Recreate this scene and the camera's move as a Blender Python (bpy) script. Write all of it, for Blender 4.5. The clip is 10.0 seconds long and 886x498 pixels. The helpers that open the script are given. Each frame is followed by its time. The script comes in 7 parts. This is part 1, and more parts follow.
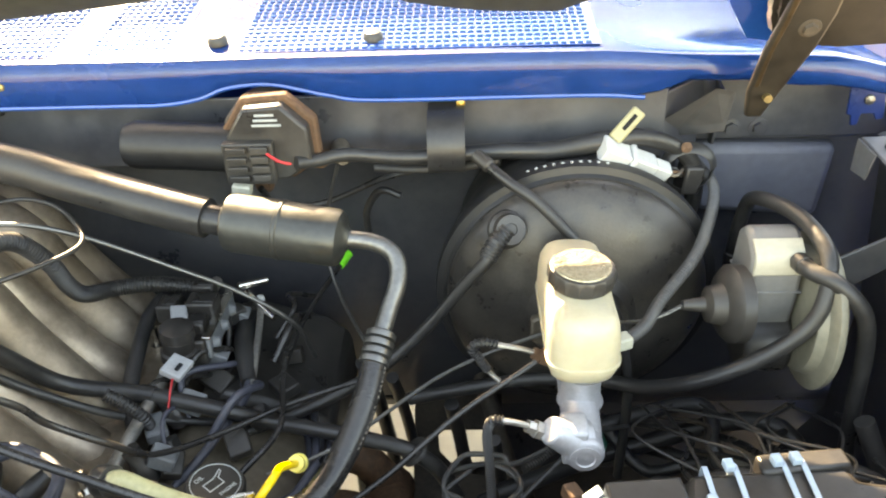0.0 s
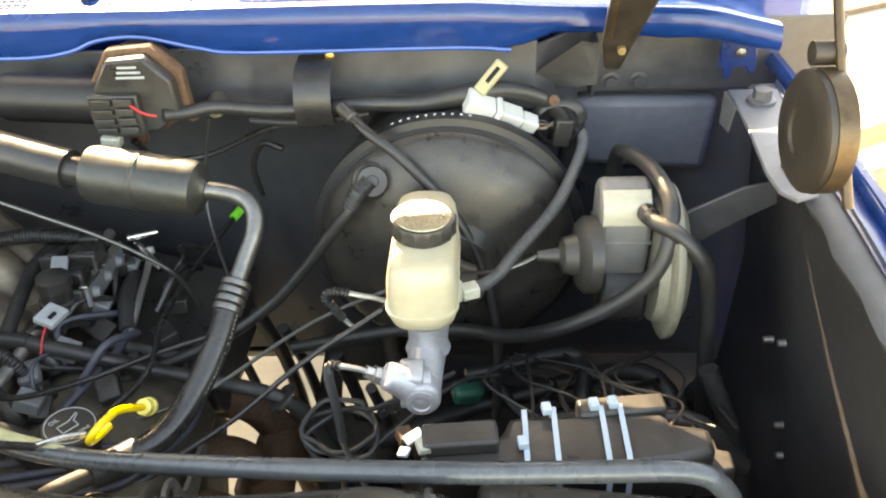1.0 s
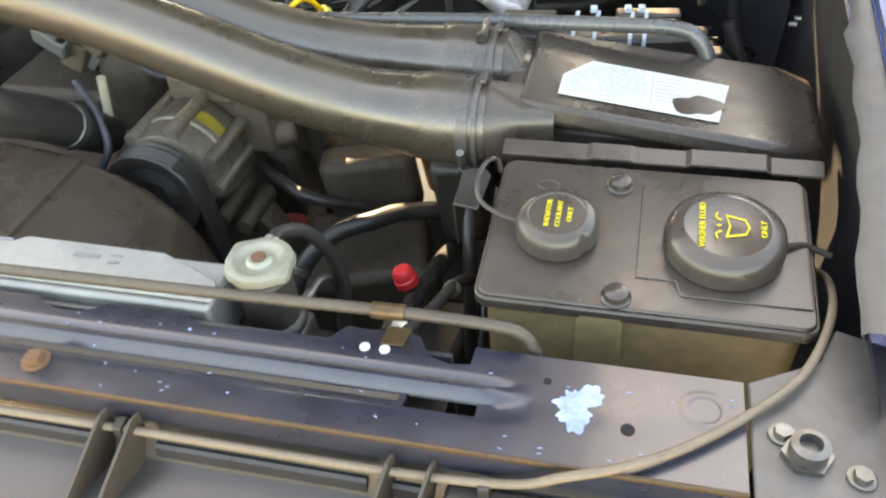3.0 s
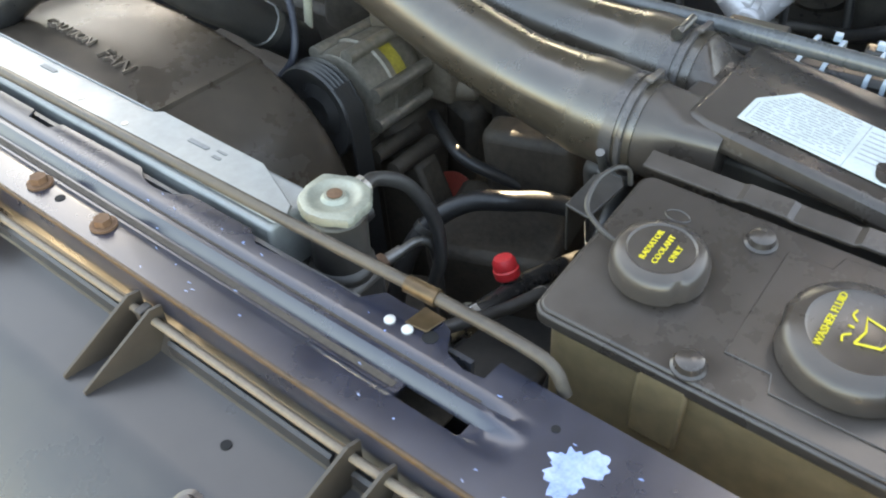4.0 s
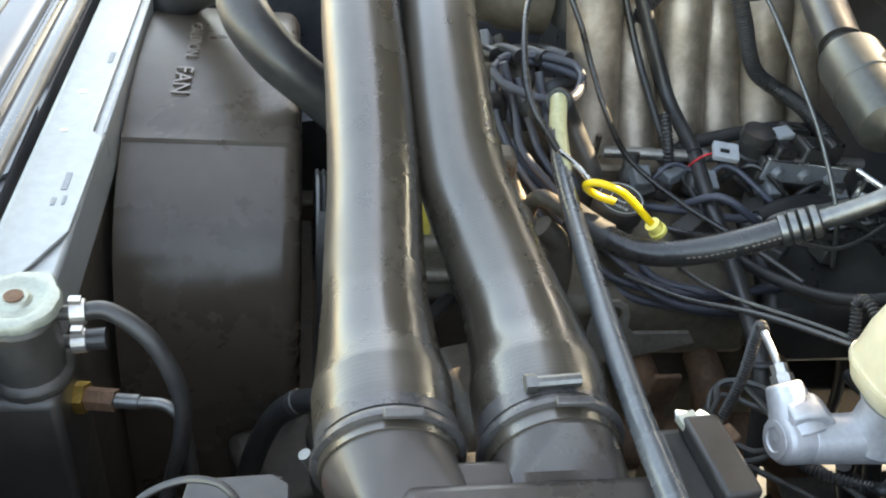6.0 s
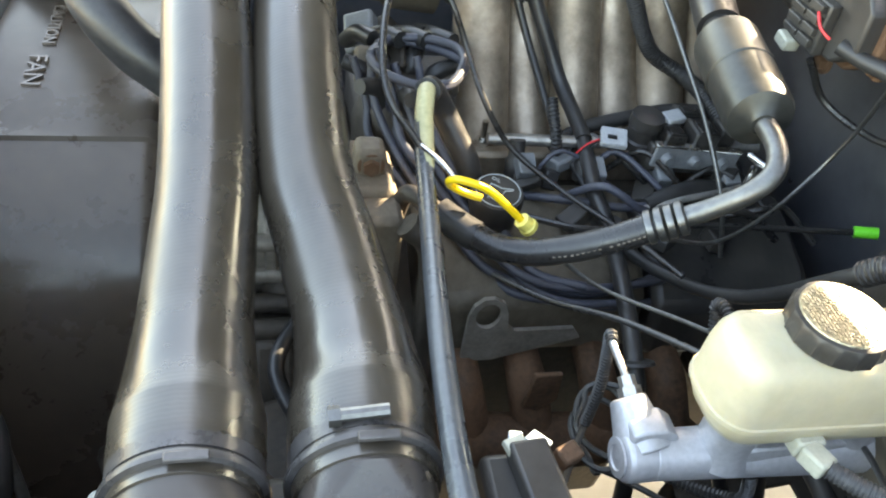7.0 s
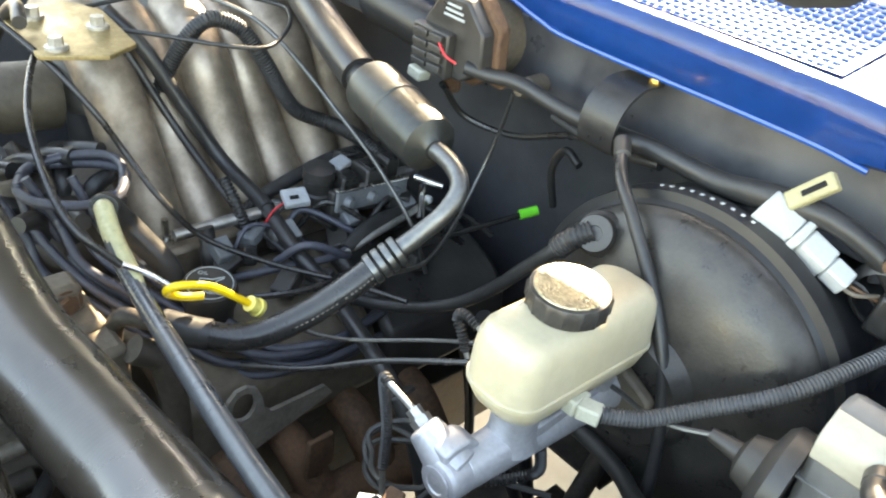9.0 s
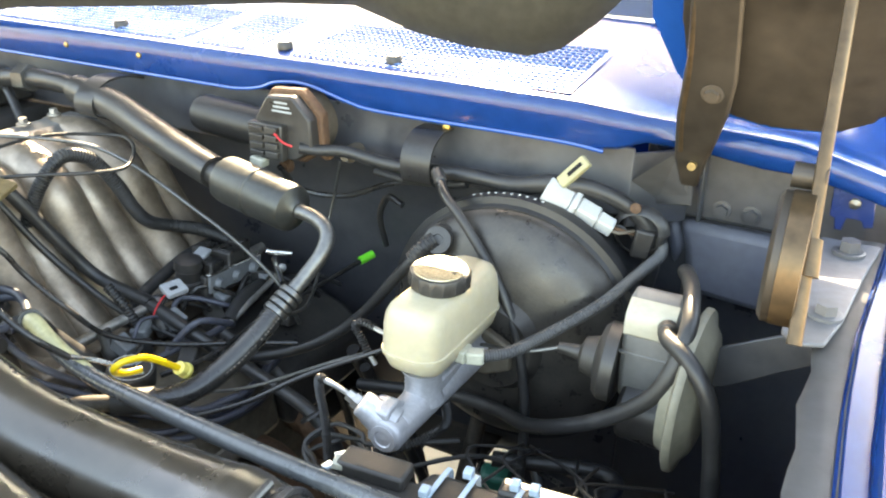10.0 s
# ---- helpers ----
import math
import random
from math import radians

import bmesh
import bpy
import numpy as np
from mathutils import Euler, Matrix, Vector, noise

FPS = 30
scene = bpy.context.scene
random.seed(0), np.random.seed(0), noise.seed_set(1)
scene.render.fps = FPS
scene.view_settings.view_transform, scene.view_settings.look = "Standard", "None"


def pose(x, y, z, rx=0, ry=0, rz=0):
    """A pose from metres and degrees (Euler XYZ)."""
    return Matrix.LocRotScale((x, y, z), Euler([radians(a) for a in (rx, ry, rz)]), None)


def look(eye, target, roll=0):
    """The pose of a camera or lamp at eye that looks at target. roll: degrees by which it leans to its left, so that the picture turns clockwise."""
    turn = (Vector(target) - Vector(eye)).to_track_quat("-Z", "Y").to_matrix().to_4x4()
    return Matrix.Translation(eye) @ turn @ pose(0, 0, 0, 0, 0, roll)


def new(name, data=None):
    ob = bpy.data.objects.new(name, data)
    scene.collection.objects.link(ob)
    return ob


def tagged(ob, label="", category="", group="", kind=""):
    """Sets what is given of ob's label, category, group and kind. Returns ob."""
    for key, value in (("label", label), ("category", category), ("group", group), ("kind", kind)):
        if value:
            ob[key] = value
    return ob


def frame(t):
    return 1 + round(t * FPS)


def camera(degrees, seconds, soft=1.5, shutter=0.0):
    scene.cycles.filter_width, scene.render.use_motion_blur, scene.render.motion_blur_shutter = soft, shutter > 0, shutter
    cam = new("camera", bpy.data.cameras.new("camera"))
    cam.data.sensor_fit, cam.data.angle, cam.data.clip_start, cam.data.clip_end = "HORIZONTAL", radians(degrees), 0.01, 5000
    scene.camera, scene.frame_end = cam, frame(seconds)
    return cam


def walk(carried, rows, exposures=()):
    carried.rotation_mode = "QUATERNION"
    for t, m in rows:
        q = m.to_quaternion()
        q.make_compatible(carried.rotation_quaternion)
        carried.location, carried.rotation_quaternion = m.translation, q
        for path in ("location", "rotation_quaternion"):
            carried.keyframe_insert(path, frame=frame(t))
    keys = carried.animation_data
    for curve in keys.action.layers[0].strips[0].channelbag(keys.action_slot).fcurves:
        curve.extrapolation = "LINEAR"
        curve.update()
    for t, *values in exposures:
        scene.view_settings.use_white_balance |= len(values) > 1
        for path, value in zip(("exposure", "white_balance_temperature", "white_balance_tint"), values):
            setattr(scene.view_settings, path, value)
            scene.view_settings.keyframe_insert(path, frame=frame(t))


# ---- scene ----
cam = camera(56.7, 10.0, soft=2.0, shutter=0.12)
PATH = [
    (0, (0.026, 0.012, 1.598), (-0.041, 1.71, 0.543), -2.2),
    (0.5, (0.116, 0.029, 1.598), (0.056, 1.712, 0.52), -1.8),
    (1, (0.177, -0.002, 1.593), (0.091, 1.642, 0.458), -2.5),
    (1.5, (0.178, -0.12, 1.596), (0.053, 1.473, 0.394), -4.8),
    (2, (0.163, -0.264, 1.578), (0.043, 1.278, 0.309), -4.1),
    (2.5, (0.19, -0.371, 1.553), (0.036, 1.151, 0.264), -3.0),
    (3, (0.291, -0.456, 1.525), (-0.127, 1.003, 0.223), -4.6),
    (3.2, (0.329, -0.483, 1.505), (-0.246, 0.944, 0.227), -3.5),
    (4.3, (0.428, -0.256, 1.465), (-0.669, 0.787, 0.158), 0.8),
    (4.5, (0.474, -0.194, 1.457), (-0.759, 0.719, 0.175), 3.0),
    (5, (0.556, -0.059, 1.466), (-0.929, 0.531, 0.263), 7.4),
    (5.5, (0.495, 0.077, 1.463), (-1.065, 0.576, 0.315), 11.2),
    (5.7, (0.475, 0.129, 1.472), (-1.089, 0.539, 0.294), 9.8),
    (6.8, (0.412, 0.277, 1.505), (-1.056, 0.687, 0.209), 9.8),
    (7, (0.415, 0.294, 1.503), (-1.051, 0.738, 0.217), 9.9),
    (7.5, (0.417, 0.313, 1.509), (-1.038, 0.85, 0.246), 9.7),
    (8, (0.41, 0.312, 1.512), (-1.0, 0.986, 0.263), 9.3),
    (8.5, (0.388, 0.269, 1.509), (-0.926, 1.164, 0.294), 8.3),
    (9, (0.393, 0.232, 1.517), (-0.784, 1.426, 0.426), 7.3),
    (9.5, (0.449, 0.1, 1.533), (-0.573, 1.526, 0.572), 2.8),
    (10, (0.459, -0.002, 1.545), (-0.377, 1.609, 0.705), 1.0),
]
EXPOSURE = [(0.0, 3.8, 11500, 10.5), (0.5, 3.65, 11500, 10.5), (0.9, 3.68, 11600, 10.7), (1.4, 3.8, 11800, 11.0), (2.5, 3.8, 12300, 12.0), (4.3, 3.45, 9300, 8.0), (5.0, 3.5, 9700, 8.6), (7.5, 3.87, 9300, 8.3), (10.0, 3.82, 9500, 8.5)]
walk(cam, [(t, look(eye, target, roll)) for t, eye, target, roll in PATH], EXPOSURE)

# ---- light ----
world = bpy.data.worlds.new("sky")
scene.world = world
world.use_nodes = True
wn = world.node_tree
sky = wn.nodes.new("ShaderNodeTexSky")
sky.sky_type = "NISHITA"
sky.sun_disc = False
TO_SUN = Vector((-0.35, 0.758, 0.575)).normalized()
sky.sun_elevation = math.asin(TO_SUN.z)
sky.sun_rotation = math.atan2(TO_SUN.x, TO_SUN.y)
sky.dust_density = 2.0
wn.links.new(sky.outputs[0], wn.nodes["Background"].inputs[0])
wn.nodes["Background"].inputs[1].default_value = 0.15
sun = new("sun", bpy.data.lights.new("sun", "SUN"))
sun.data.energy = 3.2
sun.data.angle = radians(0.55)
sun.data.color = (1.0, 0.93, 0.82)
sun.matrix_world = look((-4, 8, 6), Vector((-4, 8, 6)) - TO_SUN)


# ---- materials ----
def surf(name, base, rough=0.5, metal=0.0, var=0.25, scale=30.0, bump=0.1, dust=0.0, dust_col=(0.32, 0.28, 0.23), coat=0.0, trans=0.0, sss=0.0, spec=0.5, spots=None, streak=None, rings=0.0):
    """A surface with grain and stains at two scales; dust and spots are worn patches of another colour."""
    m = bpy.data.materials.new(name)
    m.use_nodes = True
    nt = m.node_tree
    b = nt.nodes["Principled BSDF"]
    n, l = nt.nodes.new, nt.links.new
    co = n("ShaderNodeTexCoord")
    vec = co.outputs["Object"]
    if streak:
        mp = n("ShaderNodeMapping")
        mp.inputs["Scale"].default_value = streak
        l(vec, mp.inputs[0])
        vec = mp.outputs[0]
    fine = n("ShaderNodeTexNoise")
    fine.inputs["Scale"].default_value, fine.inputs["Detail"].default_value = scale * 8, 6
    big = n("ShaderNodeTexNoise")
    big.inputs["Scale"].default_value, big.inputs["Detail"].default_value, big.inputs["Roughness"].default_value = scale, 5, 0.65
    for tex in (fine, big):
        l(vec, tex.inputs["Vector"])
    add = n("ShaderNodeMath")
    add.operation = "ADD"
    l(fine.outputs[0], add.inputs[0]), l(big.outputs[0], add.inputs[1])
    ramp = n("ShaderNodeMapRange")
    ramp.inputs[1].default_value, ramp.inputs[2].default_value = 0.6, 1.4
    ramp.inputs[3].default_value, ramp.inputs[4].default_value = 1 - var, 1 + var
    l(add.outputs[0], ramp.inputs[0])
    tint = n("ShaderNodeMix")
    tint.data_type, tint.blend_type = "RGBA", "MULTIPLY"
    tint.inputs[0].default_value = 1
    tint.inputs[6].default_value = (*base, 1)
    l(ramp.outputs[0], tint.inputs[7])
    colour = tint.outputs[2]
    rr = n("ShaderNodeMapRange")
    rr.inputs[1].default_value, rr.inputs[2].default_value = 0.3, 0.7
    rr.inputs[3].default_value, rr.inputs[4].default_value = max(0.03, rough - 0.1), min(1, rough + 0.12)
    l(big.outputs[0], rr.inputs[0])
    rough_out = rr.outputs[0]
    for amount, col, sc, lo in ((dust, dust_col, scale * 0.6, 0.42), (spots[0], spots[1], scale * spots[2], spots[3]) if spots else (0, None, 1, 0)):
        if not amount:
            continue
        dn = n("ShaderNodeTexNoise")
        dn.inputs["Scale"].default_value, dn.inputs["Detail"].default_value, dn.inputs["Roughness"].default_value = sc, 8, 0.7
        l(co.outputs["Object"], dn.inputs["Vector"])
        dr = n("ShaderNodeMapRange")
        dr.inputs[1].default_value, dr.inputs[2].default_value = lo, lo + 0.22
        dr.inputs[3].default_value, dr.inputs[4].default_value = 0, amount
        l(dn.outputs[0], dr.inputs[0])
        mx = n("ShaderNodeMix")
        mx.data_type = "RGBA"
        l(dr.outputs[0], mx.inputs[0]), l(colour, mx.inputs[6])
        mx.inputs[7].default_value = (*col, 1)
        colour = mx.outputs[2]
        mr = n("ShaderNodeMix")
        mr.data_type = "FLOAT"
        l(dr.outputs[0], mr.inputs[0]), l(rough_out, mr.inputs[2])
        mr.inputs[3].default_value = 0.85
        rough_out = mr.outputs[0]
    l(colour, b.inputs["Base Color"]), l(rough_out, b.inputs["Roughness"])
    b.inputs["Metallic"].default_value = metal
    b.inputs["Specular IOR Level"].default_value = spec
    b.inputs["Coat Weight"].default_value, b.inputs["Coat Roughness"].default_value = coat, 0.06
    b.inputs["Transmission Weight"].default_value = trans
    if sss:
        b.inputs["Subsurface Weight"].default_value = sss
        b.inputs["Subsurface Radius"].default_value = (0.02, 0.015, 0.008)
    if bump:
        bp = n("ShaderNodeBump")
        bp.inputs["Strength"].default_value, bp.inputs["Distance"].default_value = bump, 0.002
        height = add.outputs[0]
        if rings:
            wv = n("ShaderNodeTexWave")
            wv.bands_direction = "X"
            wv.inputs["Scale"].default_value, wv.inputs["Distortion"].default_value = rings, 2.5
            l(co.outputs["Object"], wv.inputs["Vector"])
            sm = n("ShaderNodeMath")
            sm.operation = "MULTIPLY_ADD"
            sm.inputs[1].default_value = 0.30
            l(wv.outputs["Fac"], sm.inputs[0]), l(add.outputs[0], sm.inputs[2])
            height = sm.outputs[0]
        l(height, bp.inputs["Height"])
        l(bp.outputs[0], b.inputs["Normal"])
    return m


DUST = (0.30, 0.265, 0.22)
BLUE = surf("blue_paint", (0.001, 0.062, 0.29), 0.20, 0.0, 0.12, 6, 0.02, 0.02, DUST, coat=1.0)
BAY = surf("bay_paint_dusty", (0.042, 0.044, 0.052), 0.32, 0, 0.3, 9, 0.05, 0.45, (0.112, 0.110, 0.108), spec=0.8)
SUPPORT = surf("support_paint", (0.014, 0.017, 0.030), 0.26, 0, 0.2, 6, 0.03, 0.18, (0.075, 0.075, 0.082), coat=0.15, spec=0.8, spots=(0.5, (0.22, 0.26, 0.34), 2.5, 0.70))
BLACK_PLASTIC = surf("black_plastic", (0.026, 0.024, 0.023), 0.34, 0, 0.3, 16, 0.10, 0.30, (0.10, 0.088, 0.072))
GREY_PLASTIC = surf("dusty_grey_plastic", (0.040, 0.033, 0.029), 0.24, 0, 0.2, 9, 0.06, 0.25, (0.095, 0.078, 0.065), spec=0.6)
HEADER = surf("dark_header_plastic", (0.024, 0.022, 0.023), 0.22, 0, 0.15, 5, 0.02, 0.20, (0.05, 0.045, 0.041), coat=0.05, spec=0.55)
RUBBER = surf("black_rubber", (0.021, 0.0205, 0.021), 0.34, 0, 0.3, 25, 0.08, 0.28, (0.060, 0.056, 0.050))
RUBBER_GLOSS = surf("glossy_rubber", (0.020, 0.019, 0.019), 0.22, 0, 0.3, 25, 0.05, 0.2, (0.08, 0.072, 0.062))
TUBE = surf("intake_rubber", (0.036, 0.029, 0.022), 0.25, 0, 0.22, 11, 0.07, 0.20, (0.085, 0.071, 0.052), coat=0.10, spec=1.0, rings=95.0)
BLUE_WIRE = surf("blue_grey_wire", (0.048, 0.052, 0.070), 0.4, 0, 0.3, 30, 0.05, 0.3, (0.08, 0.08, 0.085))
STEEL = surf("dull_steel", (0.48, 0.46, 0.43), 0.38, 0.9, 0.25, 30, 0.08, 0.25, (0.26, 0.23, 0.19))
BRIGHT = surf("bright_steel", (0.72, 0.70, 0.66), 0.22, 1.0, 0.15, 40, 0.04)
ALU = surf("cast_aluminium", (0.36, 0.295, 0.232), 0.38, 0.70, 0.30, 9, 0.20, 0.62, (0.105, 0.072, 0.046))
MC_ALU = surf("cast_grey_alloy", (0.46, 0.46, 0.48), 0.42, 0.5, 0.15, 30, 0.12, 0.25, (0.33, 0.31, 0.29))
TANK = surf("radiator_alloy", (0.28, 0.295, 0.295), 0.40, 0.35, 0.14, 12, 0.04, 0.30, (0.27, 0.27, 0.255))
RUST = surf("rusty_iron", (0.10, 0.055, 0.032), 0.8, 0.1, 0.5, 22, 0.5, 0.5, (0.16, 0.075, 0.035))
RUST_DARK = surf("dark_engine_iron", (0.050, 0.041, 0.033), 0.6, 0.2, 0.5, 15, 0.4, 0.5, (0.11, 0.085, 0.06))
BRASS = surf("brass", (0.45, 0.29, 0.08), 0.4, 0.9, 0.3, 40, 0.1)
RESERVOIR = surf("cream_translucent_plastic", (0.43, 0.38, 0.27), 0.36, 0, 0.09, 14, 0.02, 0.38, (0.50, 0.39, 0.22), sss=0.35)
AMBER = surf("aged_amber_plastic", (0.20, 0.150, 0.085), 0.42, 0, 0.25, 9, 0.05, 0.5, (0.18, 0.13, 0.065), sss=0.1)
YELLOW = surf("yellow_plastic", (0.85, 0.55, 0.02), 0.35, 0, 0.1, 40, 0.03)
YELLOW_INK = surf("yellow_ink", (0.52, 0.43, 0.03), 0.6, 0, 0.2, 80, 0.0)
PAPER = surf("weathered_label", (0.50, 0.545, 0.535), 0.5, 0, 0.12, 30, 0.03, 0.4, (0.36, 0.39, 0.36))
INK = surf("grey_ink", (0.30, 0.32, 0.32), 0.7, 0, 0.2, 60, 0.0)
WHITE = surf("white_nylon", (0.50, 0.51, 0.50), 0.45, 0, 0.08, 40, 0.03, 0.25, DUST)
TAN = surf("tan_connector", (0.33, 0.30, 0.17), 0.5, 0, 0.15, 40, 0.05)
GREY_CON = surf("grey_connector", (0.16, 0.17, 0.18), 0.5, 0, 0.2, 40, 0.08, 0.25, (0.2, 0.19, 0.17))
RED = surf("red_plastic", (0.55, 0.025, 0.03), 0.4, 0, 0.15, 40, 0.05)
GREEN = surf("green_plastic", (0.12, 0.75, 0.05), 0.4, 0, 0.1, 40, 0.0)
TEAL = surf("teal_plastic", (0.01, 0.10, 0.07), 0.4, 0, 0.1, 40, 0.0)
BROWN_STEEL = surf("bronze_brown_steel", (0.10, 0.066, 0.036), 0.36, 0.6, 0.4, 12, 0.08, 0.45, (0.035, 0.03, 0.025))
CONCRETE = surf("pale_concrete", (0.40, 0.345, 0.26), 0.9, 0, 0.18, 1.2, 0.3, 0.3, (0.30, 0.26, 0.20))
GLASS = surf("windscreen_glass", (0.6, 0.7, 0.7), 0.05, 0, 0.0, 5, 0.0, trans=1.0)
SIDING = surf("tan_boards", (0.40, 0.28, 0.17), 0.7, 0, 0.25, 4, 0.1)


# ---- mesh helpers ----
def thing(name, at, label, category, group="", kind=""):
    e = new(name)
    e.location = at
    e.empty_display_size = 0.02
    return tagged(e, label, category, group, kind)


def base_of(ob):
    v = Vector((0, 0, 0))
    while ob:
        v += ob.location
        ob = ob.parent
    return v


def part(name, bm, mat, parent=None, label="", smooth=True, bevel=0.0, kind=""):
    me = bpy.data.meshes.new(name)
    if parent is not None:
        bmesh.ops.translate(bm, verts=bm.verts, vec=-base_of(parent))
    bmesh.ops.recalc_face_normals(bm, faces=bm.faces)
    bm.to_mesh(me)
    bm.free()
    ob = new(name, me)
    ob.parent = parent
    for m in (mat if isinstance(mat, (list, tuple)) else (mat,)):
        me.materials.append(m)
    if smooth:
        me.polygons.foreach_set("use_smooth", [True] * len(me.polygons))
        me.set_sharp_from_angle(angle=radians(38))
    if bevel:
        bv = ob.modifiers.new("edge", "BEVEL")
        bv.width, bv.segments, bv.limit_method, bv.angle_limit = bevel, 2, "ANGLE", radians(35)
    return tagged(ob, label, kind=kind)


def solo(name, bm, mat, label, category, group="", kind="", **k):
    return tagged(part(name, bm, mat, None, **k), label, category, group, kind)


def frame_to(d):
    return Vector(d).to_track_quat("Z", "Y").to_matrix().to_4x4()


def box(bm, lo, hi, rot=None):
    lo, hi = Vector(lo), Vector(hi)
    c, s = (lo + hi) / 2, hi - lo
    m = Matrix.Translation(c) @ (rot if rot else Matrix()) @ Matrix.Diagonal((*s, 1))
    bmesh.ops.create_cube(bm, size=1, matrix=m)
    return bm


def obox(bm, c, s, rx=0, ry=0, rz=0):
    bmesh.ops.create_cube(bm, size=1, matrix=pose(*c, rx, ry, rz) @ Matrix.Diagonal((*s, 1)))
    return bm


def rod(bm, a, b, r0, r1=None, seg=16):
    a, b = Vector(a), Vector(b)
    m = Matrix.Translation((a + b) / 2) @ frame_to(b - a)
    bmesh.ops.create_cone(bm, cap_ends=True, segments=seg, radius1=r0, radius2=r0 if r1 is None else r1, depth=(b - a).length, matrix=m)
    return bm


def lathe(bm, at, axis, profile, seg=32, squash=(1, 1)):
    """Turn (radius, height) pairs round an axis."""
    m = Matrix.Translation(at) @ frame_to(axis)
    rings = []
    for r, h in profile:
        rings.append([bm.verts.new(m @ Vector((r * squash[0] * math.cos(a), r * squash[1] * math.sin(a), h))) for a in (2 * math.pi * i / seg for i in range(seg))])
    for p, q in zip(rings[:-1], rings[1:]):
        for i in range(seg):
            bm.faces.new((p[i], p[(i + 1) % seg], q[(i + 1) % seg], q[i]))
    bm.faces.new(rings[0])
    bm.faces.new(rings[-1])
    return bm


def spline(points, n=8):
    """A smooth run of points through the given ones."""
    p = [Vector(q) for q in points]
    if len(p) < 3:
        return [p[0].lerp(p[-1], i / n) for i in range(n + 1)]
    p = [2 * p[0] - p[1]] + p + [2 * p[-1] - p[-2]]
    out = []
    for i in range(1, len(p) - 2):
        a, b, c, d = p[i - 1:i + 3]
        for j in range(n):
            u = j / n
            out.append(0.5 * (2 * b + (c - a) * u + (2 * a - 5 * b + 4 * c - d) * u * u + (3 * b - a - 3 * c + d) * u ** 3))
    return out + [p[-2]]


def hose(bm, points, r, n=8, seg=12, ribs=0.0, pitch=0.004, smooth_path=True, squash=1.0):
    """Sweep a round section along a smooth path. r: one radius, or one for each given point. ribs: height of corrugations."""
    path = spline(points, n) if smooth_path else [Vector(q) for q in points]
    k = len(points)
    if isinstance(r, (int, float)):
        r = [r] * k
    rad = np.interp(np.linspace(0, k - 1, len(path)), range(k), r)
    if ribs:
        length = [0]
        for a, b in zip(path[:-1], path[1:]):
            length.append(length[-1] + (b - a).length)
        cnt = max(4, int(length[-1] / pitch) * 4)
        s = np.linspace(0, length[-1], cnt)
        xyz = [np.interp(s, length, [v[i] for v in path]) for i in range(3)]
        rad = np.interp(s, length, rad) + ribs * np.where((np.arange(cnt) % 4) < 2, 0.5, -0.5)
        path = [Vector(v) for v in zip(*xyz)]
    t0 = (path[1] - path[0]).normalized()
    up = t0.orthogonal().normalized()
    rings = []
    for i, c in enumerate(path):
        t = (path[min(i + 1, len(path) - 1)] - path[max(i - 1, 0)]).normalized()
        up = (up - t * up.dot(t)).normalized()
        side = t.cross(up)
        rings.append([bm.verts.new(c + float(rad[i]) * (math.cos(a) * up + squash * math.sin(a) * side)) for a in (2 * math.pi * j / seg for j in range(seg))])
    for p, q in zip(rings[:-1], rings[1:]):
        for j in range(seg):
            bm.faces.new((p[j], p[(j + 1) % seg], q[(j + 1) % seg], q[j]))
    bm.faces.new(rings[0])
    bm.faces.new(rings[-1])
    return bm


def slab(bm, outline, axis, lo, hi):
    """A flat outline of (u, v) pairs given thickness along an axis: "x" takes (y, z), "y" takes (x, z), "z" takes (x, y)."""
    put = {"x": lambda u, v, w: (w, u, v), "y": lambda u, v, w: (u, w, v), "z": lambda u, v, w: (u, v, w)}[axis]
    a = [bm.verts.new(put(u, v, lo)) for u, v in outline]
    b = [bm.verts.new(put(u, v, hi)) for u, v in outline]
    bm.faces.new(a), bm.faces.new(b)
    for i in range(len(a)):
        j = (i + 1) % len(a)
        bm.faces.new((a[i], a[j], b[j], b[i]))
    return bm


def B():
    return bmesh.new()


def bolt(parent, at, axis, r, h, mat=STEEL, name="bolt", label=""):
    bm = B()
    at, d = Vector(at), Vector(axis).normalized()
    lathe(bm, at, d, [(r * 1.55, 0), (r * 1.55, h * 0.25), (r * 1.3, h * 0.3)], 20)
    rod(bm, at + d * h * 0.28, at + d * h, r * 1.05, r, 6)
    return part(name, bm, mat, parent, label, smooth=False)


def text_mesh(words, size, m, mat, parent, name="lettering", label="", depth=0.0004):
    cu = bpy.data.curves.new(name, "FONT")
    cu.body, cu.size, cu.extrude, cu.align_x, cu.align_y, cu.resolution_u = words, size, depth, "CENTER", "CENTER", 2
    cu.space_line = 0.95
    tmp = bpy.data.objects.new(name, cu)
    me = bpy.data.meshes.new_from_object(tmp)
    bm = B()
    bm.from_mesh(me)
    bmesh.ops.transform(bm, matrix=m, verts=bm.verts)
    bpy.data.objects.remove(tmp)
    return part(name, bm, mat, parent, label, smooth=False)


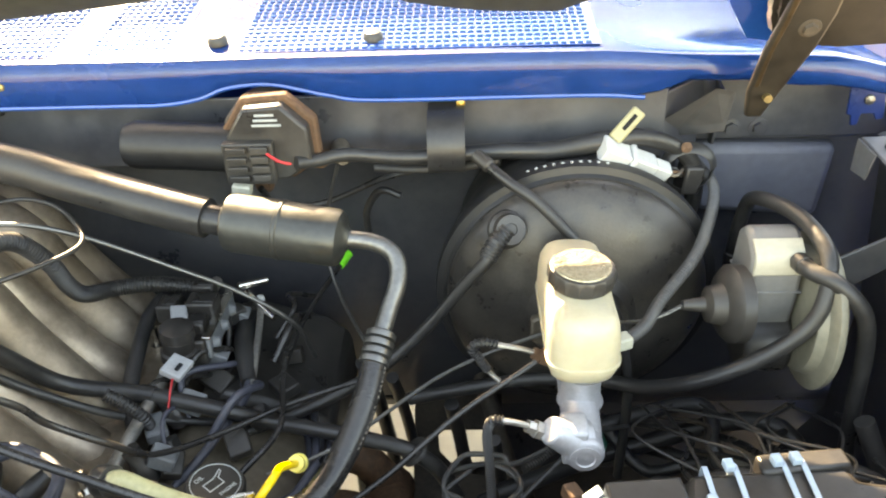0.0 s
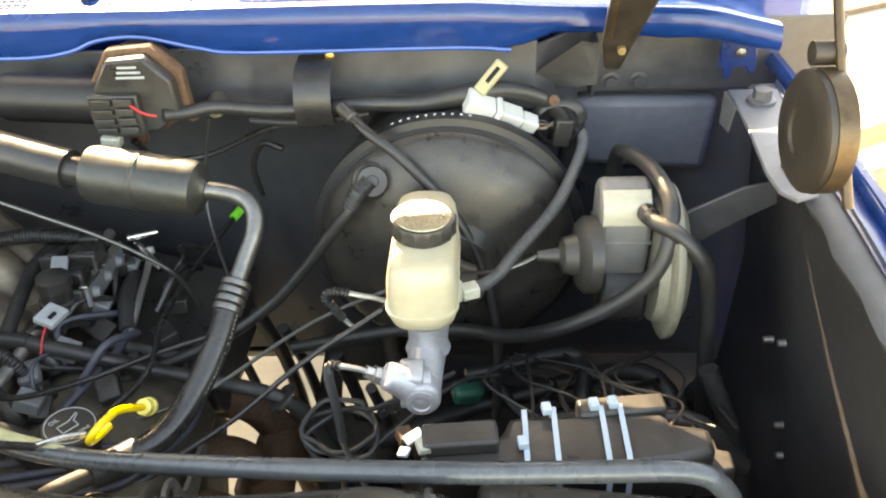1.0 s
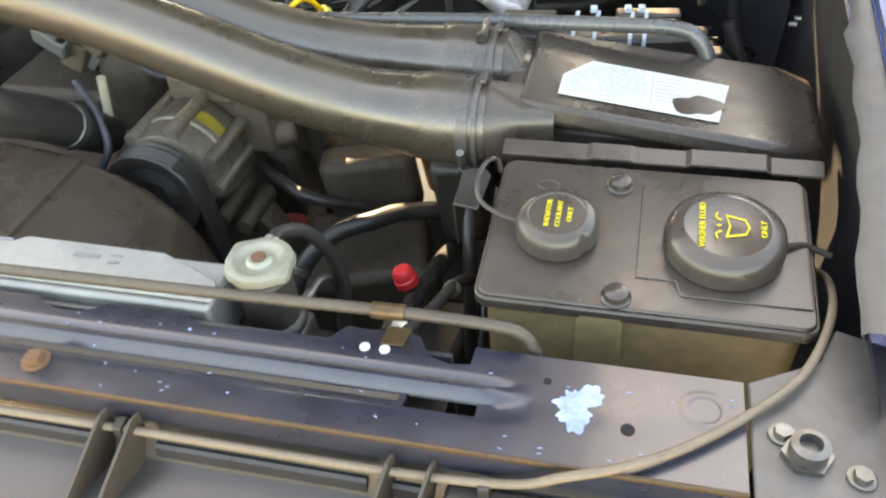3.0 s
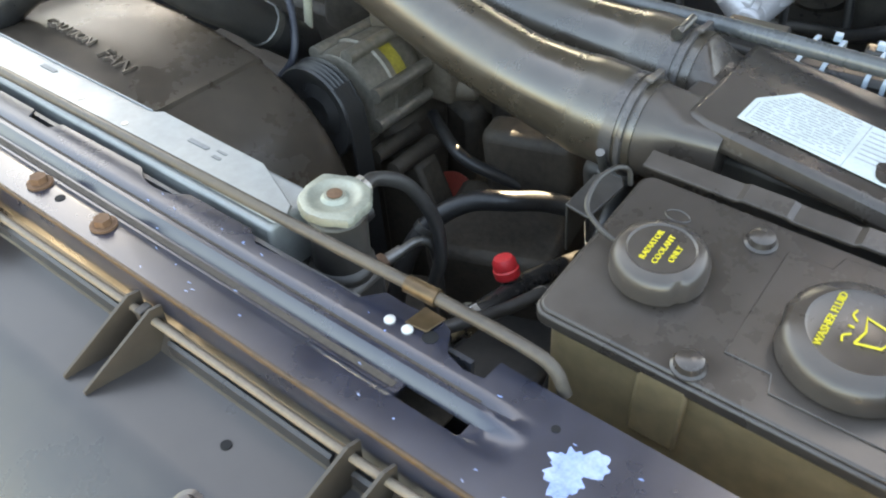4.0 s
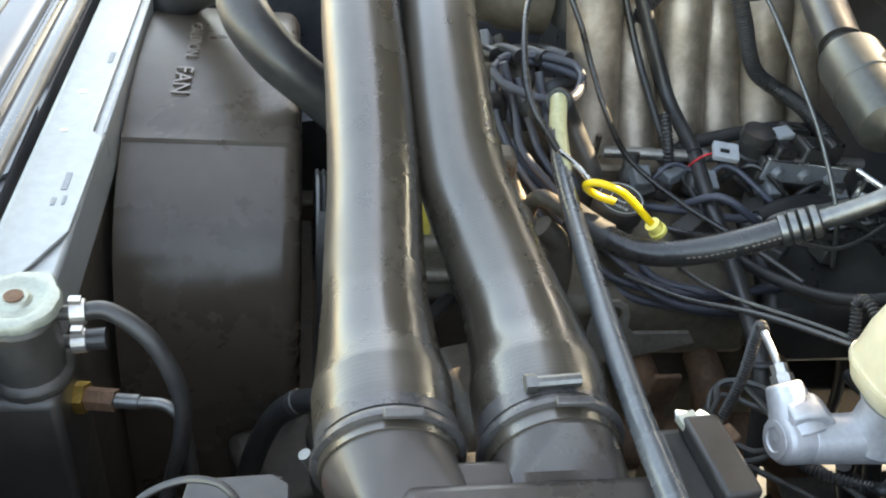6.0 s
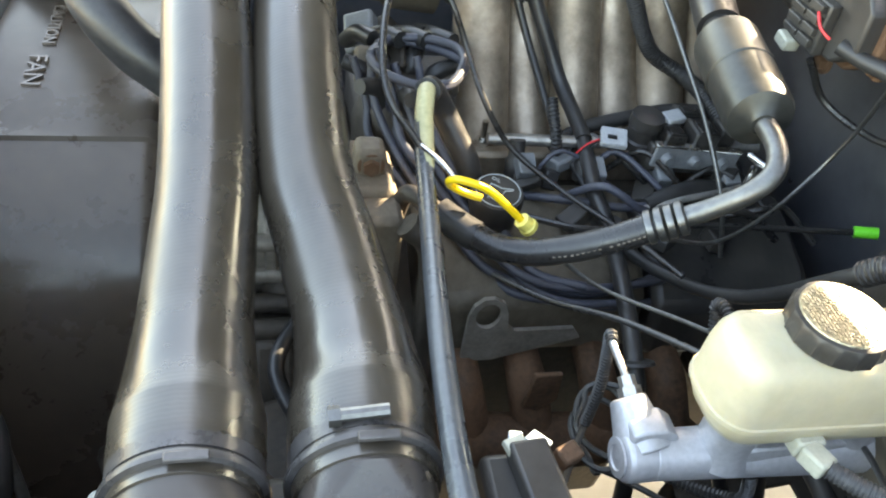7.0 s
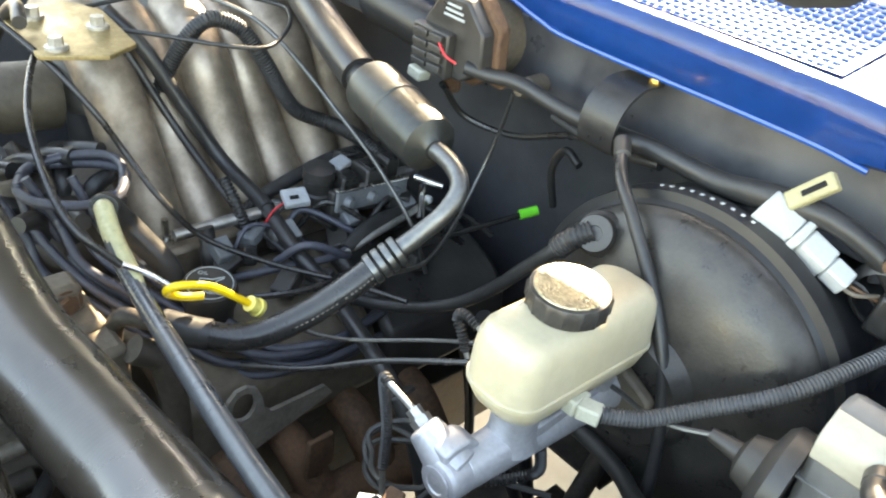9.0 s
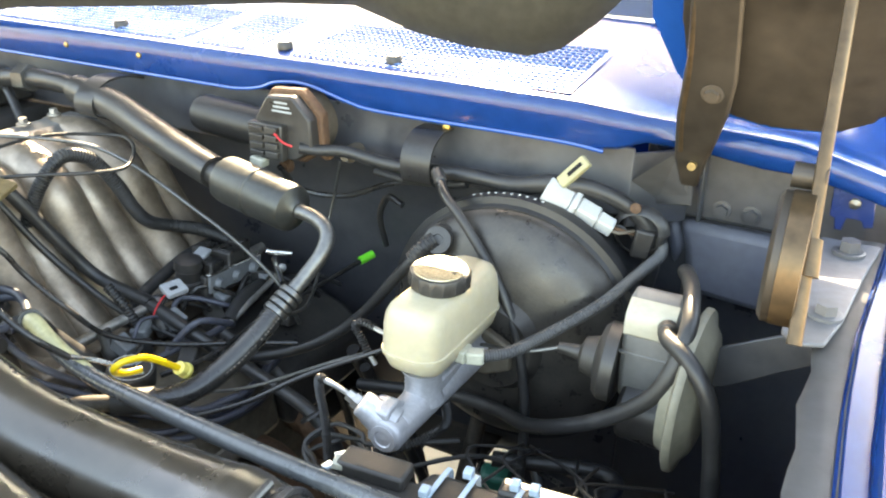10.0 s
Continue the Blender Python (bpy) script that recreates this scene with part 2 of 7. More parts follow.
RIM_BLUE = surf("lighter_rim_blue", (0.05, 0.14, 0.32), 0.3, 0.2, 0.1, 40, 0.03, coat=0.4)
HOLE = surf("dark_hollow", (0.004, 0.004, 0.005), 0.9, 0, 0.2, 20, 0.0)
CHALK = surf("chalky_flaked_paint", (0.17, 0.25, 0.46), 0.8, 0, 0.3, 60, 0.2, 0.7, (0.38, 0.44, 0.58))
WORN_EDGE = surf("worn_brown_edge", (0.065, 0.036, 0.016), 0.5, 0.2, 0.4, 30, 0.1, 0.5, (0.04, 0.035, 0.032))
UNDERHOOD = surf("dark_underhood_steel", (0.026, 0.021, 0.016), 0.42, 0.1, 0.35, 10, 0.1, 0.3, (0.08, 0.063, 0.046))
BRACKET = surf("grey_bracket_steel", (0.125, 0.13, 0.145), 0.45, 0.3, 0.25, 14, 0.05, 0.35, (0.2, 0.18, 0.16))
CAPMETAL = surf("zinc_cap", (0.27, 0.285, 0.245), 0.42, 0.6, 0.2, 40, 0.1, 0.4, (0.34, 0.35, 0.28))
SHROUD_PLASTIC = surf("glossy_shroud_plastic", (0.112, 0.086, 0.066), 0.22, 0, 0.2, 6, 0.015, 0.25, (0.13, 0.108, 0.088), spec=0.8)
PIPE_PAINT = surf("satin_grey_pipe", (0.085, 0.092, 0.098), 0.26, 0.3, 0.25, 20, 0.03, 0.25, (0.12, 0.115, 0.10))
CABLE_TAN = surf("tan_sheathed_cable", (0.125, 0.10, 0.075), 0.5, 0, 0.25, 30, 0.05, 0.3, (0.17, 0.145, 0.115))
BOOSTER = surf("satin_black_steel", (0.016, 0.016, 0.017), 0.42, 0.2, 0.3, 14, 0.06, 0.2, (0.07, 0.065, 0.06))
BOOSTER_FRONT = surf("dusty_booster_steel", (0.041, 0.037, 0.034), 0.30, 0.3, 0.25, 45, 0.10, 0.28, (0.13, 0.115, 0.095), spots=(0.25, (0.18, 0.165, 0.14), 120, 0.66))
FOIL = surf("crinkled_foil", (0.34, 0.31, 0.23), 0.30, 0.75, 0.4, 35, 0.4, 0.35, (0.14, 0.12, 0.08))
SENSOR = surf("pale_sensor_plastic", (0.42, 0.41, 0.33), 0.5, 0, 0.15, 40, 0.05)
SERVO_SUNLIT = surf("sunlit_servo_cream", (0.42, 0.39, 0.31), 0.45, 0.1, 0.15, 14, 0.04, 0.35, (0.30, 0.265, 0.20))
SERVO_DARK = surf("grey_servo_plastic", (0.15, 0.148, 0.145), 0.45, 0, 0.15, 14, 0.04, 0.35, (0.18, 0.165, 0.14))
MODULE = surf("blue_grey_module", (0.105, 0.113, 0.150), 0.42, 0, 0.2, 10, 0.05, 0.35, (0.17, 0.17, 0.175))
COVER = surf("stained_alloy_cover", (0.12, 0.10, 0.075), 0.55, 0.3, 0.35, 12, 0.25, 0.4, (0.10, 0.075, 0.05))
TANCAST = surf("tan_stained_casting", (0.15, 0.122, 0.092), 0.6, 0.25, 0.3, 20, 0.25, 0.4, (0.13, 0.10, 0.07))
YELLOW_PALE = surf("pale_yellow_plastic", (0.80, 0.66, 0.16), 0.35, 0, 0.1, 40, 0.03)
GOLD = surf("yellow_passivated_steel", (0.38, 0.29, 0.14), 0.36, 0.8, 0.3, 30, 0.1, 0.4, (0.12, 0.09, 0.06))
WHITE_GREY = surf("light_grey_connector", (0.34, 0.35, 0.36), 0.5, 0, 0.15, 40, 0.05)
DARK_STEEL = surf("dark_steel", (0.16, 0.16, 0.155), 0.34, 0.85, 0.25, 25, 0.05, 0.25, (0.1, 0.09, 0.08))
CANISTER = surf("satin_canister_steel", (0.055, 0.057, 0.054), 0.36, 0.6, 0.25, 14, 0.05, 0.25, (0.10, 0.09, 0.08))
TIE = surf("pale_blue_nylon", (0.37, 0.46, 0.53), 0.4, 0, 0.08, 40, 0.03)
PUMP_ALU = surf("bare_pump_alloy", (0.26, 0.235, 0.20), 0.4, 0.6, 0.3, 18, 0.25, 0.45, (0.11, 0.09, 0.065))
STICKER = surf("faded_yellow_sticker", (0.34, 0.27, 0.035), 0.45, 0, 0.35, 30, 0.03, 0.4, (0.13, 0.10, 0.04))
RED_DARK = surf("dull_red_plastic", (0.22, 0.03, 0.02), 0.5, 0, 0.2, 30, 0.05)
NAVY = surf("navy_paint", (0.004, 0.02, 0.10), 0.3, 0, 0.15, 20, 0.03, coat=0.5)
FLANGE = surf("worn_grey_flange", (0.15, 0.15, 0.155), 0.42, 0.2, 0.2, 7, 0.05, 0.35, (0.24, 0.22, 0.195))
LINER = surf("olive_hood_underside", (0.085, 0.082, 0.066), 0.5, 0, 0.3, 8, 0.1, 0.3, (0.075, 0.07, 0.055))
CREAM = surf("dusty_cream_paint", (0.20, 0.185, 0.14), 0.45, 0, 0.2, 14, 0.06, 0.4, (0.15, 0.13, 0.095))
CLAMP = surf("dark_clamp_steel", (0.085, 0.080, 0.080), 0.3, 0.4, 0.25, 25, 0.05, 0.3, (0.12, 0.105, 0.09))

COIL_PIPE = surf("grey_coated_pipe", (0.055, 0.055, 0.055), 0.36, 0.3, 0.2, 30, 0.03, 0.2, (0.14, 0.13, 0.11))
EYE_STEEL = surf("dull_brown_grey_steel", (0.26, 0.235, 0.205), 0.45, 0.4, 0.25, 25, 0.1, 0.3, (0.09, 0.07, 0.05))
APRON = surf("dusty_apron_paint", (0.070, 0.068, 0.070), 0.42, 0, 0.3, 8, 0.05, 0.40, (0.10, 0.095, 0.088))
RIB = surf("brown_dusty_plastic", (0.036, 0.029, 0.023), 0.5, 0, 0.2, 20, 0.05)
CHANNEL_BROWN = surf("olive_brown_strip", (0.060, 0.050, 0.040), 0.85, 0, 0.4, 40, 0.2, 0.5, (0.05, 0.04, 0.03))
ROD_PAINT = surf("dull_brown_black_rod", (0.055, 0.047, 0.040), 0.42, 0.2, 0.3, 20, 0.05, 0.35, (0.11, 0.09, 0.065))
SOIL = surf("brown_soil", (0.17, 0.12, 0.085), 0.95, 0, 0.35, 3, 0.6, 0.5, (0.12, 0.09, 0.06))
SUNLIT_PIPE = surf("sunlit_pipe_yellow", (0.47, 0.43, 0.235), 0.4, 0, 0.2, 25, 0.04, 0.2, (0.22, 0.20, 0.14))
PLENUM = surf("dull_plenum_alloy", (0.24, 0.235, 0.225), 0.4, 0.5, 0.2, 8, 0.08, 0.4, (0.15, 0.13, 0.105))

LOOM = surf("grey_corrugated_loom", (0.062, 0.062, 0.065), 0.36, 0, 0.25, 25, 0.06, 0.3, (0.13, 0.125, 0.115))


# ---- ground and surroundings ----
bm = B()
bmesh.ops.create_grid(bm, x_segments=2, y_segments=2, size=400)
solo("ground", bm, CONCRETE, "pale dusty concrete ground under the truck", "ground", kind="structure", smooth=False)

# ---- truck body ----
BODY = thing("pickup_truck_body", (-0.25, 0.9, 0), "blue pickup truck body with its hood open, front end only", "truck")


# cowl: rolled front lip and sloping top, sinking to a hollow beside the fender
LIP = ((0.852, 1.268), (0.846, 1.272), (0.842, 1.30), (0.8435, 1.312), (0.849, 1.3185), (0.858, 1.320), (0.90, 1.3245), (0.98, 1.333), (1.10, 1.352), (1.30, 1.40))
bm = B()
grid = []
for x in [-1.05 + 0.122 * k for k in range(6)] + [-0.32 + 0.02 * k for k in range(13)] + [0.04] + [0.17 + 0.03 * k for k in range(12)]:
    dip = float(np.interp(x, [0.15, 0.20, 0.25, 0.30, 0.36, 0.42, 0.50, 0.66], [0.0, 0.003, 0.007, 0.009, 0.0105, 0.014, 0.035, 0.06]))
    wave = float(np.interp(x, [-0.30, -0.265, -0.235, -0.20, -0.175, -0.15, -0.12, -0.08, 0.22, 0.25, 0.32, 0.37, 0.45, 0.50], [0.0, 0.006, 0.017, 0.021, 0.019, 0.013, 0.006, 0.0, 0.0, 0.021, 0.022, 0.016, 0.020, 0.021]))
    hollow = 0.03 * float(np.interp(x, [0.18, 0.30, 0.40], [0.0, 0.6, 1.0]))
    grid.append([bm.verts.new((x, y, z - dip + (wave if z < 1.29 and y < 0.86 else 0) - (hollow * math.sin(math.pi * (y - 0.855) / 0.30) if 0.87 < y < 1.14 else 0))) for y, z in LIP])
for a, b in zip(grid[:-1], grid[1:]):
    for k in range(len(a) - 1):
        bm.faces.new((a[k], a[k + 1], b[k + 1], b[k]))
bmesh.ops.solidify(bm, geom=bm.faces[:], thickness=-0.003)
part("cowl_panel", bm, BLUE, BODY, "glossy blue painted cowl panel, dusty lip")
part("lip_bead", hose(B(), [(-1.05, 0.8475, 1.2695), (-0.4, 0.8475, 1.2695), (-0.31, 0.8475, 1.2695), (-0.265, 0.8475, 1.2755), (-0.235, 0.8475, 1.2865), (-0.20, 0.8475, 1.2905), (-0.175, 0.8475, 1.2885), (-0.15, 0.8475, 1.2825), (-0.12, 0.8475, 1.2755), (-0.07, 0.8475, 1.2695), (0.15, 0.8475, 1.2695), (0.215, 0.8475, 1.2655)], 0.0028, 4, 8), BLUE, BODY, "rolled lower edge of the cowl lip")


for x in (-0.475, -0.625):
    part("lip_clip", lathe(B(), (x, 0.8425, 1.296), (0, -1, 0), [(0.0045, 0), (0.0040, 0.002), (0, 0.003)], 12), GOLD, BODY, "small yellow clip in the lip")


def cowl_z(y):
    return 1.3205 + (y - 0.858) * 0.107


for gx0, gx1 in ((-0.95, -0.42), (-0.385, -0.29), (-0.22, 0.166)):
    bm = B()
    slab(bm, [(0.861, cowl_z(0.861)), (1.031, cowl_z(1.031)), (1.031, cowl_z(1.031) + 0.0007), (0.861, cowl_z(0.861) + 0.0007)], "x", gx0 - 0.001, gx1 + 0.001)
    plate = part("cowl_grille", bm, BLUE, BODY, "perforated blue air intake grille with lighter raised edges", smooth=False)
    # small raised squares in a lighter blue than the plate
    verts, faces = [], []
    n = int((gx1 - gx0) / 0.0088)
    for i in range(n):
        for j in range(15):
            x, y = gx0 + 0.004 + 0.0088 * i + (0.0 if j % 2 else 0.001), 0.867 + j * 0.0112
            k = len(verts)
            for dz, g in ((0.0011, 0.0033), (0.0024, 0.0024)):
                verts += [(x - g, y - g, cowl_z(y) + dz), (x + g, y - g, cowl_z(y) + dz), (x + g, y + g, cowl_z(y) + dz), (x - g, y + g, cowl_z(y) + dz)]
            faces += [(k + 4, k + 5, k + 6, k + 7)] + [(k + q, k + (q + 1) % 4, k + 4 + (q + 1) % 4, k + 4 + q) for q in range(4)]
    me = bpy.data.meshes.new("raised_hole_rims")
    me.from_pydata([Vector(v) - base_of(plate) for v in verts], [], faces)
    me.materials.append(RIM_BLUE)
    tagged(new("raised_hole_rims", me), "rows of raised hole rims in a lighter blue", kind="stuff").parent = plate
for x in (-0.245, -0.075, -0.55):
    bm = B()
    lathe(bm, (x, 0.885, 1.3235), (0, -0.1, 1), [(0.011, 0), (0.011, 0.006), (0.008, 0.010), (0.004, 0.011)], 16)
    part("bump_stop", bm, RUBBER, BODY, "small black rubber hood stop")

bm = B()
slab(bm, [(0.868, 1.268), (0.868, 1.186), (0.95, 1.170), (0.95, 0.76), (0.99, 0.70), (1.0, 0.70), (0.96, 0.77), (0.96, 1.178), (0.872, 1.190), (0.872, 1.268)], "x", -1.05, 0.245)
slab(bm, [(0.926, 1.268), (0.926, 1.180), (0.95, 1.170), (0.95, 0.76), (0.99, 0.70), (1.0, 0.70), (0.96, 0.77), (0.96, 1.178), (0.930, 1.186), (0.930, 1.268)], "x", 0.2455, 0.60)
slab(bm, [(0.243, 0.8685), (0.300, 0.9255), (0.297, 0.9285), (0.240, 0.8715)], "z", 1.172, 1.262)
part("firewall", bm, BAY, BODY, "dark dusty painted firewall with a pressed step", bevel=0.006)
bm = slab(B(), [(0.985, 0.56), (1.005, 0.72), (0.995, 0.72), (0.975, 0.56)], "x", 0.07, 0.60)
part("toe_panel", bm, BAY, BODY, "dark lower panel under the firewall", bevel=0.003)
# gusset that runs from the firewall to the hinge
bm = slab(B(), [(0.900, 1.252), (0.925, 1.256), (0.925, 1.176), (0.914, 1.178), (0.905, 1.20)], "x", 0.313, 0.317)
part("hinge_gusset", bm, BAY, BODY, "dark upright steel gusset under the hood hinge", bevel=0.001)
bm = B()
gus = [Vector(p) for p in ((0.223, 0.880, 1.210), (0.290, 0.846, 1.274), (0.312, 0.850, 1.268), (0.312, 0.868, 1.215), (0.262, 0.900, 1.196))]
top = [bm.verts.new(p) for p in gus]
bot = [bm.verts.new(p + Vector((0.001, 0.003, -0.002))) for p in gus]
bm.faces.new(top), bm.faces.new(bot)
for i in range(5):
    bm.faces.new((top[i], top[(i + 1) % 5], bot[(i + 1) % 5], bot[i]))
part("gusset_wing", bm, APRON, BODY, "dusty folded wing of the hinge gusset", smooth=False)
for x in (0.338, 0.371):
    bolt(BODY, (x, 0.926, 1.193), (0, -1, 0), 0.0075, 0.006, BAY, "bolt")

# inner fender apron and flange, sloping up to the cowl
def fl(y):
    """Inner edge of the fender flange."""
    x = float(np.interp(y, [0.0, 0.15, 0.25, 0.35, 0.45, 0.55, 0.65, 0.80, 0.90], [0.458, 0.470, 0.472, 0.470, 0.465, 0.462, 0.464, 0.476, 0.482]))
    return x, float(np.interp(y, [0.0, 0.20, 0.44, 0.57, 0.65, 0.90], [1.100, 1.150, 1.196, 1.210, 1.2125, 1.214]))


def ribbon(y0, y1, n, section):
    """A sheet lofted along y; section gives the (x, z) pairs at each y."""
    bm = B()
    before = None
    for i in range(n):
        y = y0 + (y1 - y0) * i / (n - 1)
        row = [bm.verts.new((x, y, z)) for x, z in section(y, i)]
        if before:
            for j in range(len(row) - 1):
                bm.faces.new((before[j], before[j + 1], row[j + 1], row[j]))
        before = row
    bmesh.ops.solidify(bm, geom=bm.faces[:], thickness=-0.003)
    return bm


def apron_section(y, i):
    x, z = fl(y)
    return ((x - 0.28, 0.53), (x - 0.06, 0.66), (x + 0.030, 0.80), (x + 0.036, 0.98), (x + 0.012, z - 0.022), (x + 0.006, z - 0.010))


def flange_section(y, i):
    x, z = fl(y)
    w = 0.0022 * math.sin(i * 1.7) + (0.006 if 14 < i < 19 else 0)
    return ((x + 0.005 + w, z - 0.012), (x + w, z - 0.003), (x + 0.004 + w, z), (x + 0.020, z + 0.001), (x + 0.0275, z), (x + 0.029, z + 0.006))


part("fender_apron", ribbon(-0.06, 0.87, 15, apron_section), APRON, BODY, "dark dusty inner fender apron")
part("fender_flange", ribbon(-0.02, 0.86, 40, flange_section), FLANGE, BODY, "worn grey steel flange of the inner fender")
bm = B()
prev = None
for i in range(21):
    y = -0.16 + i * 0.085
    x, z = fl(min(max(y, 0.0), 0.9))
    x += float(np.interp(y, [0.65, 0.9], [0.0, -0.012]))
    sec = [bm.verts.new(p) for p in ((x + 0.0465, y, z - 0.002), (x + 0.048, y, z + 0.006), (x + 0.0525, y, z + 0.0105), (x + 0.060, y, z + 0.010), (x + 0.068, y, z + 0.002), (x + 0.078, y, z - 0.05), (x + 0.095, y, z - 0.16), (x + 0.110, y, z - 0.42), (x + 0.11, y, z - 0.6))]
    if prev:
        for j in range(len(sec) - 1):
            bm.faces.new((prev[j], prev[j + 1], sec[j + 1], sec[j]))
    prev = sec
bmesh.ops.solidify(bm, geom=bm.faces[:], thickness=-0.003)
part("fender_ledge", ribbon(-0.10, 0.86, 24, lambda y, i: ((fl(y)[0] + 0.026, fl(y)[1] + 0.002), (fl(y)[0] + 0.031, fl(y)[1] + 0.004), (fl(y)[0] + 0.0475 + float(np.interp(y, [0.65, 0.9], [0.0, -0.012])), fl(y)[1] - 0.001))), BLUE, BODY, "dusty blue ledge inside the fender")
part("fender", bm, BLUE, BODY, "glossy blue painted front fender")
bm = B()
slab(bm, [(-0.1, 0.55), (-0.1, 1.06), (0.1, 1.10), (0.87, 1.27), (0.87, 0.55)], "x", -1.0, -0.96)
part("far_apron", bm, BAY, BODY, "dark painted inner fender of the far side", bevel=0.004)
bm = B()
slab(bm, [(-0.16, 0.4), (-0.16, 1.08), (0.9, 1.2), (0.9, 0.4)], "x", -1.14, -1.10)
part("far_fender", bm, BLUE, BODY, "glossy blue far front fender", bevel=0.01)
bm = B()
box(bm, (0.30, -0.1, 0.42), (0.40, 0.9, 0.56))
box(bm, (-0.95, -0.1, 0.42), (-0.85, 0.9, 0.56))
box(bm, (-0.85, 0.15, 0.42), (0.30, 0.24, 0.52))
part("frame_rail", bm, RUST_DARK, BODY, "dark dirty steel frame rails", bevel=0.008)

# radiator support: top panel with pressed channel, slots and notched rear edge
REAR_X = [-0.95, -0.352, -0.345, -0.312, -0.305, -0.187, -0.176, -0.166, -0.154, -0.142, -0.131, -0.121, -0.046, -0.030, 0.052, 0.075, 0.088, 0.106, 0.137, 0.148, 0.159, 0.176, 0.1915, 0.1925, 0.241, 0.3865]
REAR_Y = [-0.050, -0.050, -0.060, -0.060, -0.049, -0.047, -0.0545, -0.0578, -0.0588, -0.0578, -0.0545, -0.047, -0.047, -0.057, -0.052, -0.053, -0.037, -0.038, -0.035, -0.039, -0.057, -0.062, -0.060, -0.042, -0.043, -0.043]
ACROSS = [(-0.137, 0.0), (-0.112, 0.0), (-0.106, -0.0012), (-0.101, -0.006), (-0.0905, -0.006), (-0.087, -0.001), (-0.0835, 0.0022), (-0.0800, 0.0022), (-0.0755, -0.0032), (-0.0710, -0.0006), (-0.066, 0.0)]
cols = sorted(set(REAR_X + [0.150, 0.203, 0.212, 0.220, 0.228, 0.236, 0.244] + [-0.85 + 0.1 * k for k in range(10)]))
bm = B()
grid = []
for x in cols:
    deep = float(np.interp(x, [0.205, 0.242], [1.0, 0.0]))
    col = [bm.verts.new((x, y, 1.0595 + dz * deep)) for y, dz in ACROSS]
    grid.append(col + [bm.verts.new((x, float(np.interp(x, REAR_X, REAR_Y)), 1.0595))])
for i in range(len(cols) - 1):
    for j in range(len(ACROSS)):
        if not (0.149 < cols[i] < 0.202 and 2 <= j <= 3):
            bm.faces.new((grid[i][j], grid[i + 1][j], grid[i + 1][j + 1], grid[i][j + 1]))
under = [[bm.verts.new(v.co - Vector((0, 0, 0.0025))) for v in col] for col in grid]
for i in range(len(cols) - 1):
    for j in range(len(ACROSS)):
        if not (0.149 < cols[i] < 0.202 and 2 <= j <= 3):
            bm.faces.new((under[i][j + 1], under[i + 1][j + 1], under[i + 1][j], under[i][j]))
    bm.faces.new((grid[i][-1], grid[i + 1][-1], under[i + 1][-1], under[i][-1]))
    bm.faces.new((grid[i + 1][0], grid[i][0], under[i][0], under[i + 1][0]))
part("support_panel", bm, SUPPORT, BODY, "dusty dark blue radiator support panel with a pressed channel and a slot")
# two thin brown strips along the grooves of the channel
bm = slab(B(), [(-0.0985, 1.0538), (-0.0930, 1.0538), (-0.0930, 1.0542), (-0.0985, 1.0542)], "x", -0.9, 0.145)
part("channel_strip", bm, CHANNEL_BROWN, BODY, "brown strip along the pressed channel", smooth=False)
bm = slab(B(), [(-0.0768, 1.0570), (-0.0742, 1.0570), (-0.0742, 1.0574), (-0.0768, 1.0574)], "x", -0.9, 0.20)
part("channel_strip", bm, CHANNEL_BROWN, BODY, "brown strip along the pressed channel", smooth=False)
part("dimple", lathe(B(), (0.36, -0.073, 1.0593), (0, 0, 1), [(0.020, 0), (0.015, 0.0005), (0.011, 0.0006), (0.007, -0.0010), (0, -0.0012)], 28), SUPPORT, BODY, "round pressed dimple")
for x, y, r in ((0.141, -0.053, 0.0058), (0.309, -0.099, 0.0050), (-0.205, -0.116, 0.0045), (0.25, -0.066, 0.003)):
    bm = B()
    lathe(bm, (x, y, 1.0592), (0, 0, 1), [(r, 0), (r, 0.0009)], 16)
    part("hole", bm, HOLE, BODY, "drilled hole")
bm = B()
random.seed(4)
cx, cy = 0.2735, -0.0850
pts = []
for i in range(80):
    a = 2 * math.pi * i / 80
    r = 0.0185 * (1 + 0.28 * math.sin(2 * a + 0.9) + 0.22 * math.sin(3 * a + 2.2) + 0.13 * math.sin(7 * a) + 0.09 * math.sin(16 * a + 1) + random.uniform(-0.05, 0.05))
    u, w = r * 1.02 * math.cos(a + 0.5), r * 0.92 * math.sin(a + 0.5)
    pts.append((cx + 0.80 * u - 0.42 * w, cy + 0.42 * u + 0.80 * w))
slab(bm, pts, "z", 1.0594, 1.0598)
part("paint_patch", bm, CHALK, BODY, "chalky pale blue patch of flaked paint", smooth=False)
for k in range(34):
    x, y = random.uniform(-0.15, 0.38), random.choice((random.uniform(-0.13, -0.11), random.uniform(-0.075, -0.06), random.uniform(-0.13, -0.06)))
    if 0.135 < x < 0.20 and y > -0.11:
        continue
    bm = B()
    slab(bm, [(x + random.uniform(0.0005, 0.0020) * math.cos(a) + 0.0012 * math.sin(a) * (k % 3 - 1), y + random.uniform(0.0003, 0.0009) * math.sin(a)) for a in (0, 1, 2, 3.1, 4.2, 5.3)], "z", 1.0594, 1.0599)
    part("paint_chip", bm, CHALK, BODY, smooth=False)
bm = B()
slab(bm, [(-0.1365, 1.055), (-0.1322, 1.055), (-0.1322, 1.035), (-0.1365, 1.035)], "x", -0.95, 0.387)
part("support_fold", bm, SUPPORT, BODY, "dark folded front of the support panel", smooth=False)
bm = B()
